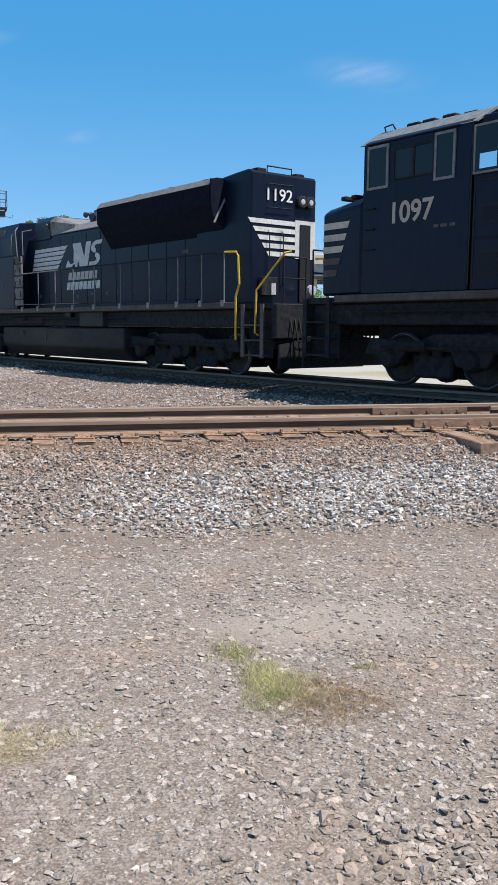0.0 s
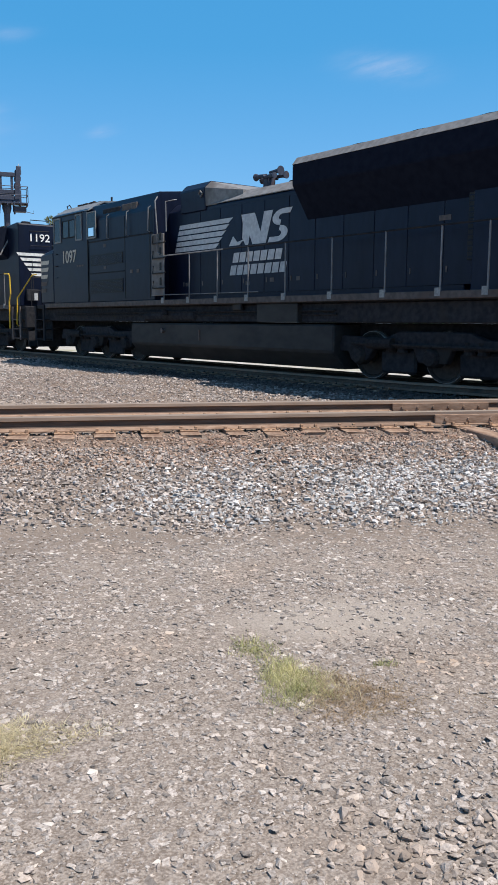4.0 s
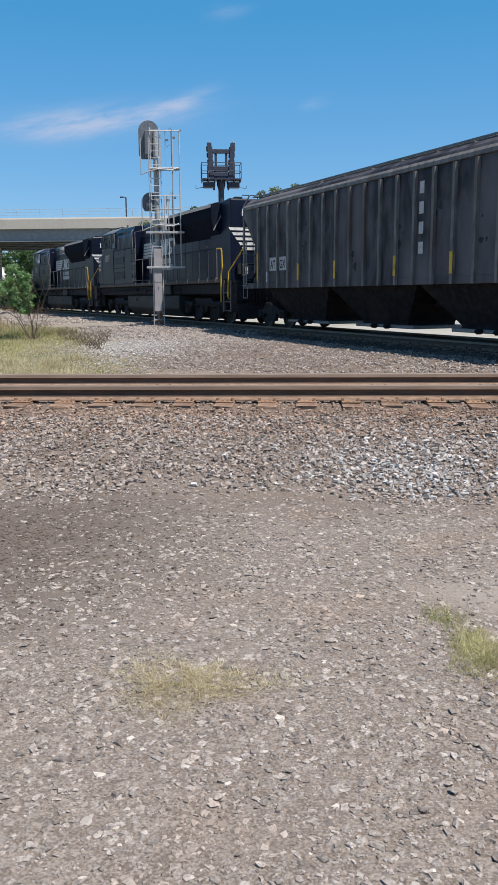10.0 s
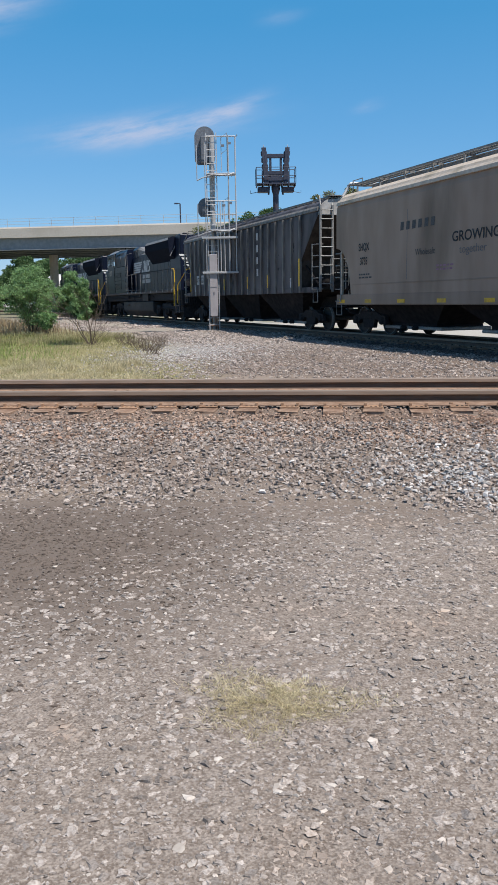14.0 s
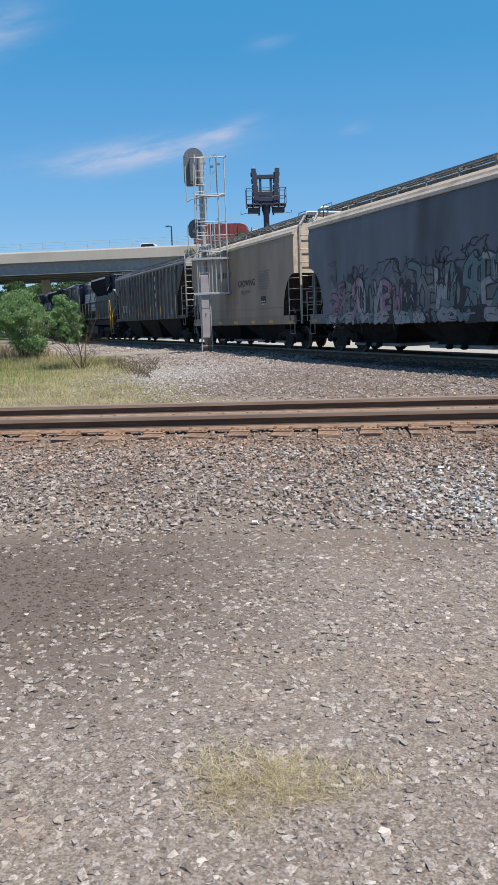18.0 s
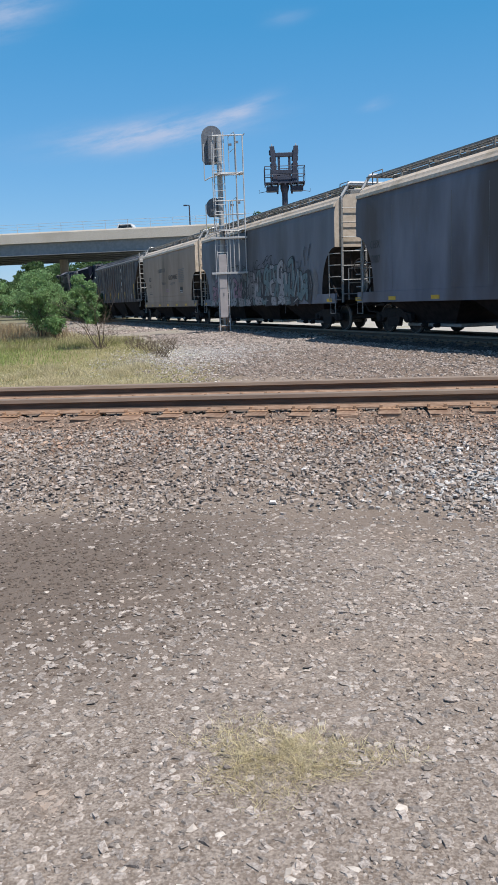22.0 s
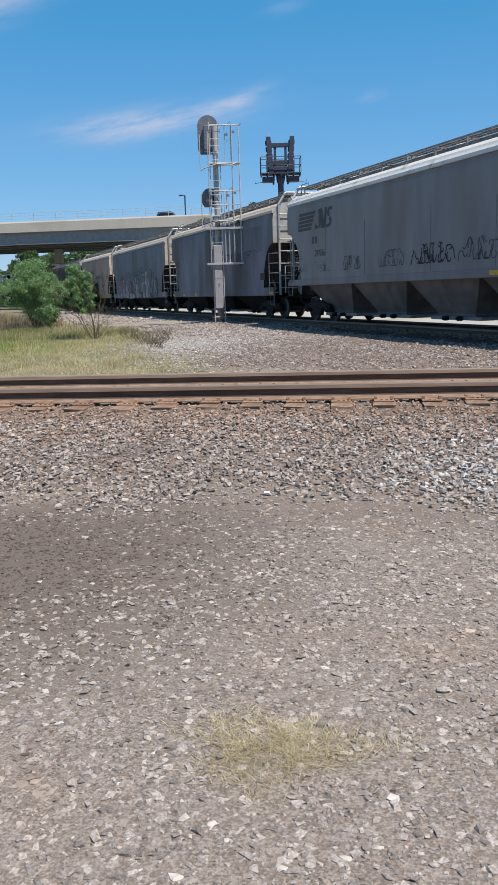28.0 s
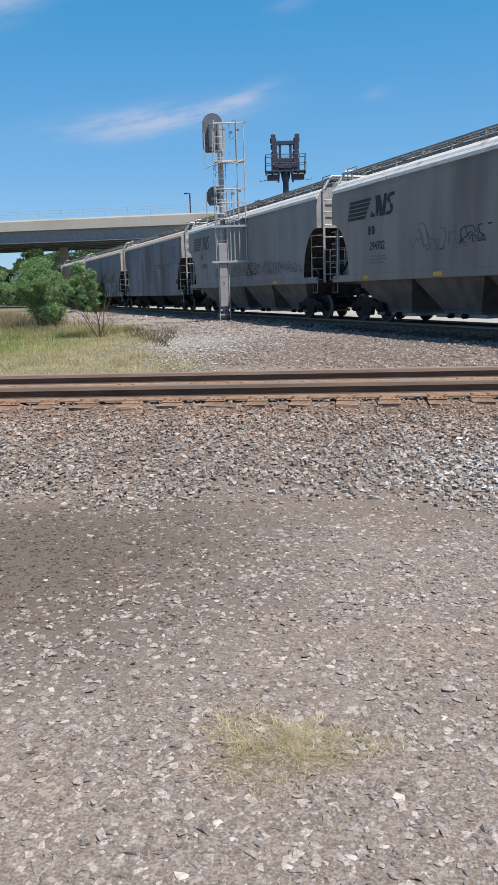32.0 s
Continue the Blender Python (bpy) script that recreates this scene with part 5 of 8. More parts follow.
def graffiti(car, x, z, n, w, h, seed, fills, y=1.513, line=0.042):
    """A sprayed piece of swollen letter-like strokes over a dark cloud; no words."""
    rng = random.Random(seed)
    cloud, dark, by = BM(), BM(), {}
    step = [0.0]

    def blob(bm, cx, cz, rx, rz_, yy):
        p = rng.uniform(0, 6)
        flat_poly(bm, [(cx + rx * math.cos(a) * (1 + 0.12 * math.sin(3 * a + p)), cz + rz_ * math.sin(a) * (1 + 0.12 * math.sin(4 * a + p))) for a in [6.283 * j / 18 for j in range(18)]], yy)

    def stroke(bm, pts, wd, yy):
        for a, b in zip(pts, pts[1:]):
            step[0] += 0.00001
            ribbon(bm, [a, b], wd, yy + step[0])
        for q in pts:
            step[0] += 0.00001
            flat_poly(bm, [(q[0] + wd * math.cos(6.283 * j / 8), q[1] + wd * math.sin(6.283 * j / 8)) for j in range(8)], yy + step[0])

    for k in range(n + 2):
        step[0] += 0.00002
        blob(cloud, x - w * (k - 0.8), z + h * rng.uniform(0.35, 0.6), w * rng.uniform(0.6, 0.95), h * rng.uniform(0.35, 0.62), y + step[0])
    for k in range(n):
        cx, hh = x - w * (k + rng.uniform(-0.25, 0.25)), h * rng.uniform(0.6, 1.1)
        zz = z + rng.uniform(-0.06, 0.1) * h
        fm = rng.choice(fills)
        forms = [[(-0.4, 0), (-0.35, 1), (0.3, 0.1), (0.4, 1)], [(0.4, 0.9), (-0.2, 1), (-0.4, 0.5), (-0.2, 0), (0.4, 0.1)], [(-0.35, 0), (-0.35, 1), (0.3, 0.85), (0.3, 0.55), (-0.3, 0.5), (0.4, 0)],
                 [(0.35, 0.95), (-0.35, 0.8), (-0.25, 0.5), (0.35, 0.45), (0.3, 0.05), (-0.4, 0.1)], [(-0.4, 1), (-0.3, 0.1), (0, 0.6), (0.25, 0.1), (0.4, 1)], [(-0.3, 0.1), (-0.4, 0.6), (0, 1), (0.4, 0.6), (0.3, 0.1), (0, 0), (-0.3, 0.1)]]
        pts = [(cx + w * (px * 1.5 + rng.uniform(-0.1, 0.1)), zz + hh * (pz + rng.uniform(-0.06, 0.06))) for px, pz in rng.choice(forms)]
        fine = []
        for a, b in zip(pts, pts[1:]):
            fine += [(a[0] + (b[0] - a[0]) * t_, a[1] + (b[1] - a[1]) * t_ + 0.03 * h * math.sin(3.14 * t_)) for t_ in (0, 0.33, 0.67)]
        fine.append(pts[-1])
        wd = w * rng.uniform(0.16, 0.26)
        stroke(dark, fine, wd + line, y + 0.002)
        if fm:
            by[k] = (fm, BM())
            stroke(by[k][1], fine, wd, y + 0.004)
        if rng.random() < 0.7:
            m = len(fine) // 2
            light = BM()
            stroke(light, [(a - 0.3 * wd, b + 0.3 * wd) for a, b in fine[m - 2:m + 2]], 0.018, y + 0.006)
            part("spray_highlight", light, M["spray_pale"], car)
        for _ in range(2):
            q = [(cx + rng.uniform(-0.6, 0.6) * w, z + h * rng.uniform(-0.1, 1.1))]
            d = rng.uniform(0, 6.283)
            for _ in range(6):
                d += rng.uniform(-0.9, 0.9)
                q.append((q[-1][0] + 0.14 * w * math.cos(d), q[-1][1] + 0.1 * h * math.sin(d)))
            stroke(dark, q, line * rng.uniform(0.3, 0.6), y + 0.0065)
        xx = cx + rng.uniform(-0.4, 0.4) * w
        ribbon(dark, [(xx, z + 0.2 * h), (xx + 0.01, z - rng.uniform(0.0, 0.2) * h)], 0.009, y + 0.0068)
    part("spray_cloud", cloud, M["spray_soft"], car, "dark sprayed cloud behind the mural")
    part("spray_line", dark, M["spray_dark"], car)
    for fm, b in by.values():
        part("spray_fill", b, fm, car)


def scrawl(car, x, z, w, h, seed, y=1.508, line=0.014, material=None):
    rng = random.Random(seed)
    bm = BM()
    for k in range(8):
        cx = x - w * (k + 0.5) / 8
        q = [(cx + rng.uniform(-0.5, 0.5) * w / 5, z + h * rng.random())]
        d = rng.uniform(0, 6.283)
        for _ in range(12):
            d += rng.uniform(-1.1, 1.1)
            q.append((q[-1][0] + 0.05 * w * math.cos(d), min(max(q[-1][1] + 0.2 * h * math.sin(d), z), z + h)))
        ribbon(bm, q, line, y)
    part("spray_scrawl", bm, material or M["spray_dark"], car)


TRAIN = []


def make_cars():
    # first car: dark ribbed hopper with straight sloped ends
    L = 18.04
    c = hopper(-35.25, L, M["c1"], M["c1"], "weathered dark grey ribbed covered hopper car with yellow reflectors",
               dict(top=4.32, low=1.5, end_low=2.9, taper=1.5, straight=True, sill=(1.3, 1.5), sill_mat=M["c1"], bays=3, truck=1.62, walk=0.5, end=M["end_white"], bay_mat=M["slope"], chord=M["c1rib"], support=M["c1rib"], walk_up=0.42))
    ribbed(c, L, 19)
    TRAIN.append((c, -35.25, L / 2 - 1.62))
    for i, s in enumerate(("AT", "GX")):
        x = 6.27 - i * 0.78
        part("stencil_panel", flat_poly(BM(), [(x + 0.29, 1.9), (x - 0.29, 1.9), (x - 0.27, 2.36), (x + 0.29, 2.36)], 1.507), M["letter"], c, "white stencil panel")
        words(s, 0.4, (x, 1.512, 1.98), M["ink"], c, wide=0.8, bold=0.008)
    for i in range(4):
        z = 3.58 - i * 0.5
        part("lettering_block", flat_poly(BM(), [(-2.66, z), (-2.86, z), (-2.86, z + 0.3), (-2.66, z + 0.3)], 1.512), M["letter"], c, "white lettering as plain blocks")
    rng = random.Random(77)
    for cx, cz in [(7.3, 3.4), (6.9, 2.9), (6.2, 2.9), (5.3, 2.5), (3.9, 2.75), (3.7, 2.4), (2.2, 3.1), (0.6, 2.2), (-1.9, 2.6), (-3.4, 3.2), (-5.2, 2.4), (-6.6, 2.9)]:
        for _ in range(4):
            px, pz, r0, ph = cx + rng.gauss(0, 0.14), cz + rng.gauss(0, 0.25), rng.uniform(0.025, 0.085), rng.uniform(0, 6)
            pts = [(px + r0 * (1 + 0.45 * math.sin(3 * a + ph)) * math.cos(a), pz + r0 * rng.uniform(1.1, 2.0) * math.sin(a)) for a in [6.283 * k / 11 for k in range(11)]]
            part("peeling_patch", flat_poly(BM(), pts, 1.5045 + 0.0004 * rng.random()), M["ink"], c, "dark patch of peeled paint")
    # second: tan smooth hopper
    L = 13.34
    c = hopper(-52.5, L, M["c2"], M["cream"], "tan-grey smooth-sided covered hopper car with yellow reflectors",
               dict(top=4.3, low=1.2, end_low=2.75, taper=1.1, sill=(0.86, 1.2), bays=2, truck=1.6, reflectors=[6.2, 4.3, 2.2, 0.0, -2.2, -4.3, -6.3], hatches=6, ladder=M["cream"], end=M["cream"], walk_up=0.6))
    TRAIN.append((c, -52.5, L / 2 - 1.6))
    lettered(c, 4.62, 2.58, ("SHQX", "3733"), 0.33, M["ink"])
    small_print(c, 4.95, 1.8, 2, M["ink_mid"], 4, 0.7)
    b = bars(c, 2.3, 3.02, 6, 2.0, 0.24, 1.508, M["ink_mid"], 0.42, 0.1)
    b["label"] = "dark company name as plain blocks"
    words("GROWING", 0.37, (-1.5, 1.508, 2.52), M["ink"], c, wide=1.15, bold=0.006)
    words("together", 0.30, (-1.4, 1.508, 2.2), M["ink_soft"], c, wide=1.15)
    words("Wholesale", 0.26, (0.9, 1.508, 2.26), M["ink_mid"], c, wide=0.95)
    part("panel_seam", box(BM(), 1.9, 1.92, 1.498, 1.503, 1.6, 3.6), M["ink_soft"], c)
    part("side_crease", box(BM(), -5.4, 5.4, 1.5, 1.512, 1.5, 1.53, 0.004), M["c2"], c)
    small_print(c, -2.9, 3.0, 8, M["ink_soft"], 5, 1.2)
    part("data_panel", box(BM(), -3.75, -3.2, 1.503, 1.509, 1.72, 2.02), M["ink"], c, "black data panel")
    small_print(c, -3.25, 1.78, 2, M["letter"], 6, 0.4, 1.511)
    small_print(c, 0.3, 1.9, 2, M["spray_pink"], 7, 0.7)
    # third: blue-grey with a long sprayed piece
    L = 16.83
    c = hopper(-68.965, L, M["c3"], M["cream"], "blue-grey covered hopper car with a long sprayed mural",
               dict(top=4.3, low=1.2, end_low=2.8, taper=1.15, sill=(0.86, 1.2), bays=3, truck=1.7, reflectors=[8.0, 5.2, 3.0, 0.6, -2.0, -4.6, -7.9], ladder=M["pipe"], end=M["cream"], walk_up=0.6))
    TRAIN.append((c, -68.965, L / 2 - 1.7))
    lettered(c, 6.5, 2.7, ("CEFX", "10184"), 0.34, M["ink_soft"])
    graffiti(c, 6.2, 1.1, 14, 0.37, 1.05, 11, [M["spray_pink"], M["spray_pink"], None, M["spray_soft"], M["spray_pale"]])
    graffiti(c, 1.2, 1.1, 18, 0.43, 1.3, 12, [M["spray_soft"], M["spray_teal"], None, M["spray_pale"], M["spray_teal"]], line=0.045)
    scrawl(c, 3.2, 2.2, 2.6, 0.5, 41, line=0.018)
    scrawl(c, 5.5, 2.2, 1.8, 0.45, 13, line=0.018)
    scrawl(c, 0.5, 2.4, 2.6, 0.5, 14, line=0.018)
    graffiti(c, 6.9, 0.9, 30, 0.4, 0.24, 51, [M["spray_teal"], M["spray_pale"], None], y=1.513, line=0.02)
    small_print(c, -4.9, 2.2, 3, M["ink_soft"], 15, 0.7)
    part("data_panel", box(BM(), -5.5, -5.0, 1.503, 1.507, 1.6, 1.85), M["ink_soft"], c)
    # fourth: stained blue-grey
    L = 16.68
    c = hopper(-87.43, L, M["c4"], M["cream"], "stained blue-grey covered hopper car with rusty streaks",
               dict(top=4.32, low=1.2, end_low=3.0, taper=1.2, sill=(0.86, 1.2), bays=3, truck=1.7, reflectors=[8.2, 5.9, 3.4, -8.0], ladder=M["galv"], end=M["end_white"], walk_up=0.6))
    TRAIN.append((c, -87.43, L / 2 - 1.7))
    lettered(c, 7.0, 2.55, ("CEFX", "13087"), 0.34, M["ink_mid"])
    scrawl(c, -1.9, 2.6, 1.3, 0.2, 16, line=0.022, material=M["ink"])
    scrawl(c, -3.85, 2.55, 2.7, 0.25, 17, line=0.012)
    small_print(c, -5.4, 2.5, 3, M["ink_soft"], 18, 0.8)
    part("data_panel", box(BM(), -7.3, -6.75, 1.503, 1.507, 1.53, 1.81), M["ink"], c, "black data panel")
    part("repainted_panel", flat_poly(BM(), [(-3.8, 2.8), (-7.1, 2.72), (-7.08, 3.78), (-3.75, 3.8)], 1.5025), M["repaint"], c, "darker repainted rectangle on the side")
    for x in (5.9, 4.3, 2.6, 0.9, -0.8, -2.5, -4.2, -5.9):
        part("panel_seam", box(BM(), x - 0.01, x + 0.01, 1.498, 1.504, 1.25, 3.75), M["ink_soft"], c)
    # fifth and sixth: light grey with a dark company mark
    L = 17.98
    c = hopper(-106.38, L, M["c5"], M["white"], "light grey covered hopper car with dark scribbles along the side",
               dict(top=4.35, low=1.45, end_low=3.2, taper=1.3, sill=(1.22, 1.45), bays=4, truck=1.75, ladder=M["galv"], end=M["end_white"], bay_mat=M["bay_grey"], walk_up=0.6, reflectors=[-4.6]))
    TRAIN.append((c, -106.38, L / 2 - 1.75))
    horse_mark(c, 7.92, 3.2, 3.0, 0.68, 1.508, M["ink_mid"])
    bars(c, 6.6, 2.7, 2, 0.55, 0.25, 1.508, M["ink_mid"], 0.3, 0.0)
    words("297036", 0.32, (5.9, 1.508, 2.24), M["ink"], c, wide=0.95)
    scrawl(c, 8.3, 1.75, 1.1, 0.5, 19, material=M["ink_soft"])
    for i, (sx, sw, sh, sl) in enumerate(((6.0, 0.8, 0.4, 0.012), (4.1, 0.7, 0.5, 0.02), (3.4, 0.7, 0.45, 0.022), (1.4, 0.6, 0.4, 0.014), (0.8, 0.7, 0.55, 0.02), (-0.6, 0.9, 0.5, 0.03), (-1.3, 0.9, 0.6, 0.034),
                                          (-2.1, 0.6, 0.5, 0.03), (-3.3, 1.0, 0.65, 0.024), (-4.1, 1.1, 0.5, 0.024), (-5.2, 0.8, 0.45, 0.018), (-6.2, 1.0, 0.5, 0.022))):
        scrawl(c, sx, 1.7, sw, sh * 0.85, 20 + i, line=sl * 0.6, material=M["ink"] if sl > 0.025 else M["ink_mid"])
    for x in (5.4, 2.4, -1.6, -4.6):
        part("panel_seam", box(BM(), x - 0.012, x + 0.012, 1.5, 1.506, 1.5, 3.2), M["ink_soft"], c)
    L = 17.98
    c = hopper(-125.71, L, M["c6"], M["white"], "warm grey covered hopper car with dirty streaks",
               dict(top=4.35, low=1.45, end_low=3.2, taper=1.3, sill=(1.22, 1.45), bays=4, truck=1.75, ladder=M["galv"], end=M["end_white"], bay_mat=M["bay_grey"], walk_up=0.6, reflectors=[6.4, 2.0, -1.8]))
    TRAIN.append((c, -125.71, L / 2 - 1.75))
    horse_mark(c, 7.7, 3.18, 3.1, 0.64, 1.508, M["ink"])
    bars(c, 6.2, 2.66, 2, 0.5, 0.26, 1.508, M["ink"], 0.3, 0.0)
    words("294702", 0.36, (5.6, 1.508, 2.18), M["ink"], c, wide=0.95, bold=0.004)
    small_print(c, 6.1, 1.95, 3, M["ink_soft"], 30, 0.9)
    scrawl(c, 2.9, 2.0, 1.6, 0.75, 31, line=0.02, material=M["ink_soft"])
    scrawl(c, 1.0, 2.1, 1.4, 0.4, 32, line=0.014)


make_cars()


# ---- locomotives ----
def loco_truck(parent, x):
    bm = BM()
    for s in (-1, 1):
        y0, y1 = (1.02, 1.2) if s > 0 else (-1.2, -1.02)
        prism(bm, [(-2.75, 0.6), (-2.6, 0.95), (-1.3, 0.9), (-0.9, 1.05), (0.9, 1.05), (1.3, 0.9), (2.6, 0.95), (2.75, 0.6), (2.4, 0.6), (2.3, 0.42), (1.8, 0.42), (1.6, 0.7), (0.5, 0.7), (0.35, 0.42), (-0.35, 0.42), (-0.5, 0.7), (-1.6, 0.7), (-1.8, 0.42), (-2.3, 0.42), (-2.4, 0.6)], y0, y1, "y", 0.02)
    tr = part("truck", bm, M["loco_dirty"], parent, "grimy six-wheel locomotive truck frame")
    tr.location = (x, 0, -0.12)
    for k in (-2.05, 0, 2.05):
        wheelset(tr, k, 0.53)
        for s in (-1, 1):
            part("axle_box", lathe(BM(), [(0.2, 1.0 * s), (0.2, 1.22 * s), (0.15, 1.3 * s), (0.05, 1.31 * s)], (k, 0, 0.53), 14, "y"), M["steel"], tr)
    for k in (-1.02, 1.02):
        for s in (-1, 1):
            for d in (-0.16, 0.16):
                part("coil_spring", lathe(BM(), [(0.13, 0.62), (0.11, 0.68), (0.13, 0.74), (0.11, 0.8), (0.13, 0.86)], (k + d, 1.1 * s, 0), 10, "z"), M["steel"], tr)
    for k in (-1.05, 1.05):
        part("traction_motor", box(BM(), k - 0.7, k + 0.7, -0.62, 0.62, 0.15, 0.95, 0.06), M["loco_dirty"], tr)
        for s in (-1, 1):
            part("brake_shoe", box(BM(), k - 0.5, k + 0.5, s * 1.0 - 0.05, s * 1.0 + 0.05, 0.17, 0.66, 0.05), M["loco_dirty"], tr)
    bm = BM()
    for s in (-1, 1):
        lathe(bm, [(0.12, -0.35), (0.12, 0.35)], (1.35, 1.26 * s, 0.8), 10, "x")
        tube(bm, [(-2.2, 1.28 * s, 0.75), (2.2, 1.28 * s, 0.78)], 0.03, 6)
    part("brake_gear", bm, M["steel"], tr)


def handrail(parent, pts, material, r=0.022):
    return part("handrail", tube(BM(), pts, r, 6), material, parent)


def loco(c, number, label):
    lo = thing("locomotive", label, "locomotive", group="locomotives of the train")
    K = M["loco"]
    # frame, sills, walkway
    part("frame", box(BM(), -11.6, 11.5, -1.3, 1.3, 1.1, 1.55, 0.03), M["loco_dirty"], lo)
    for s in (-1, 1):
        part("side_sill", box(BM(), -10.2, 10.6, s * 1.5 - 0.04, s * 1.5 + 0.04, 1.57, 1.72, 0.012), M["sill"], lo, "dusty grey walkway edge")
    part("walkway", box(BM(), -11.6, 11.5, -1.46, 1.46, 1.551, 1.68), M["loco_dirty"], lo)
    part("underframe", box(BM(), -10.2, 10.2, -0.58, 0.58, 0.55, 1.099, 0.03), M["loco_dirty"], lo)
    # fuel tank
    t = part("fuel_tank", prism(BM(), [(1.42, 1.06), (1.42, 0.45), (1.05, 0.06), (-1.05, 0.06), (-1.42, 0.45), (-1.42, 1.06)], -4.6, 4.5, "x", 0.04), M["tank"], lo, "dusty dark fuel tank")
    part("tank_cap", lathe(BM(), [(0.07, 1.42), (0.07, 1.5)], (2.6, 0, 0.85), 10, "y"), M["sill"], t)
    part("tank_gauge", box(BM(), 0.7, 0.76, 1.42, 1.44, 0.6, 0.88), M["sill"], t)
    for s in (-1, 1):
        part("air_reservoir", lathe(BM(), [(0.05, -0.2), (0.19, -0.1), (0.19, 2.6), (0.05, 2.7)], (1.2, 1.2 * s, 1.28), 12, "x"), M["loco_dirty"], lo)
        part("equipment_box", box(BM(), -3.4, -1.85, s * 1.32 - 0.14, s * 1.32 + 0.14, 1.1, 1.55, 0.02), M["tank"], lo)
        part("drain_valve", box(BM(), -1.2, -0.85, s * 1.42 - 0.05, s * 1.42 + 0.05, 1.4, 1.57, 0.02), M["tank"], lo)
        part("bell", lathe(BM(), [(0.03, 0.0), (0.09, -0.03), (0.12, -0.14), (0.15, -0.16)], (2.5, 1.42 * s, 1.45), 12, "z"), M["steel"], lo)
        bm = BM()
        for k in range(3):
            tube(bm, [(-4.6, (1.28 + 0.05 * k) * s, 1.2 + 0.09 * k), (10.0, (1.28 + 0.05 * k) * s, 1.2 + 0.09 * k)], 0.025, 6)
        part("pipe_run", bm, M["loco_dirty"], lo)
    # nose and cab
    nose = prism(BM(), [(-1.5, 1.72), (-1.5, 3.52), (-1.28, 3.72), (-0.4, 3.8), (0.4, 3.8), (1.28, 3.72), (1.5, 3.52), (1.5, 1.72)], 9.88, 11.08, "x", 0.05)
    for v in nose.verts:
        if v.co.x > 10.7:
            v.co.z -= max(0, v.co.z - 3.2) * 0.3
            v.co.y *= 0.97
    part("nose", nose, K, lo)
    bm = BM()
    for x in (10.1, 10.45, 10.75):
        box(bm, x, x + 0.16, 0.5, 1.1, 3.74, 3.83, 0.02)
    part("nose_fitting", bm, M["loco_dirty"], lo)
    cab = part("cab", prism(BM(), [(-1.5, 1.72), (-1.5, 4.68), (-0.92, 5.0), (-0.4, 5.04), (0.4, 5.04), (0.92, 5.0), (1.5, 4.68), (1.5, 1.72)], 7.2, 9.86, "x", 0.02), K, lo)
    part("cab_roof", prism(BM(), [(-1.515, 4.665), (-0.93, 5.012), (-0.4, 5.052), (0.4, 5.052), (0.93, 5.012), (1.515, 4.665), (1.47, 4.66), (0.9, 4.97), (0, 5.0), (-0.9, 4.97), (-1.47, 4.66)], 7.12, 9.96, "x"), M["roofgrey"], cab, "weathered grey cab roof")
    for s in (-1, 1):
        for x0, x1, z0, z1 in ((9.22, 9.68, 3.82, 4.56), (8.56, 9.0, 3.92, 4.45), (8.06, 8.5, 3.92, 4.45), (7.6, 7.98, 3.8, 4.56)):
            pale = x0 > 9.15 or x0 < 7.8
            w = part("window", box(BM(), x0, x1, s * 1.505 - 0.01, s * 1.505 + 0.01, z0, z1), M["glass"], cab, "dark cab side window")
            fr = BM()
            f = 0.05 if pale else 0.03
            for a, b, d, e in ((x0 - f, x0, z0 - f, z1 + f), (x1, x1 + f, z0 - f, z1 + f), (x0, x1, z0 - f, z0), (x0, x1, z1, z1 + f)):
                box(fr, a, b, s * 1.51 - 0.018, s * 1.51 + 0.018, d, e)
            part("window_frame", fr, M["sill_pale"] if pale else M["loco_dirty"], w)
        part("window_mullion", box(BM(), 8.51, 8.55, s * 1.513 - 0.012, s * 1.513 + 0.012, 3.9, 4.47), M["sill_pale"], cab)
        # mirror and wind deflector behind the cab's last window
        df = part("wind_deflector", box(BM(), 6.52, 7.08, s * 1.545 - 0.01, s * 1.545 + 0.01, 3.78, 4.55, 0.02), M["glass"], cab, "dark glass wind deflector")
        fr = BM()
        for a, b, d, e in ((6.48, 6.52, 3.74, 4.59), (7.08, 7.12, 3.74, 4.59), (6.52, 7.08, 3.74, 3.78), (6.52, 7.08, 4.55, 4.59)):
            box(fr, a, b, s * 1.545 - 0.014, s * 1.545 + 0.014, d, e)
        part("deflector_frame", fr, M["sill_pale"], df)
        part("mirror", box(BM(), 6.62, 6.98, s * 1.56 - 0.004, s * 1.56 + 0.004, 3.82, 4.08, 0.003), M["mirror"], df, "small rear-view mirror that reflects the sky")
        part("cab_seam", box(BM(), 7.17, 7.2, s * 1.5 - 0.006, s * 1.5 + 0.006, 1.8, 4.66), M["grille"], cab)
        part("window_visor", box(BM(), 7.45, 9.75, s * 1.52 - 0.03, s * 1.52 + 0.03, 4.64, 4.67, 0.008), K, cab)
        bm = BM()
        for z in (2.6, 3.0, 3.4):
            tube(bm, [(9.72, 1.5 * s, z), (9.72, 1.55 * s, z), (9.5, 1.55 * s, z), (9.5, 1.5 * s, z)], 0.012, 5)
        part("cab_grab", bm, K, cab)
    for k in range(5):
        z = 2.12 + 0.245 * k
        bm = flat_poly(BM(), [(11.03, z), (10.62 - 0.085 * k, z), (10.56 - 0.085 * k, z + 0.135), (11.03, z + 0.135)], 0)
        for v in bm.verts:
            v.co.y = 1.509 - max(0, v.co.x - 9.9) * 0.035
        part("stripe", bm, M["cream"] if k > 1 else M["sill"], lo, "faded cream stripe on the nose")
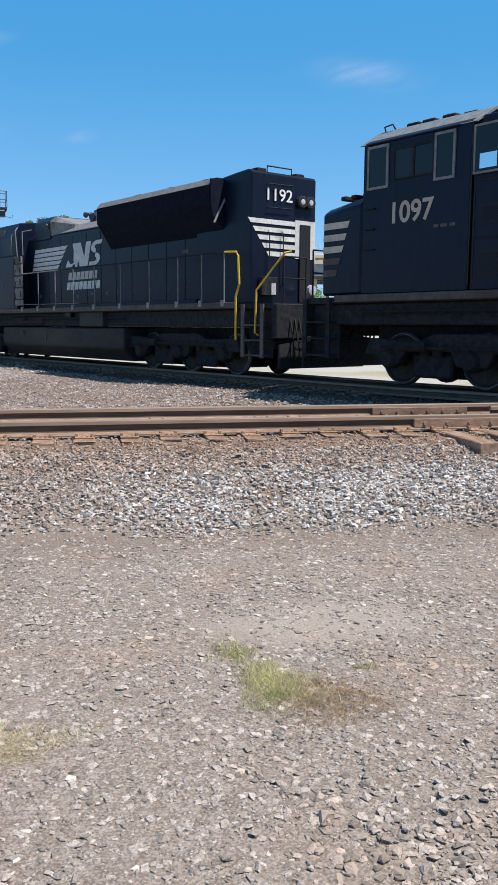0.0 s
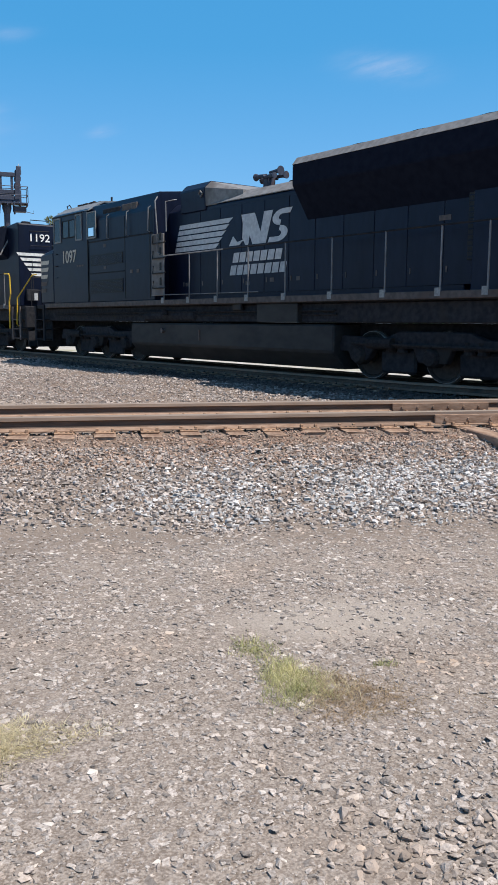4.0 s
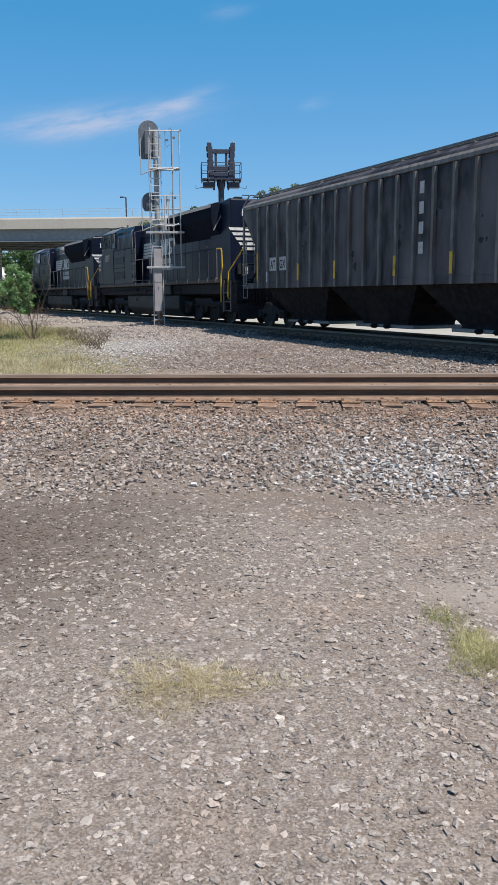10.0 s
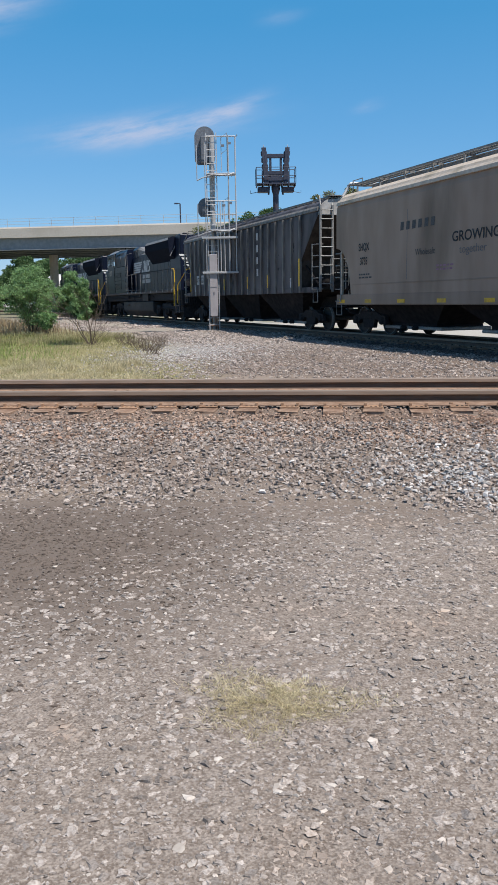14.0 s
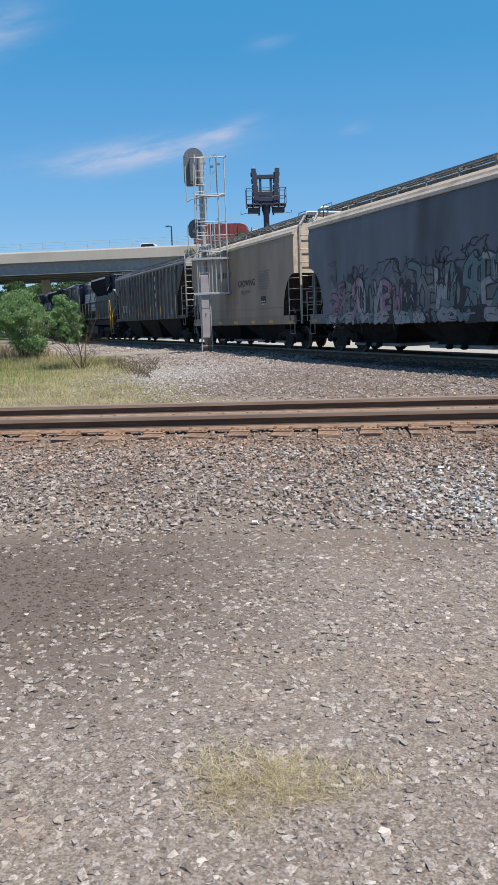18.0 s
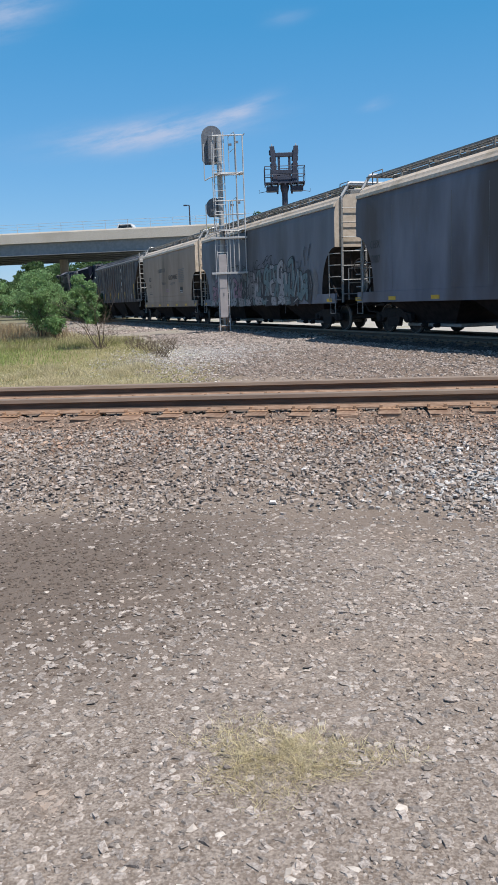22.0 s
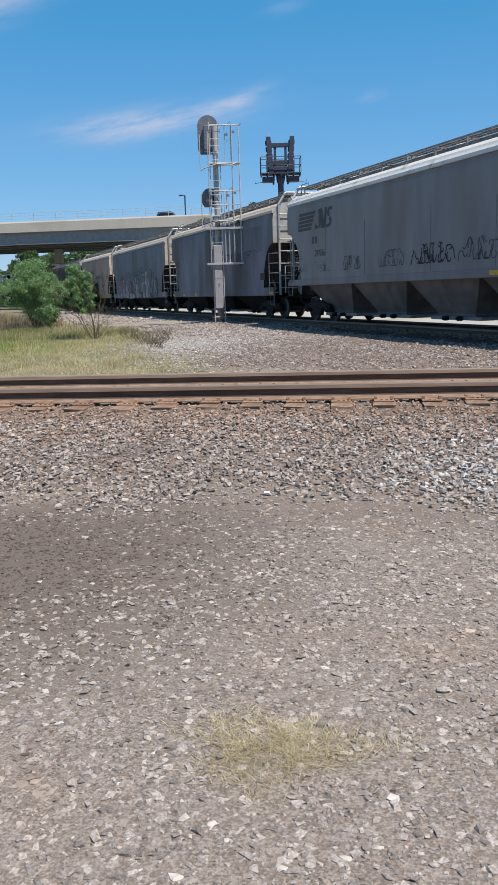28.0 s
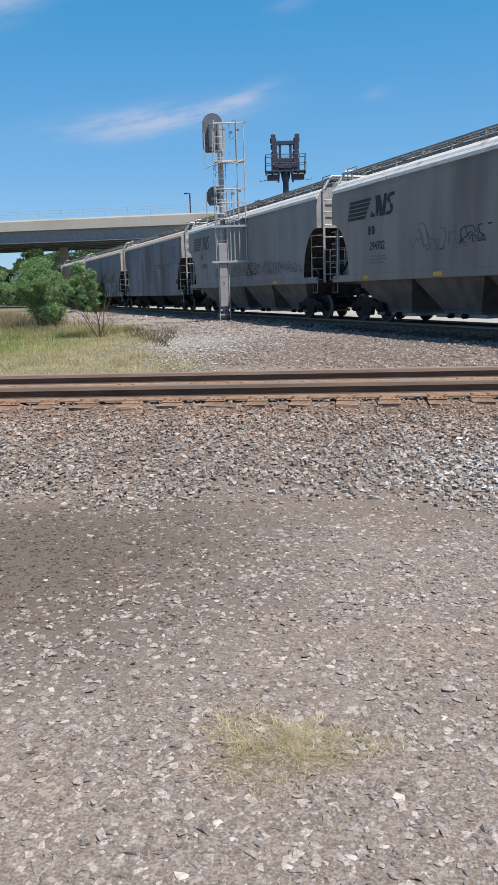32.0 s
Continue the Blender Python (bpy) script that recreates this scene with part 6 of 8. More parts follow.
    words(number, 0.56, (8.58, 1.509, 3.08), M["cream"], cab, "road_number", "cream painted road number", wide=1.0, bold=0.012)
    small_print(cab, 8.0, 2.9, 1, M["sill"], 3, 0.45, 1.509, 0.06)
    bm = BM()
    for x in (7.7, 8.2, 8.7, 9.1):
        box(bm, x, x + 0.32, -0.6, 0.75, 5.03, 5.09 + 0.04 * (x > 8), 0.02)
    tube(bm, [(9.8, 0.9, 4.95), (9.82, 0.95, 5.1), (9.6, 0.95, 5.12), (9.55, 0.9, 5.0)], 0.018, 5)
    tube(bm, [(7.35, 0.5, 5.0), (7.35, 0.5, 5.2)], 0.035, 5)
    lathe(bm, [(0.1, 5.0), (0.1, 5.14), (0.04, 5.18)], (8.5, 0.55, 0), 10, "z")
    part("roof_fitting", bm, M["loco_dirty"], cab)
    bm = BM()
    for y in (-0.16, 0.16):
        lathe(bm, [(0.11, 0.0), (0.12, 0.05), (0.03, 0.06)], (9.85, y, 4.6), 12, "x")
    part("headlight", bm, M["lens"], cab)
    part("windshield", box(BM(), 9.845, 9.875, -1.25, 1.25, 3.92, 4.5), M["glass"], cab)
    # equipment cabinet behind the cab, full width
    cabn = part("equipment_cabinet", prism(BM(), [(-1.49, 1.72), (-1.49, 4.3), (-1.3, 4.8), (-0.5, 4.88), (0.5, 4.88), (1.3, 4.8), (1.49, 4.3), (1.49, 1.72)], 2.95, 7.15, "x", 0.02), K, lo)
    for s in (-1, 1):
        for x0, x1, z0, z1 in ((4.82, 6.98, 2.88, 3.22), (4.82, 6.98, 2.0, 2.42)):
            g = part("grille", box(BM(), x0, x1, s * 1.493 - 0.01, s * 1.493 + 0.01, z0, z1), M["grille"], cabn)
            bm = BM()
            for k in range(9):
                zz = z0 + 0.03 + k * (z1 - z0 - 0.06) / 9
                box(bm, x0 + 0.03, x1 - 0.03, s * 1.505 - 0.006, s * 1.505 + 0.006, zz, zz + 0.018)
            part("louvre", bm, K, g)
        for x, z0, z1 in ((7.1, 1.8, 3.7), (4.7, 1.8, 4.25), (5.75, 3.65, 4.3), (3.2, 1.8, 4.3)):
            part("door_seam", box(BM(), x - 0.014, x + 0.014, s * 1.492 - 0.005, s * 1.492 + 0.005, z0, z1), M["grille"], cabn)
        part("panel_edge", box(BM(), 3.0, 7.1, s * 1.495 - 0.012, s * 1.495 + 0.012, 3.62, 3.66, 0.005), M["loco_dirty"], cabn)
        part("panel_edge", box(BM(), 4.7, 7.1, s * 1.495 - 0.012, s * 1.495 + 0.012, 2.62, 2.65, 0.005), M["loco_dirty"], cabn)
        for x, z in ((6.0, 3.42), (6.0, 2.74), (4.3, 2.55), (3.9, 2.55)):
            part("placard", box(BM(), x - 0.08, x + 0.08, s * 1.497 - 0.004, s * 1.497 + 0.004, z, z + 0.1), M["sill"], cabn)
        for x in (5.72, 4.46, 3.18):
            handrail(cabn, [(x, 1.49 * s, 3.66), (x, 1.57 * s, 3.7), (x, 1.55 * s, 4.35), (x, 1.47 * s, 4.4)], M["sill_pale"], 0.017)
        part("cabinet_grille", prism(BM(), [(4.05, 4.42), (4.95, 4.42), (4.95, 4.62), (4.05, 4.62)], s * 1.4 - 0.02, s * 1.4 + 0.04, "y", 0.01), M["sill"], cabn)
        part("roof_grille", prism(BM(), [(5.1, 4.45), (6.2, 4.45), (6.2, 4.6), (5.1, 4.6)], s * 1.4 - 0.02, s * 1.4 + 0.03, "y", 0.01), M["loco_dirty"], cabn)
        lad = part("ladder_panel", box(BM(), 2.42, 3.06, s * 1.5 - 0.03, s * 1.5 + 0.03, 1.84, 3.58, 0.01), M["ladder_grey"], lo, "grey ladder panel beside the walkway")
        bm = BM()
        for k in range(4):
            z = 2.05 + 0.42 * k
            tube(bm, [(2.95, 1.535 * s, z + 0.22), (2.95, 1.56 * s, z), (2.3, 1.58 * s, z), (2.2, 1.58 * s, z + 0.02)], 0.02, 5)
            box(bm, 2.5, 2.6, s * 1.533 - 0.004, s * 1.533 + 0.004, z + 0.08, z + 0.3)
        part("ladder_rung", bm, M["grille"], lad)
        handrail(lo, [(2.2, 1.2 * s, 4.5), (2.22, 1.55 * s, 4.42), (2.2, 1.55 * s, 3.6)], M["sill_pale"], 0.02)
        handrail(lo, [(2.82, 1.45 * s, 4.62), (2.78, 1.56 * s, 4.5), (2.65, 1.57 * s, 3.6), (2.65, 1.57 * s, 3.05), (2.4, 1.5 * s, 2.95), (-0.5, 1.5 * s, 2.95)], M["sill_pale"], 0.02)
    # long hood
    hood = part("hood", prism(BM(), [(-1.0, 1.68), (-1.0, 4.2), (-0.72, 4.46), (0.72, 4.46), (1.0, 4.2), (1.0, 1.68)], -7.8, 2.945, "x", 0.02), K, lo)
    part("brake_blister", prism(BM(), [(-1.04, 4.1), (-1.06, 4.7), (-0.85, 4.9), (0.85, 4.9), (1.06, 4.7), (1.04, 4.1)], 1.0, 2.24, "x", 0.03), K, lo, "raised roof section over the hood")
    wedge = prism(BM(), [(-1.03, 4.22), (-1.05, 4.7), (-0.85, 4.88), (0.85, 4.88), (1.05, 4.7), (1.03, 4.22)], -0.44, 0.998, "x")
    for v in wedge.verts:
        if v.co.x < 0:
            v.co.z = min(v.co.z, 4.5)
            v.co.y *= 0.8
    part("blister_slope", wedge, M["sill_pale"], lo, "pale grey sloping panel behind the roof box")
    part("lifting_eye", tube(BM(), [(1.1, 1.06, 4.55), (1.16, 1.1, 4.62), (1.24, 1.1, 4.55), (1.16, 1.1, 4.46), (1.1, 1.06, 4.55)], 0.025, 6), M["sill_pale"], lo)
    for s in (-1, 1):
        # pale strip paints the sunlit shoulder of the black hood
        part("roof_edge", prism(BM(), [(s * 1.006, 4.23), (s * 1.012, 4.25), (s * 0.73, 4.49), (s * 0.70, 4.47)], -3.19, 1.0, "x"), M["sill_pale"], lo, "sloping roof edge coloured pale as sunlit")
    for s in (-1, 1):
        for k in range(11):
            x = 2.2 - k * 0.95
            d = part("hood_door", box(BM(), x - 0.92, x, s * 1.006 - 0.008, s * 1.006 + 0.008, 1.85, 4.1, 0.006), K, hood)
            part("latch", box(BM(), x - 0.1, x - 0.06, s * 1.018 - 0.006, s * 1.018 + 0.006, 2.1, 2.22), M["sill"], d)
        for x, z, w in ((1.95, 2.1, 0.16), (-0.9, 2.05, 0.18), (-1.9, 2.1, 0.16), (-2.9, 2.1, 0.14), (-7.3, 3.1, 0.3)):
            part("placard", box(BM(), x - w / 2, x + w / 2, s * 1.017 - 0.004, s * 1.017 + 0.004, z, z + 0.1), M["sill"], hood)
        gv = part("intake_recess", box(BM(), -8.7, -7.9, s * 1.055 - 0.012, s * 1.055 + 0.012, 2.3, 3.6, 0.01), M["grille"], hood)
        bm = BM()
        for k in range(12):
            box(bm, -8.68, -7.92, s * 1.07 - 0.006, s * 1.07 + 0.006, 2.34 + 0.104 * k, 2.37 + 0.104 * k)
        part("louvre", bm, K, gv)
    # flared radiator housing
    rad = BM()
    prism(rad, [(-1.0, 3.45), (-1.5, 4.2), (-1.5, 4.66), (-1.36, 4.81), (1.36, 4.81), (1.5, 4.66), (1.5, 4.2), (1.0, 3.45)], -9.1, -3.2, "x", 0.02)
    part("radiator_housing", rad, M["loco_matte"], lo, "flared black radiator housing")
    for s in (-1, 1):
        # pale strip paints the sunlit line along the radiator roof
        part("radiator_edge", prism(BM(), [(1.51 * s, 4.655), (1.37 * s, 4.825), (1.35 * s, 4.815), (1.49 * s, 4.65)], -9.09, -3.21, "x"), M["sill_pale"], lo, "radiator roof edge coloured pale as sunlit")
        part("flare_brace", prism(BM(), [(s * 1.0, 4.8), (s * 1.49, 4.8), (s * 1.49, 4.2), (s * 1.42, 3.9), (s * 1.0, 3.5)], -9.14, -9.102, "x"), M["loco_matte"], lo)
        part("flare_stay", tube(BM(), [(-9.16, 1.02 * s, 4.4), (-9.18, 1.42 * s, 3.72)], 0.03, 6), M["sill_pale"], lo)
    for x in (-8.2, -6.5, -4.8):
        part("radiator_fan", lathe(BM(), [(0.66, 4.86), (0.66, 4.94), (0.5, 4.96), (0.1, 4.96)], (x, 0.35, 0), 20, "z"), M["loco_dirty"], lo)
    part("radiator_rack", box(BM(), -9.0, -3.9, -1.2, 1.2, 4.812, 4.87, 0.01), M["loco_dirty"], lo)
    rear = part("rear_hood", prism(BM(), [(-8.0, 1.68), (-8.0, 4.8), (-8.95, 4.86), (-9.5, 4.91), (-10.1, 4.95), (-10.25, 4.9), (-10.25, 1.68)], -1.08, 1.08, "y", 0.04), K, lo)
    # sand box on the rear face
    ramp_x = -10.262
    for k in range(5):
        z0 = 2.88 + 0.195 * k
        y1 = 0.52 + 0.145 * k
        bm = BM()
        bm.faces.new([bm.verts.new(p) for p in ((ramp_x, y1, z0), (ramp_x, -0.35, z0), (ramp_x, -0.35, z0 + 0.115), (ramp_x, y1 + 0.085, z0 + 0.115))])
        part("stripe", bm, M["white"], lo, "white painted stripe")
    part("door_surround", box(BM(), ramp_x - 0.006, ramp_x + 0.002, -1.04, -0.35, 2.86, 3.82), M["white"], lo, "white painted door surround")
    words(number, 0.42, (0, 0, 0), M["white"], lo, "road_number", "white painted road number", wide=1.1, bold=0.005,
          turn=Matrix.Translation((ramp_x - 0.022, 0.22, 4.24)) @ Matrix(((0, 0, -1, 0), (-1, 0, 0, 0), (0, 1, 0, 0), (0, 0, 0, 1))))
    bm = BM()
    for y in (-0.52, -0.8):
        lathe(bm, [(0.02, -0.12), (0.12, -0.1), (0.13, 0.02), (0.13, 0.06)], (ramp_x, y, 4.28), 14, "x")
    hl = part("headlight", bm, M["lens"], lo, "twin round rear headlights")
    bm = BM()
    for y in (-0.52, -0.8):
        lathe(bm, [(0.13, -0.11), (0.155, -0.1), (0.155, 0.03), (0.13, 0.03)], (ramp_x, y, 4.28), 14, "x")
    part("headlight_rim", bm, M["loco_dirty"], hl)
    part("rear_door", box(BM(), ramp_x - 0.03, ramp_x - 0.008, -0.86, -0.5, 1.75, 3.72, 0.006), M["grille"], lo)
    bm = BM()
    for z in (4.05, 4.62):
        tube(bm, [(ramp_x, 0.6, z), (ramp_x - 0.06, 0.6, z), (ramp_x - 0.06, -0.2, z + 0.02), (ramp_x, -0.2, z + 0.02)], 0.014, 5)
    for y in (0.55, 0.1):
        tube(bm, [(ramp_x, y, 3.5), (ramp_x - 0.07, y, 3.45), (ramp_x - 0.07, y, 2.2), (ramp_x, y, 2.15)], 0.014, 5)
    part("rear_grab", bm, M["loco_dirty"], lo)
    bm = BM()
    tube(bm, [(ramp_x + 0.05, 0.55, 4.9), (ramp_x + 0.05, 0.55, 5.06), (ramp_x + 0.05, -0.25, 5.06), (ramp_x + 0.05, -0.25, 4.9)], 0.018, 5)
    box(bm, -10.2, -9.95, 0.55, 0.85, 4.9, 5.0, 0.02)
    box(bm, -10.15, -9.9, -0.75, -0.45, 4.9, 5.0, 0.02)
    part("roof_fitting", bm, M["loco_dirty"], lo)
    bm = BM()
    lathe(bm, [(0.02, -0.3), (0.13, -0.28), (0.14, -0.2), (0.06, -0.02)], (ramp_x - 0.2, -0.55, 2.05), 14, "x")
    part("marker_light", bm, M["lens"], lo)
    part("rear_box", box(BM(), -10.42, -10.27, 0.35, 0.85, 1.9, 2.35, 0.01), M["loco_dirty"], lo)
    part("placard", box(BM(), -10.435, -10.425, 0.42, 0.56, 1.92, 2.2), M["letter"], lo)
    # horn cluster
    bm = BM()
    box(bm, -0.95, -0.75, 0.18, 0.42, 4.4, 4.78)
    for y, s, dz, r in ((0.12, -1, 0.05, 0.1), (0.3, -1, 0.14, 0.12), (0.42, 1, 0.06, 0.1), (0.22, 1, 0.0, 0.09), (0.5, -1, 0.0, 0.08)):
        lathe(bm, [(0.04, 0.0), (0.05, 0.2 * s), (0.06, 0.32 * s), (r * 0.8, 0.4 * s), (r, 0.44 * s)], (-0.88, y, 4.78 + dz), 10, "x")
    tube(bm, [(-0.88, 0.05, 4.8), (-0.88, 0.55, 4.8)], 0.05, 6)
    part("horn", bm, M["galv_dark"], lo, "cluster of air horns")
    part("exhaust", box(BM(), -2.3, -1.7, -0.35, 0.35, 4.47, 4.62, 0.02), M["loco_dirty"], lo)
    # company mark and name as plain shapes on the hood
    horse_mark(lo, 2.58, 3.06, 5.0, 0.77, 1.022, M["letter"])
    bars(lo, -0.24, 2.64, 7, 2.05, 0.25, 1.022, M["letter"], 0.16, 0.25)
    bars(lo, -0.12, 2.32, 8, 2.35, 0.25, 1.022, M["letter"], 0.16, 0.25)
    # walkway handrails
    for s in (-1, 1):
        for x in (2.42, 1.1, -0.23, -1.56, -3.0, -4.6, -6.2, -7.65, -8.75, -9.72):
            post = part("handrail_post", tube(BM(), [(x, 1.5 * s, 1.7), (x, 1.5 * s, 2.95)], 0.02, 6), M["sill_pale"], lo)
            part("post_foot", box(BM(), x - 0.04, x + 0.1, s * 1.53 - 0.015, s * 1.53 + 0.015, 1.62, 1.78), M["pipe"], post)
        handrail(lo, [(-0.5, 1.5 * s, 2.95), (-9.72, 1.5 * s, 2.95)], M["loco_dirty"])
        handrail(lo, [(3.05, 1.53 * s, 1.86), (-2.0, 1.53 * s, 1.84)], M["sill_pale"], 0.012)
        # yellow grab rails at the rear steps
        handrail(lo, [(-9.75, 1.5 * s, 2.95), (-10.2, 1.5 * s, 2.93), (-10.28, 1.5 * s, 2.84), (-10.33, 1.5 * s, 2.15), (-10.22, 1.52 * s, 1.85), (-10.22, 1.52 * s, 0.8)], M["yellow"], 0.03)
        handrail(lo, [(-11.62, 0.95 * s, 2.88), (-11.55, 1.1 * s, 2.84), (-11.0, 1.5 * s, 1.98), (-11.0, 1.54 * s, 0.98), (-11.12, 1.54 * s, 0.92)], M["yellow"], 0.028)
        handrail(lo, [(11.6, 0.5 * s, 2.9), (11.6, 0.75 * s, 2.1), (11.62, 0.75 * s, 1.1)], M["yellow"], 0.022)
        # step wells
        for sx in (-1, 1):
            bm = BM()
            xa = 10.42 if sx < 0 else 10.75
            for k, z in enumerate((0.42, 0.78, 1.14)):
                box(bm, sx * (xa + 0.42) - 0.36, sx * (xa + 0.42) + 0.36, s * 1.36 - 0.16, s * 1.36 + 0.16, z, z + 0.035)
            part("step", bm, M["sill"] if sx < 0 else M["loco_dirty"], lo)
            part("step_side", prism(BM(), [(sx * xa, 1.66), (sx * (xa + 0.12), 1.66), (sx * (xa + 0.12), 0.38), (sx * xa, 0.38)], s * 1.5 - 0.02, s * 1.5 + 0.02, "y"), M["sill"] if sx < 0 else M["loco_dirty"], lo, "grimy step well side")
            part("step_side", prism(BM(), [(sx * (xa + 0.74), 1.66), (sx * (xa + 0.86), 1.66), (sx * (xa + 0.86), 0.38), (sx * (xa + 0.74), 0.38)], s * 1.5 - 0.02, s * 1.5 + 0.02, "y"), M["sill"] if sx < 0 else M["loco_dirty"], lo)
            part("step_back", box(BM(), min(sx * xa, sx * (xa + 0.86)), max(sx * xa, sx * (xa + 0.86)), s * 1.19 - 0.02, s * 1.19 + 0.02, 0.38, 1.55), M["loco_dirty"], lo)
    for s in (-1, 1):
        part("buffer_beam", box(BM(), s * 11.6 - 0.08, s * 11.6 + 0.08, -1.45, 1.45, 0.85, 1.66, 0.02), M["loco_dirty"], lo)
        part("snow_plough", prism(BM(), [(-1.4, 0.14), (1.4, 0.14), (1.4, 0.7), (0.5, 0.84), (-0.5, 0.84), (-1.4, 0.7)], s * 11.72 - 0.03, s * 11.72 + 0.03, "x"), M["loco_dirty"], lo)
        coupler(lo, s * 11.5, s)
        for k in range(5):
            y = 0.45 + 0.14 * k
            bm = BM()
            tube(bm, [(s * 11.66, y, 1.35), (s * 11.8, y + 0.03, 0.95), (s * 11.85, y, 0.62), (s * 11.95, y - 0.1, 0.55)], 0.022, 5)
            part("air_hose", bm, M["rubber"], lo)
            part("air_hose", tube(BM(), [(s * 11.66, -y, 1.35), (s * 11.8, -y, 0.9), (s * 11.85, -y, 0.6)], 0.022, 5), M["rubber"], lo)
        for y in (-1.2, -0.5, 0.5, 1.2):
            part("railing_post", tube(BM(), [(s * 11.64, y, 1.68), (s * 11.64, y, 2.75)], 0.022, 6), M["loco_dirty"], lo)
        for z in (2.25, 2.75):
            for y in (-1.2, 0.5):
                part("end_railing", tube(BM(), [(s * 11.64, y, z), (s * 11.64, y + 0.7, z)], 0.02, 6), M["loco_dirty"], lo)
    for s in (-1, 1):
        loco_truck(lo, s * 7.25)
    TRAIN.append((lo, c, 7.25))
    return lo


loco(10.581, "1192", "black diesel locomotive with white stripes and yellow grab rails, leading")
loco(-13.702, "1097", "black diesel locomotive with white stripes and a grey cab roof")


# ---- overpass ----
def make_bridge():
    br = thing("overpass_bridge", "pale concrete road overpass with grey girders and a thin railing", "bridge", kind="structure")
    yn, yf = 100.0, 122.0
    x0, x1 = -760.0, 640.0
    for y in (yn, yf):
        bm = BM()
        s = 1 if y == yn else -1
        prism(bm, [(y - 0.15 * s, 9.6), (y + 0.3 * s, 9.6), (y + 0.3 * s, 10.98), (y - 0.05 * s, 10.98), (y - 0.15 * s, 10.8)], x0, x1, "x")
        part("parapet", bm, M["concrete"], br)
    bm = box(BM(), x0, x1, yn + 0.302, yf - 0.302, 9.6, 9.95)
    part("deck", bm, M["girder"], br)
    for k in range(6):
        y = yn + 0.5 + k * (yf - yn - 1.0) / 5
        bm = prism(BM(), [(y - 0.28, 8.03), (y + 0.28, 8.03), (y + 0.28, 8.1), (y + 0.04, 8.12), (y + 0.04, 9.54), (y + 0.24, 9.56), (y + 0.24, 9.598), (y - 0.24, 9.598), (y - 0.24, 9.56), (y - 0.04, 9.54), (y - 0.04, 8.12), (y - 0.28, 8.1)], x0, x1, "x")
        part("girder", bm, M["girder"], br)
    for xp, slant in ((-48.6, -0.45), (40.0, -0.45)):
        for k in range(4):
            y = yn + 0.9 + k * 6.6
            part("pier", lathe(BM(), [(0.5, -0.8), (0.5, 8.029)], (xp + slant * (y - yn), y, 0), 16, "z"), M["concrete"], br)
    for y in (113.0, 117.0, 121.0):
        part("pier", lathe(BM(), [(0.62, -0.8), (0.62, 8.029)], (-39.7 - 0.35 * (y - 108.0), y, 0), 16, "z"), M["concrete"], br)
    post = mesh_of("railing_post", tube(BM(), [(0, 0, 0), (0, 0, 1.07)], 0.03, 5), M["galv"])
    for y in (yn + 0.05, yf - 0.05):
        for k in range(75):
            o = new("railing_post", post)
            o.parent = br
            o.location = (-112.0 + 3 * k, y, 10.98)
        bm = BM()
        for z in (11.35, 11.7, 12.05):
            tube(bm, [(x0, y, z), (x1, y, z)], 0.018, 4)
        part("railing", bm, M["galv"], br, "thin steel railing")
    return br


make_bridge()


def make_street_lamp(x, y, z0, z1):
    lamp = thing("street_lamp", "slim grey street lamp post on the overpass", "street lamp", at=pose(x, y, z0))
    part("pole", tube(BM(), [(0, 0, 0), (0, 0, z1 - z0)], 0.09, 8), M["galv_dark"], lamp)
    part("arm", tube(BM(), [(0, 0, z1 - z0), (-0.2, 0, z1 - z0 + 0.05), (-0.35, 0, z1 - z0 + 0.05)], 0.06, 6), M["galv_dark"], lamp)
    part("lantern", box(BM(), -0.75, -0.3, -0.12, 0.12, z1 - z0 - 0.05, z1 - z0 + 0.12, 0.03), M["galv_dark"], lamp)


make_street_lamp(-19.8, 100.2, 10.98, 13.4)


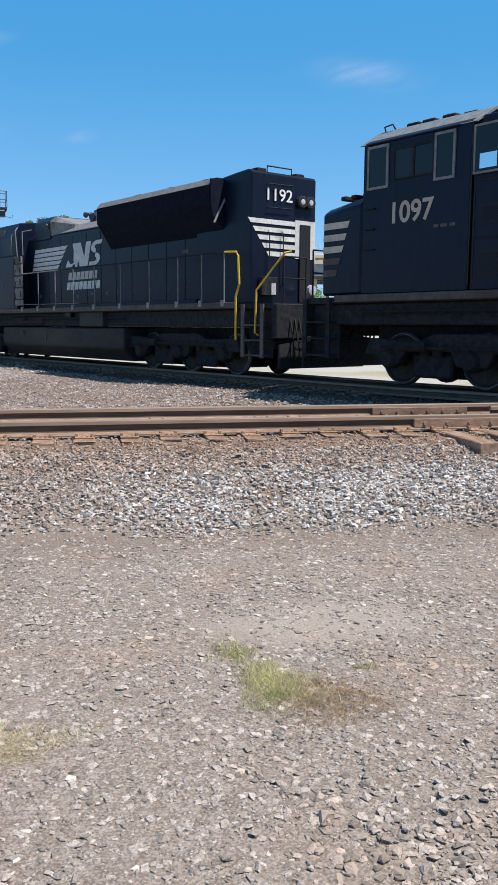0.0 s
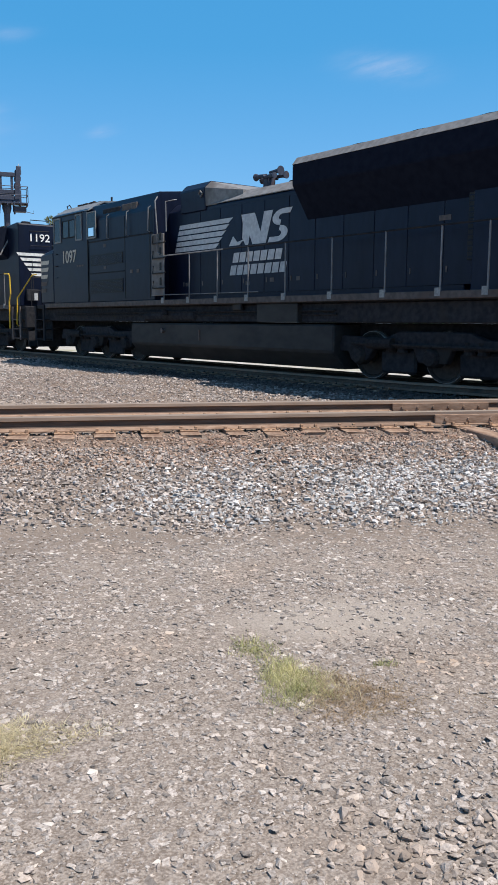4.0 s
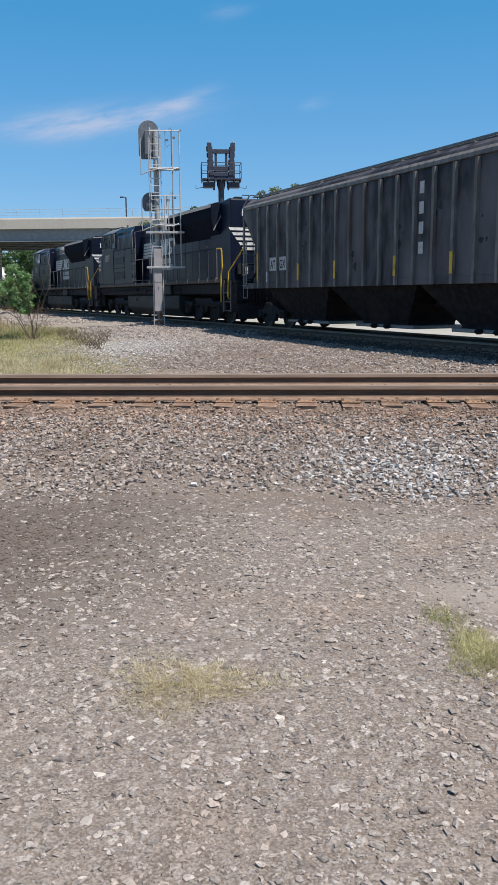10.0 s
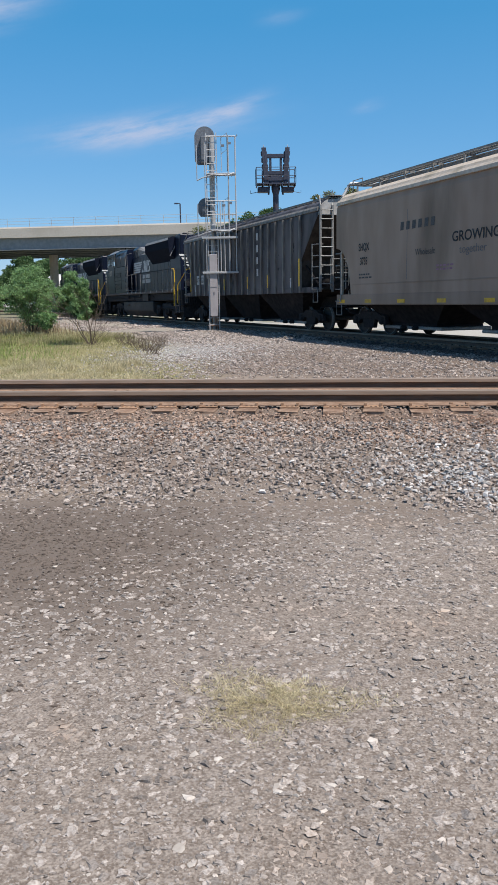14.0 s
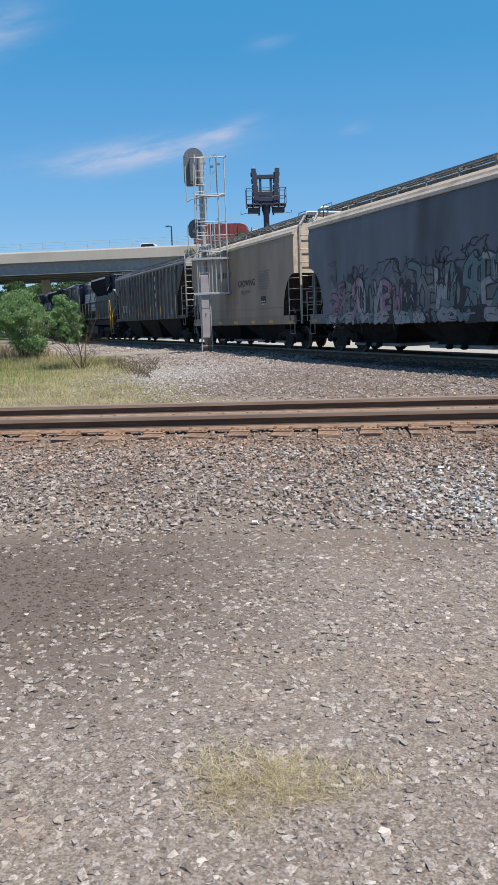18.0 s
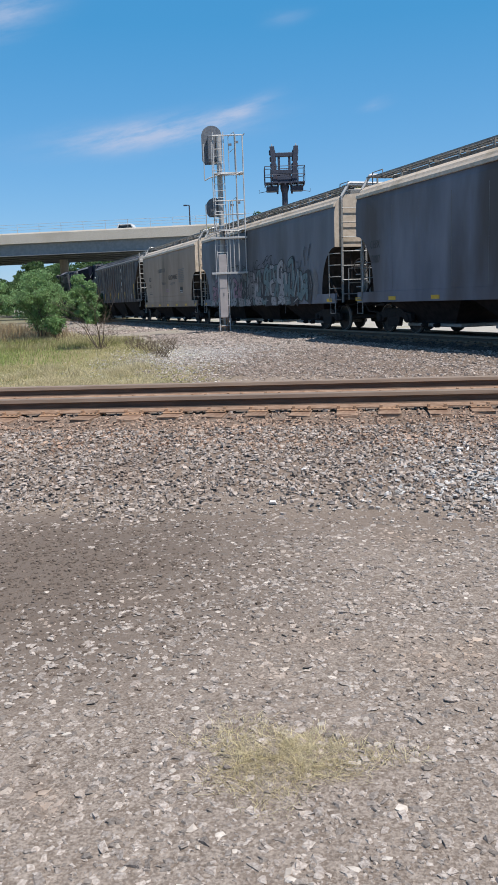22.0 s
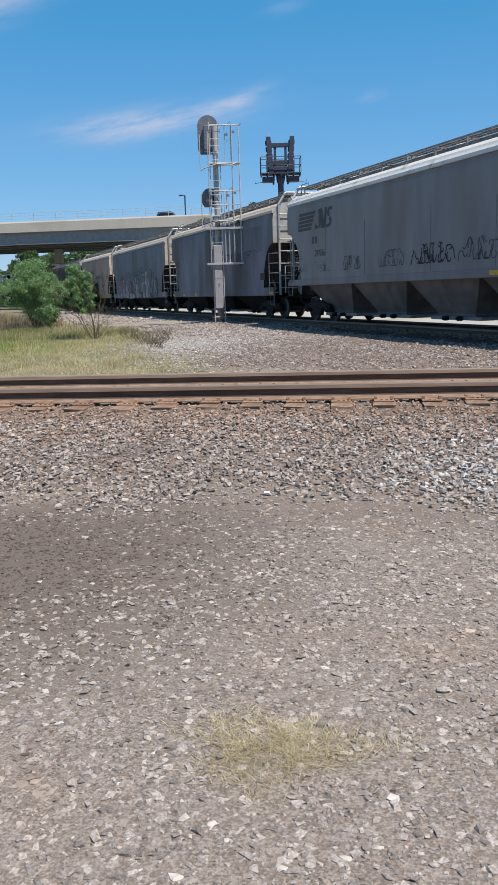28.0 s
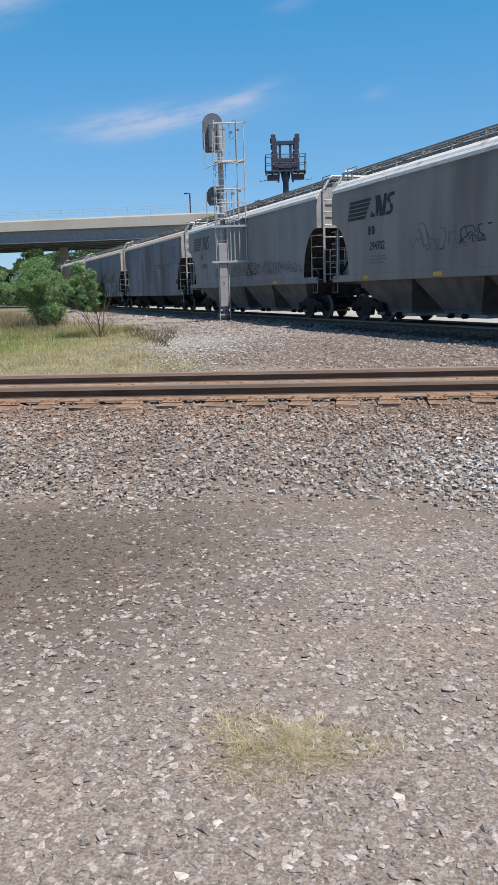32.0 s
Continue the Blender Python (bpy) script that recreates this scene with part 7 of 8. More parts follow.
# ---- signal mast ----
def make_mast():
    mx, my, mz = -4.78, 29.5, float(height(-4.78, 29.5)) - 0.08
    ms = thing("signal_mast", "galvanised railway signal mast with ladder, cage and two round targets", "railway signal", at=pose(mx, my, mz, 0, 0, 6))
    top = 8.78
    part("foundation", box(BM(), -0.35, 0.35, -0.35, 0.35, -0.25, 0.06, 0.02), M["concrete"], ms)
    part("mast", tube(BM(), [(0, 0, 0.05), (0, 0, top)], 0.125, 14), M["galv"], ms)
    case = part("junction_case", box(BM(), -0.19, 0.17, -0.52, -0.1, 0.72, 3.55, 0.015), M["case_grey"], ms, "tall pinkish-grey junction case")
    part("case_seam", box(BM(), -0.18, 0.16, -0.527, -0.521, 2.05, 2.065), M["signal"], case)
    part("hasp", box(BM(), -0.02, 0.02, -0.54, -0.521, 1.7, 1.85, 0.005), M["signal"], case)
    bm = BM()
    for k in (-0.27, -0.12, 0.05, 0.16):
        tube(bm, [(k, -0.25, 0.0), (k * 0.9, -0.28, 0.78)], 0.028, 6)
    box(bm, -0.32, 0.2, -0.4, -0.1, 0.28, 0.33)
    part("leg", bm, M["rust"], ms)
    bm = BM()
    for s in (-0.23, 0.23):
        box(bm, s - 0.022, s + 0.022, -0.42, -0.37, 0.1, top + 0.1)
    for k in range(29):
        tube(bm, [(-0.23, -0.395, 0.35 + 0.3 * k), (0.23, -0.395, 0.35 + 0.3 * k)], 0.014, 5)
    part("ladder", bm, M["galv"], ms)
    for z, hz, rw in ((8.2, 1.12, 0.46), (5.52, 0.44, 0.36)):
        bm = BM()
        pts = [(rw * math.cos(math.pi * k / 16), rw * math.sin(math.pi * k / 16)) for k in range(17)]
        prism(bm, [(p[0], hz * 0.55 + p[1]) for p in pts] + [(-rw, 0.18 - hz * 0.55), (-rw * 0.7, -hz * 0.55), (rw * 0.7, -hz * 0.55), (rw, 0.18 - hz * 0.55)], 0.2, 0.23, "y")
        for v in bm.verts:
            v.co.z += z
        bmesh.ops.translate(bm, verts=bm.verts, vec=(-0.32, 0, 0))
        t = part("signal_target", bm, M["signal"], ms, "dark grey rounded signal backing board")
        for dz in ((0.35, 0.0, -0.35) if hz > 1 else (0.1,)):
            part("signal_hood", lathe(BM(), [(0.11, 0.23), (0.11, 0.5), (0.10, 0.5), (0.10, 0.25)], (-0.32, 0, z + dz), 12, "y"), M["signal"], t)
        part("signal_case", box(BM(), -0.5, -0.14, -0.05, 0.199, z - hz * 0.5, z + hz * 0.55, 0.03), M["signal"], ms)
        part("bracket", tube(BM(), [(0, 0, z), (-0.3, 0.05, z)], 0.04, 6), M["galv"], ms)
    # platforms with railings, standing off to the side of the ladder
    for z, w, tall in ((7.1, 0.9, 1.35), (4.65, 0.9, 0.95), (4.28, 0.9, 0.0), (2.72, 1.0, 0.0)):
        bm = box(BM(), -0.25, 0.2 + w, -0.55, 0.05, z - 0.035, z + 0.005)
        for k in range(5):
            box(bm, -0.25 + k * 0.28, -0.22 + k * 0.28, -0.55, 0.05, z - 0.07, z - 0.036)
        part("platform", bm, M["galv"], ms)
    for x in (0.76, 1.08):
        part("cage_post", tube(BM(), [(x, -0.5, 2.75), (x, -0.5, 8.6), (x + (0.1 if x > 0.9 else 0), -0.5, 8.75)], 0.033, 6), M["galv"], ms)
        part("cage_post", tube(BM(), [(x, 0.0, 2.75), (x, 0.0, 5.9)], 0.028, 6), M["galv"], ms)
    for x in (0.36, 0.54):
        part("cage_post", tube(BM(), [(x, -0.5, 2.75), (x, -0.5, 5.9)], 0.026, 6), M["galv"], ms)
    for z in (8.7, 7.1, 5.9, 5.3):
        bm = BM()
        tube(bm, [(-0.25, -0.5, z), (1.08, -0.5, z)], 0.028, 6)
        tube(bm, [(1.08, -0.5, z), (1.08, 0.05, z)], 0.028, 6)
        part("cage_rail", bm, M["galv"], ms)
    for z in (7.9, 7.2, 5.1):
        bm = BM()
        tube(bm, [(0.45, -0.45, z), (0.45, -0.45, z + 0.75), (0.72, -0.48, z + 0.95), (0.72, -0.48, z)], 0.018, 5)
        part("safety_gate", bm, M["galv"], ms)
    for z0, z1 in ((7.1, 8.35), (4.65, 5.75)):
        bm = BM()
        tube(bm, [(-0.66, -0.5, z0 - 0.3), (-0.66, -0.5, z1), (-0.62, -0.5, z1 + 0.05)], 0.022, 5)
        tube(bm, [(-0.66, -0.5, z0 - 0.3), (-0.45, -0.55, z0 - 0.2), (0.1, -0.6, z0 - 0.05), (0.75, -0.6, z0 - 0.1), (1.0, -0.5, z0 + 0.02)], 0.028, 5)
        tube(bm, [(-0.3, -0.5, z0 - 2.2), (-0.3, -0.5, z1 + 0.1)], 0.022, 5)
        part("side_guard", bm, M["galv"], ms)
        for x in (0.55, 0.85):
            dz = 0.1 * (x > 0.6)
            part("rail_cap", box(BM(), x - 0.09, x + 0.05, -0.52, -0.48, z1 - 0.1 + dz, z1 + dz), M["signal"], ms, "dark cap on the guard rail")
    for z in (4.28, 2.72):
        part("tread_edge", box(BM(), -0.5, 1.25, -0.6, -0.56, z - 0.05, z + 0.04, 0.006), M["galv"], ms)
    part("cable", tube(BM(), [(0.2, -0.12, 2.75), (0.24, -0.2, 2.4), (0.0, -0.26, 2.25), (-0.22, -0.18, 2.35), (-0.2, -0.1, 2.6)], 0.018, 6), M["rubber"], ms)


make_mast()


# ---- signal bridge post behind the branch line ----
def make_gantry():
    g = thing("signal_gantry", "dark steel signal post with railed platform and twin tall boards", "railway signal", at=pose(-3.48, 50.0, -0.5, 0, 0, 8))
    base = 0.5
    part("post", tube(BM(), [(0, 0, 0), (0, 0, 8.6 + base)], 0.2, 12), M["galv_dark"], g)
    part("post_head", lathe(BM(), [(0.2, 8.2), (0.3, 8.55), (0.3, 8.9)], (0, 0, base), 12, "z"), M["galv_dark"], g)
    bm = BM()
    box(bm, -1.35, 1.35, -0.6, 0.6, 8.85 + base, 8.92 + base)
    for k in range(7):
        box(bm, -1.35 + k * 0.44, -1.29 + k * 0.44, -0.6, 0.6, 8.72 + base, 8.848 + base)
    part("platform", bm, M["galv_dark"], g)
    for y in (-0.6, 0.6):
        for z in (9.4, 9.95):
            part("railing", tube(BM(), [(-1.35, y, z + base), (1.35, y, z + base)], 0.025, 5), M["galv_dark"], g)
        for x in (-1.35, -0.9, 0.9, 1.35):
            part("railing_post", tube(BM(), [(x, y, 8.9 + base), (x, y, 9.95 + base)], 0.025, 5), M["galv_dark"], g)
    for x in (-1.35, 1.35):
        for z in (9.4, 9.95):
            part("railing", tube(BM(), [(x, -0.6, z + base), (x, 0.6, z + base)], 0.025, 5), M["galv_dark"], g)
    for s in (-1, 1):
        bm = BM()
        box(bm, s * 0.64 - 0.16, s * 0.64 + 0.16, -0.3, -0.24, 8.9 + base, 11.3 + base, 0.02)
        for k in range(5):
            box(bm, s * 0.64 - 0.22, s * 0.64 + 0.2, -0.24, 0.16, 9.05 + k * 0.43 + base, 9.34 + k * 0.43 + base, 0.03)
        for v in bm.verts:
            v.co.x += s * 0.075 * (v.co.z - 9 - base)
        bd = part("signal_board", bm, M["galv_dark"], g, "tall dark signal backing board")
        part("finial", lathe(BM(), [(0.01, 11.3), (0.035, 11.34), (0.035, 11.42), (0.01, 11.46)], (s * 0.81, -0.27, base), 8, "z"), M["lens"], bd)
        part("service_box", box(BM(), s * 0.85 - 0.4, s * 0.85 + 0.4, -0.35, 0.35, 8.35 + base, 8.7 + base, 0.03), M["galv_dark"], g)
        part("hanger", tube(BM(), [(s * 0.5, 0, 8.2 + base), (s * 0.45, 0, 8.75 + base)], 0.07, 6), M["galv_dark"], g)
        part("stay", tube(BM(), [(s * 1.2, 0, 8.4 + base), (s * 1.75, 0, 8.3 + base), (s * 1.75, 0, 8.5 + base)], 0.02, 5), M["galv_dark"], g)
    for z in (10.62, 9.5, 9.1):
        part("crossbeam", box(BM(), -0.74, 0.74, -0.24, 0.06, z + base, z + base + 0.26, 0.02), M["galv_dark"], g)
    for s in (-1, 1):
        part("upright", box(BM(), s * 0.36 - 0.08, s * 0.36 + 0.08, -0.18, -0.04, 8.93 + base, 10.9 + base, 0.01), M["galv_dark"], g)
    for k in range(5):
        x = -0.9 + 0.45 * k
        part("conduit", tube(BM(), [(x, 0.3, 8.4 + base), (x, 0.3, 9.8 + base)], 0.05, 6), M["galv_dark"], g)
    part("relay_case", box(BM(), -0.35, 0.35, -0.2, 0.2, 8.95 + base, 9.6 + base, 0.03), M["galv_dark"], g)


make_gantry()


# ---- plants ----
def leaves_mesh(name, centres, radii, n, size, material, seed, flat=0.8):
    """Many small bent leaves scattered through overlapping clumps."""
    rng = np.random.RandomState(seed)
    c = np.array(centres)
    r = np.array(radii)
    w = r ** 2 / (r ** 2).sum()
    k = rng.choice(len(c), n, p=w)
    d = rng.randn(n, 3)
    d /= np.linalg.norm(d, axis=1)[:, None]
    p = c[k] + d * (r[k] * (0.25 + 0.85 * rng.rand(n) ** 0.7))[:, None] * np.array([1, 1, flat])
    a = rng.randn(n, 3)
    a /= np.linalg.norm(a, axis=1)[:, None]
    b = np.cross(a, rng.randn(n, 3))
    b /= np.linalg.norm(b, axis=1)[:, None]
    s = size * (0.6 + 0.8 * rng.rand(n))[:, None]
    v = np.stack([p - a * s, p + b * s * 0.42, p + a * s, p - b * s * 0.42], 1).reshape(-1, 3)
    q = np.arange(n)[:, None] * 4
    tris = np.concatenate([q + [0, 1, 2], q + [0, 2, 3]])
    return fast_tris(name, v, tris, material)


def limb_tree(bm, p, d, length, r, depth, rng, tips):
    """Recursive tapered limbs; collects the tips."""
    p, d = Vector(p), Vector(d).normalized()
    q = p + d * length
    mid = (p + q) / 2 + Vector((rng.uniform(-1, 1), rng.uniform(-1, 1), 0)) * length * 0.06
    n = 6 if r > 0.02 else 4
    rings = []
    for pt, rr in ((p, r), (mid, r * 0.82), (q, r * 0.62)):
        u = d.cross(Vector((0.3, 0.9, 0.2))).normalized()
        w = d.cross(u)
        rings.append([bm.verts.new(pt + rr * (math.cos(6.283 * k / n) * u + math.sin(6.283 * k / n) * w)) for k in range(n)])
    for a, b in zip(rings, rings[1:]):
        for k in range(n):
            bm.faces.new((a[k], a[(k + 1) % n], b[(k + 1) % n], b[k]))
    tips.append((q, depth))
    if depth > 0:
        for _ in range(rng.choice((2, 3))):
            nd = d + Vector((rng.uniform(-0.8, 0.8), rng.uniform(-0.8, 0.8), rng.uniform(-0.15, 0.5)))
            limb_tree(bm, q, nd, length * rng.uniform(0.6, 0.85), r * 0.6, depth - 1, rng, tips)


def make_bush(x, y, label, stems, top, wide, low, n_leaf, seed, lean=0.0, leaf=0.05, foliage="leaf"):
    rng = random.Random(seed)
    z0 = float(height(x, y))
    b = thing("bush", label, "bush", at=pose(x, y, z0 - 0.03))
    bm, tips = BM(), []
    for k in range(stems):
        a = 6.283 * k / stems + rng.uniform(-0.5, 0.5)
        limb_tree(bm, (0.05 * math.cos(a), 0.05 * math.sin(a), 0), (0.38 * math.cos(a) + lean, 0.38 * math.sin(a), 1), top * 0.34, 0.022, 3, rng, tips)
    part("stem", bm, M["bark"], b)
    cs, rs = [], []
    boughs = [(rng.uniform(0, 6.283), rng.uniform(0.82, 1.06), rng.uniform(0.86, 1.06)) for _ in range(12)]
    for _ in range(120):
        a0, out, up = rng.choice(boughs)
        a, rr = a0 + rng.gauss(0, 0.42), wide * out * math.sqrt(rng.random())
        zz = low + (top * up - low) * rng.random() ** 0.8
        k = math.sqrt(max(0.08, 1.0 - 0.85 * ((zz - (low + top) / 2) / ((top - low) / 2)) ** 2))
        cs.append((lean * zz + rr * k * math.cos(a), rr * k * math.sin(a), zz))
        rs.append(rng.uniform(0.09, 0.26) * wide / 0.8)
    for q, depth in tips:
        if lean == 0 and q.z > low * 0.9 and rng.random() < 0.7:
            cs.append(tuple(q))
            rs.append(rng.uniform(0.08, 0.16) * wide / 0.8)
    crown = new("crown", leaves_mesh("crown", cs, rs, n_leaf, leaf, M[foliage], seed))
    crown.parent = b
    return b


make_bush(-12.4, 26.0, "leafy green bush with several stems in the grass", 7, 2.85, 1.08, 0.55, 27000, 5, leaf=0.042)
make_bush(-11.6, 25.6, "low leafy green bush in the grass", 3, 1.1, 0.5, 0.35, 3000, 9)
make_bush(-7.73, 19.3, "small leafy tree-like bush with bare lower stems", 5, 2.55, 0.5, 0.95, 10000, 6, leaf=0.037, lean=-0.21)


for i, (bx, by, bt, bw) in enumerate([(-24.5, 68, 3.0, 1.8), (-21.5, 64, 2.4, 1.5)]):
    make_bush(bx, by, "low leafy scrub beyond the meadow", 4, bt, bw, 0.3, 7000, 70 + i, leaf=0.11, foliage="leaf_dark")


def bare_stems(x, y, n, h, seed):
    rng = random.Random(seed)
    z0 = float(height(x, y))
    bm, tips = BM(), []
    for k in range(n):
        a = rng.uniform(0, 6.283)
        limb_tree(bm, (rng.uniform(-0.2, 0.2), rng.uniform(-0.2, 0.2), 0), (math.cos(a) * 0.8, math.sin(a) * 0.8, 1), h * rng.uniform(0.3, 0.5), 0.008, 2, rng, tips)
    solo("dry_shrub", bm, M["bark"], "leafless brown dry shrub beside the ballast", "shrub", at=pose(x, y, z0 - 0.02))


bare_stems(-7.6, 19.2, 16, 1.5, 3)
bare_stems(-5.1, 16.5, 26, 0.55, 4)
bare_stems(-5.6, 17.8, 22, 0.5, 7)
bare_stems(-4.4, 14.6, 30, 0.4, 11)
bare_stems(-6.3, 19.0, 26, 0.55, 12)
bare_stems(-5.0, 18.6, 24, 0.5, 13)


def make_tree(x, y, h, wide, seed, material, n=9000, leaf=0.28, label="leafy green tree in the distance"):
    rng = random.Random(seed)
    t = thing("tree", label, "tree", at=pose(x, y, -0.65), group="distant trees")
    bm, tips = BM(), []
    limb_tree(bm, (0, 0, 0), (rng.uniform(-0.05, 0.05), 0, 1), h * 0.3, h * 0.02, 3, rng, tips)
    part("trunk", bm, M["bark"], t)
    cs, rs = [], []
    for _ in range(44):
        a, rr = rng.uniform(0, 6.283), wide * math.sqrt(rng.random())
        zz = h * rng.uniform(0.3, 0.93)
        k = 1.0 - 0.6 * abs((zz - h * 0.58) / (h * 0.4)) ** 2
        cs.append((rr * k * math.cos(a), rr * k * math.sin(a), zz))
        rs.append(wide * rng.uniform(0.14, 0.32))
    c = new("crown", leaves_mesh("crown", cs, rs, n, leaf, material, seed))
    c.parent = t


for i, (tx, ty, th, tw) in enumerate([(-62, 165, 11, 5.5), (-52, 168, 13.5, 6), (-43, 172, 12.5, 6), (-36, 165, 11.5, 5), (-76, 190, 10, 6), (-88, 200, 8.5, 6.5),
                                      (-30, 160, 12, 5), (-24, 150, 12, 5), (-98, 230, 8, 7), (-57.5, 150, 9.5, 6), (-48, 146, 10, 6), (-67, 156, 7.5, 6)]):
    make_tree(tx, ty, th, tw, 40 + i, M["leaf_dark"], 8000, 0.34)
for i, (tx, ty, th, tw) in enumerate([(-9.3, 82, 11.6, 2.6), (-6.3, 84, 12.2, 2.4), (-0.8, 80, 13.2, 2.2), (2.0, 82, 14.0, 2.0), (5.5, 80, 12.5, 2.4), (-13.5, 84, 10.5, 2.5)]):
    make_tree(tx, ty, th, tw, 60 + i, M["leaf_dark"] if i < 2 else M["leaf_olive"], 4200, 0.16, "sparse olive-green tree behind the train")
for i, (tx, ty, th, tw) in enumerate([(34, 48, 5.0, 3.0), (39, 44, 5.5, 3.2), (29, 55, 5.2, 3.0), (46, 47, 6.0, 3.5), (24, 62, 5.0, 3.0)]):
    make_tree(tx, ty, th, tw, 80 + i, M["leaf"], 5000, 0.16, "leafy green roadside tree beyond the branch line")


for i, (tx, ty, th, tw, tm) in enumerate([(-36.4, 88, 7.4, 2.1, "leaf_dark"), (-34.0, 84, 6.7, 1.6, "leaf_dark"), (-40.3, 84, 4.8, 2.1, "leaf"), (-37.6, 79, 4.7, 2.0, "leaf"), (-41.5, 78, 4.4, 2.2, "leaf")]):
    make_tree(tx, ty, th, tw, 90 + i, M[tm], 5000, 0.17, "rounded green tree beside the overpass")


def blades(name, n, spread, h, w, material, label, seed, droop=0.5):
    rng = np.random.RandomState(seed)
    x, y = spread(rng, n)
    n = len(x)
    z = height(x, y) - 0.01
    a = rng.rand(n) * 6.283
    hh = h[0] + (h[1] - h[0]) * rng.rand(n)
    l = droop * hh * rng.rand(n)
    ca, sa = np.cos(a), np.sin(a)
    ba = rng.rand(n) * 6.283
    bx, by = np.cos(ba) * w, np.sin(ba) * w
    p0 = np.stack([x - bx, y - by, z], 1)
    p1 = np.stack([x + bx, y + by, z], 1)
    p2 = np.stack([x + ca * l * 0.4 + bx * 0.6, y + sa * l * 0.4 + by * 0.6, z + hh * 0.6], 1)
    p3 = np.stack([x + ca * l * 0.4 - bx * 0.6, y + sa * l * 0.4 - by * 0.6, z + hh * 0.6], 1)
    p4 = np.stack([x + ca * l, y + sa * l, z + hh], 1)
    v = np.stack([p0, p1, p2, p3, p4], 1).reshape(-1, 3)
    q = np.arange(n)[:, None] * 5
    tris = np.concatenate([q + [0, 1, 2], q + [0, 2, 3], q + [3, 2, 4]])
    return tagged(new(name, fast_tris(name, v, tris, material)), label, "grass", kind="stuff")


def field(rng, n):
    y = 4.5 + 36 * rng.rand(n) ** 1.3
    x = -0.4 - 0.30 * y - (3 + 0.5 * y) * rng.rand(n) ** 1.2 + 0.4 * rng.randn(n)
    k = to_branch(x, y) > 4.6
    return x[k], y[k]


blades("field_grass", 66000, field, (0.02, 0.09), 0.005, M["grass"], "short green and yellow meadow grass", 21, 1.3)


def bush_foot(rng, n):
    a, r = rng.rand(n) * 6.283, np.sqrt(rng.rand(n))
    return -10.6 + 3.6 * r * np.cos(a), 22.5 + 3.4 * r * np.sin(a)


blades("green_weeds", 6000, bush_foot, (0.06, 0.28), 0.008, M["grass"], "bright green weeds round the bushes", 36, 0.8)


def brush(rng, n):
    y = 27 + 40 * rng.rand(n)
    x = -4.5 - 0.42 * y - (2 + 0.25 * y) * rng.rand(n) ** 1.3
    k = to_branch(x, y) > 5.0
    return x[k], y[k]


blades("tall_weeds", 12000, brush, (0.25, 0.8), 0.02, M["grass"], "tall dull green weeds beyond the bushes", 29, 0.8)


def dry_brush(rng, n):
    y = 26 + 46 * rng.rand(n)
    x = 2.6 - 0.53 * y - (1 + 0.2 * y) * rng.rand(n) + 0.5 * rng.randn(n)
    k = to_branch(x, y) > 6.0
    return x[k], y[k]


blades("dry_weeds", 22000, dry_brush, (0.2, 0.85), 0.014, M["dead"], "tall dry brown weeds beyond the bushes", 48, 0.8)
blades("dry_weeds", 9000, dry_brush, (0.15, 0.6), 0.014, M["straw"], "pale dry weeds among the brown ones", 49, 0.9)


def green_corner(rng, n):
    y = 13 + 11 * rng.rand(n)
    x = -1.6 - 0.40 * y - 3.0 * rng.rand(n) + 0.4 * rng.randn(n)
    k = np.sin(1.1 * x + 0.5 * y) + 0.7 * rng.randn(len(x)) > -0.3
    return x[k], y[k]


blades("green_weeds", 9000, green_corner, (0.05, 0.2), 0.008, M["green"], "fresh green weeds in the meadow", 50, 1.2)


def tufts(rng, n):
    c = rng.rand(60, 2) * [7.5, 6.0] + [-9.5, 5.2]
    k = rng.randint(0, 60, n)
    x, y = c[k, 0] + 0.16 * rng.randn(n), c[k, 1] + 0.16 * rng.randn(n)
    keep = x < -1.0 - 0.25 * y
    return x[keep], y[keep]


blades("dry_tufts", 9000, tufts, (0.08, 0.24), 0.005, M["straw"], "pale dry grass tufts in the meadow", 27, 1.6)


def straw_clumps(rng, n):
    c = rng.rand(26, 2) * [3.4, 2.6] + [-5.9, 5.0]
    k = rng.randint(0, 26, n)
    return c[k, 0] + 0.24 * rng.randn(n), c[k, 1] + 0.16 * rng.randn(n)


blades("dry_tufts", 9000, straw_clumps, (0.05, 0.2), 0.005, M["straw"], "pale flattened straw at the meadow's edge", 51, 2.2)


def dry_band(rng, n):
    x, y = field(rng, n)
    k = np.sin(0.9 * x + 0.4 * y) + np.sin(1.7 * y - 0.6 * x) + 0.8 * rng.randn(len(x)) > 0.3
    return x[k], y[k]


blades("dry_grass", 34000, dry_band, (0.03, 0.11), 0.006, M["straw"], "dry straw-coloured grass in the meadow", 28, 1.6)


def patch(cx, cy, rx, ry):
    def f(rng, n):
        r, a = np.sqrt(rng.rand(n)) * (0.55 + 0.45 * rng.rand(n)), rng.rand(n) * 6.283
        r = r * (1 + 0.3 * np.sin(3 * a + cx) + 0.18 * np.sin(7 * a))
        return cx + rx * r * np.cos(a), cy + ry * r * np.sin(a)
    return f


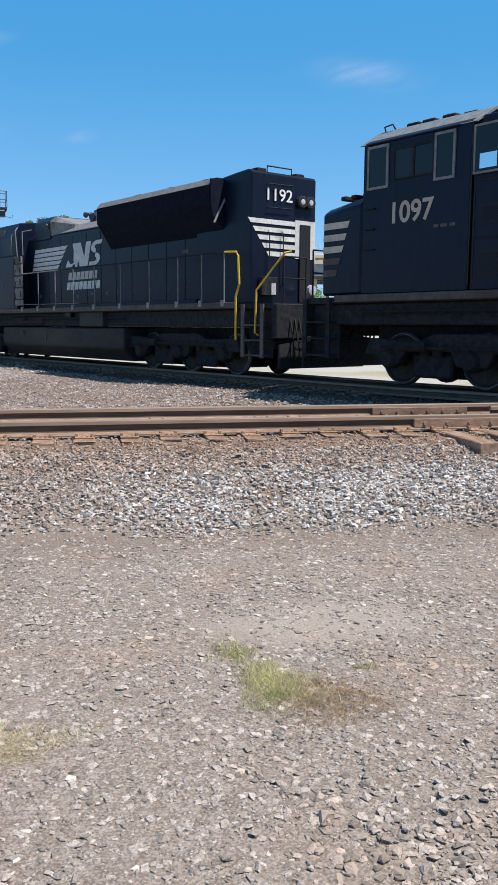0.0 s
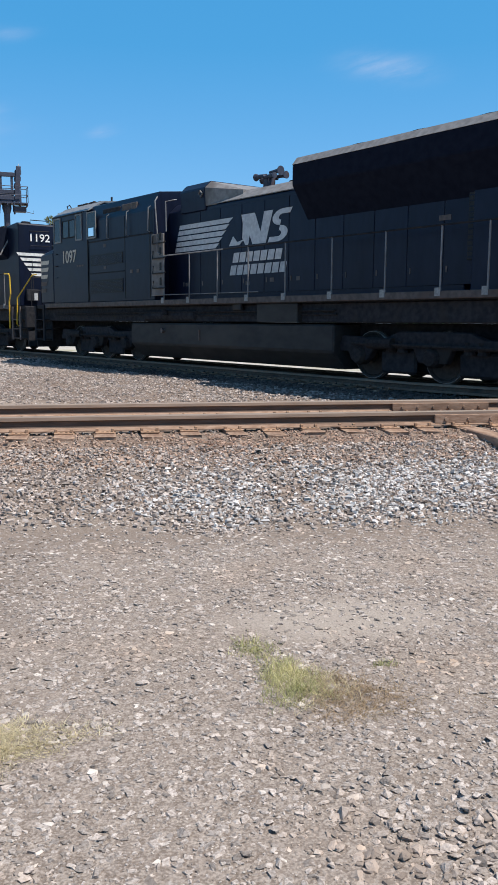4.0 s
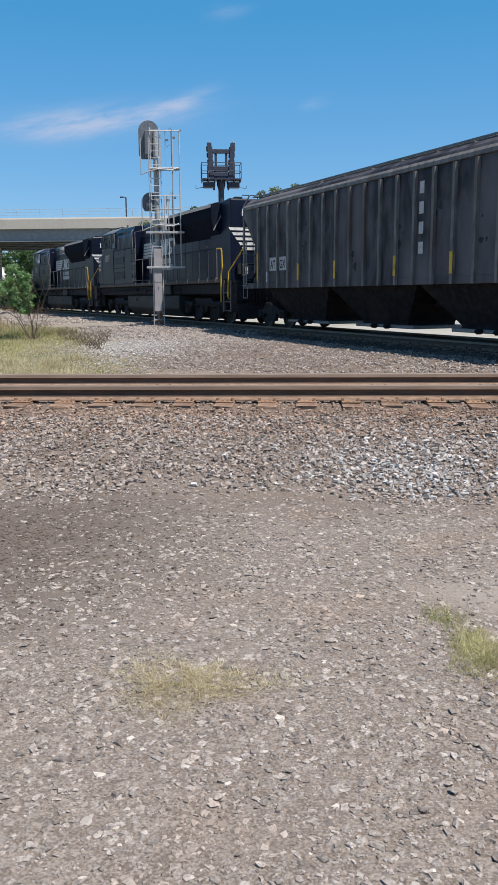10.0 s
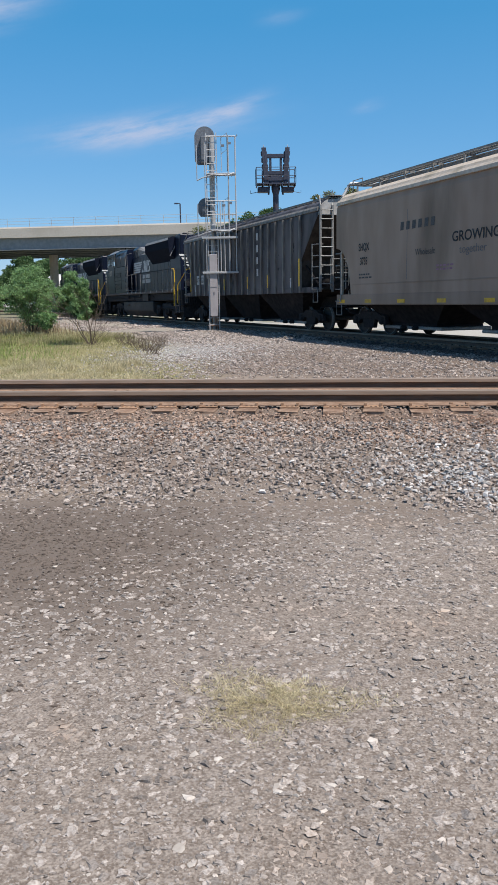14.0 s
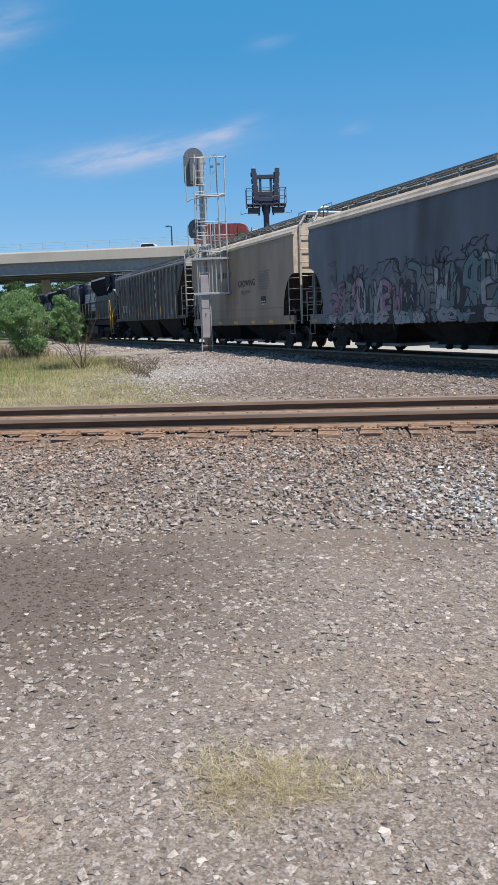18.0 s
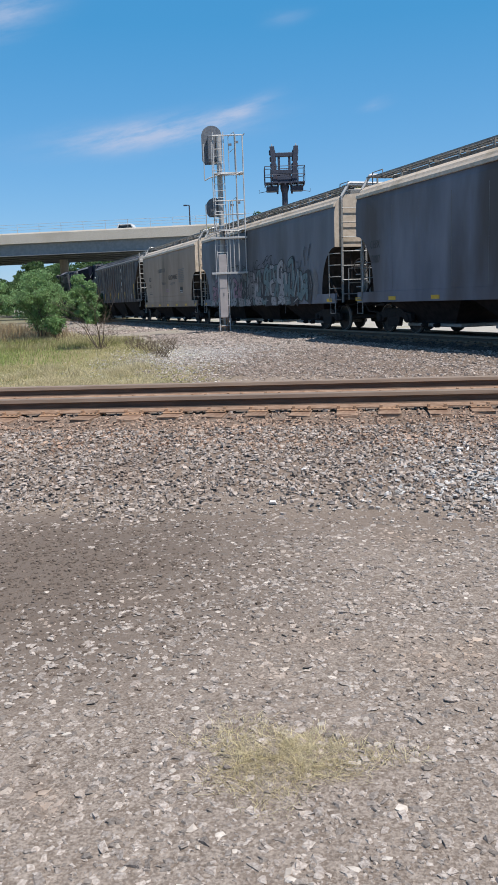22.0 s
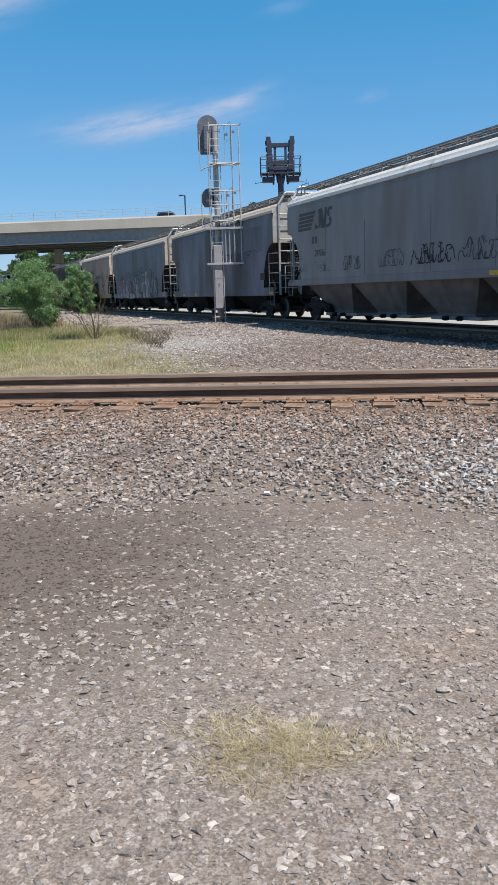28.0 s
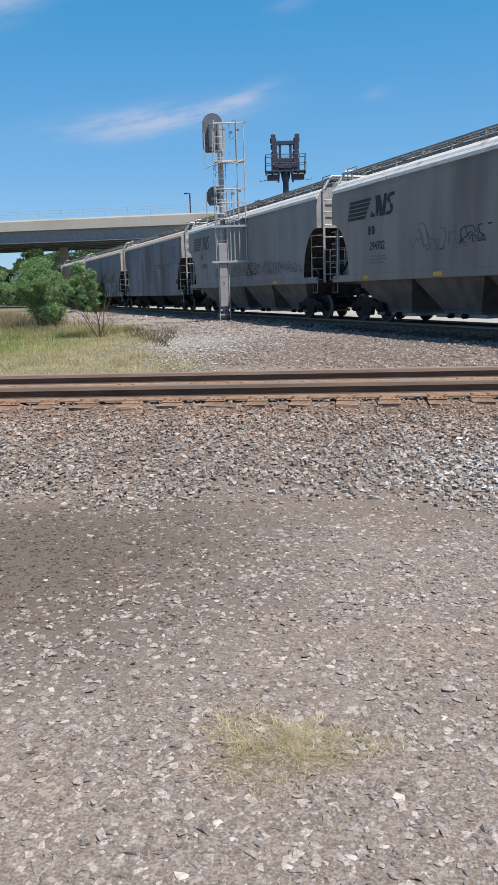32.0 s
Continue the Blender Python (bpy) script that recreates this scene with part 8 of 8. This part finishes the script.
blades("grass_patch", 7600, patch(0.96, -6.7, 0.42, 0.3), (0.01, 0.036), 0.0016, M["straw"], "flattened dry yellow grass patch on the gravel", 22, 3.5)
blades("grass_patch", 420, patch(2.21, -5.88, 0.15, 0.14), (0.02, 0.06), 0.0019, M["weed"], "small green grass tuft on the gravel", 43, 1.6)
blades("grass_patch", 1800, patch(2.31, -6.32, 0.19, 0.33), (0.02, 0.07), 0.0019, M["weed"], "green and yellow grass tuft on the gravel", 23, 2.0)
blades("grass_patch", 1100, patch(2.42, -6.42, 0.22, 0.30), (0.015, 0.055), 0.0017, M["straw"], "dry yellow grass in the green tuft", 44, 3.0)
blades("grass_patch", 2200, patch(2.56, -6.56, 0.29, 0.33), (0.014, 0.045), 0.0017, M["dead"], "dry brown grass patch on the gravel", 24, 4.0)
blades("dry_twigs", 300, patch(2.7, -6.5, 0.5, 0.36), (0.01, 0.03), 0.002, M["dead"], "scattered dead brown stalks on the gravel", 34, 6.0)
blades("grass_patch", 160, patch(2.84, -6.2, 0.08, 0.05), (0.012, 0.04), 0.002, M["weed"], "small green weed on the gravel", 25, 1.0)
blades("grass_patch", 1200, patch(-1.62, -4.5, 0.42, 0.3), (0.02, 0.08), 0.003, M["straw"], "dry grass patch beside the ballast", 26, 2.5)


def make_pipe():
    bm = BM()
    n = 24
    prof = [(0.195, 0.0), (0.195, 1.4), (0.17, 1.4), (0.17, 0.0), (0.02, 0.02)]
    rings = []
    for r, h in prof:
        rings.append([bm.verts.new((r * math.cos(6.283 * k / n), -h, r * math.sin(6.283 * k / n))) for k in range(n)])
    for a, b in zip(rings, rings[1:]):
        for k in range(n):
            bm.faces.new((a[k], a[(k + 1) % n], b[(k + 1) % n], b[k]))
    solo("culvert_pipe", bm, M["plastic"], "open end of a weathered drain pipe lying in the ballast", "pipe", at=pose(-2.72, -0.97, -0.60, 0, 0, 18))


make_pipe()


def make_tank():
    bm = lathe(BM(), [(2.4, -0.7), (2.4, 3.9), (2.2, 4.7), (1.55, 5.4), (0.7, 5.75), (0.05, 5.8)], (0, 0, 0), 24, "z")
    solo("storage_tank", bm, M["car_white"], "white round-topped storage tank beyond the bushes", "tank", at=pose(-46.8, 130.0, 0), smooth=True)


make_tank()


# ---- road vehicles on the overpass ----
def road_wheels(parent, xs, r, half):
    for x in xs:
        for s in (-1, 1):
            w = part("wheel", lathe(BM(), [(r * 0.6, -0.14), (r, -0.12), (r, 0.12), (r * 0.6, 0.14)], (x, s * half, r), 14, "y"), M["rubber"], parent)
            part("rim", lathe(BM(), [(r * 0.55, -0.145), (r * 0.55, 0.145)], (x, s * half, r), 10, "y"), M["pipe"], w)


def make_dump_truck():
    t = thing("dump_truck", "white tractor pulling a dark red dump trailer", "truck")
    part("trailer_body", prism(BM(), [(-4.1, 1.2), (-4.2, 4.05), (2.2, 3.95), (2.9, 3.7), (3.2, 3.0), (3.1, 1.2)], -1.2, 1.2, "y", 0.05), M["red"], t, "dark red dump trailer body")
    for k in range(6):
        for s in (-1, 1):
            part("trailer_rib", box(BM(), -3.9 + k * 1.15, -3.8 + k * 1.15, s * 1.23 - 0.03, s * 1.23 + 0.03, 1.2, 3.85), M["red"], t)
    part("chassis", box(BM(), -4.0, 7.2, -0.5, 0.5, 0.75, 1.15, 0.03), M["car_dark"], t)
    cabp = part("cab", prism(BM(), [(3.7, 1.1), (3.7, 2.95), (4.3, 3.1), (5.2, 2.95), (5.75, 2.1), (7.3, 1.9), (7.5, 1.6), (7.5, 1.0)], -1.1, 1.1, "y", 0.06), M["car_white"], t, "white tractor cab")
    part("window", box(BM(), 4.3, 5.2, -1.12, -1.1, 2.1, 2.75), M["glass"], cabp)
    part("window", box(BM(), 4.3, 5.2, 1.1, 1.12, 2.1, 2.75), M["glass"], cabp)
    part("exhaust_stack", tube(BM(), [(3.5, 0.9, 1.0), (3.5, 0.9, 3.5)], 0.09, 8), M["pipe"], t)
    road_wheels(t, (-3.4, -2.2, 2.9, 4.1, 6.7), 0.5, 1.0)
    return t


def make_car(label, paint, tall=1.5):
    t = thing("car", label, "car")
    part("body", prism(BM(), [(-2.2, 0.35), (-2.25, 0.85), (-1.9, 1.0), (1.1, 0.95), (2.1, 0.8), (2.25, 0.4)], -0.88, 0.88, "y", 0.05), paint, t)
    cb = part("cabin", prism(BM(), [(-2.0, 0.98), (-1.5, tall), (0.3, tall), (1.1, 0.96)], -0.78, 0.78, "y", 0.04), paint, t)
    for s in (-1, 1):
        part("window", prism(BM(), [(-1.7, 1.02), (-1.35, tall - 0.1), (0.2, tall - 0.1), (0.75, 1.02)], s * 0.79 - 0.008, s * 0.79 + 0.008, "y"), M["glass"], cb)
    road_wheels(t, (-1.4, 1.4), 0.33, 0.8)
    return t


DUMP = make_dump_truck()
CARS = [make_car("white car crossing the overpass", M["car_white"], 1.9), make_car("white van crossing the overpass", M["car_white"], 2.0), make_car("dark car crossing the overpass", M["car_dark"], 2.0)]


# ---- what moves ----
def motions():
    def gauge(u):
        x, y, h = on_curve(u)
        return Vector((x, y, rail_z(u) + 0.12))

    times = [0, 0.1, 0.25] + [0.5 * k for k in range(1, 64)] + [31.75, 31.9, 32.0]
    for ob, c, half in TRAIN:
        rows = []
        for t in times:
            u = c + travelled(t)
            a, b = gauge(u + half), gauge(u - half)
            m = (a + b) / 2
            d = a - b
            rows.append((t, pose(m.x, m.y, m.z, 0, 0, math.degrees(math.atan2(d.y, d.x)))))
        walk(ob, rows)
    for ws, r, x in WHEELS:
        walk(ws, [(0.1 * k, Matrix.Translation((x, 0, r)) @ Matrix.Rotation(travelled(0.1 * k) / r, 4, "Y")) for k in range(321)])
    deck = 9.954
    walk(DUMP, [(t, pose(-34.0 + 20.5 * (t - 17.0), 105.5, deck)) for t in (0, 8, 16, 24, 32)])
    walk(CARS[0], [(t, pose(-37.9 + 18.0 * (t - 17.2), 105.5, deck)) for t in (0, 8, 16, 24, 32)])
    walk(CARS[1], [(t, pose(-29.1 + 22.0 * (t - 22.0), 105.5, deck)) for t in (0, 8, 16, 24, 32)])
    walk(CARS[2], [(t, pose(-22.9 + 25.0 * (t - 28.0), 105.5, deck)) for t in (0, 8, 16, 24, 32)])


motions()
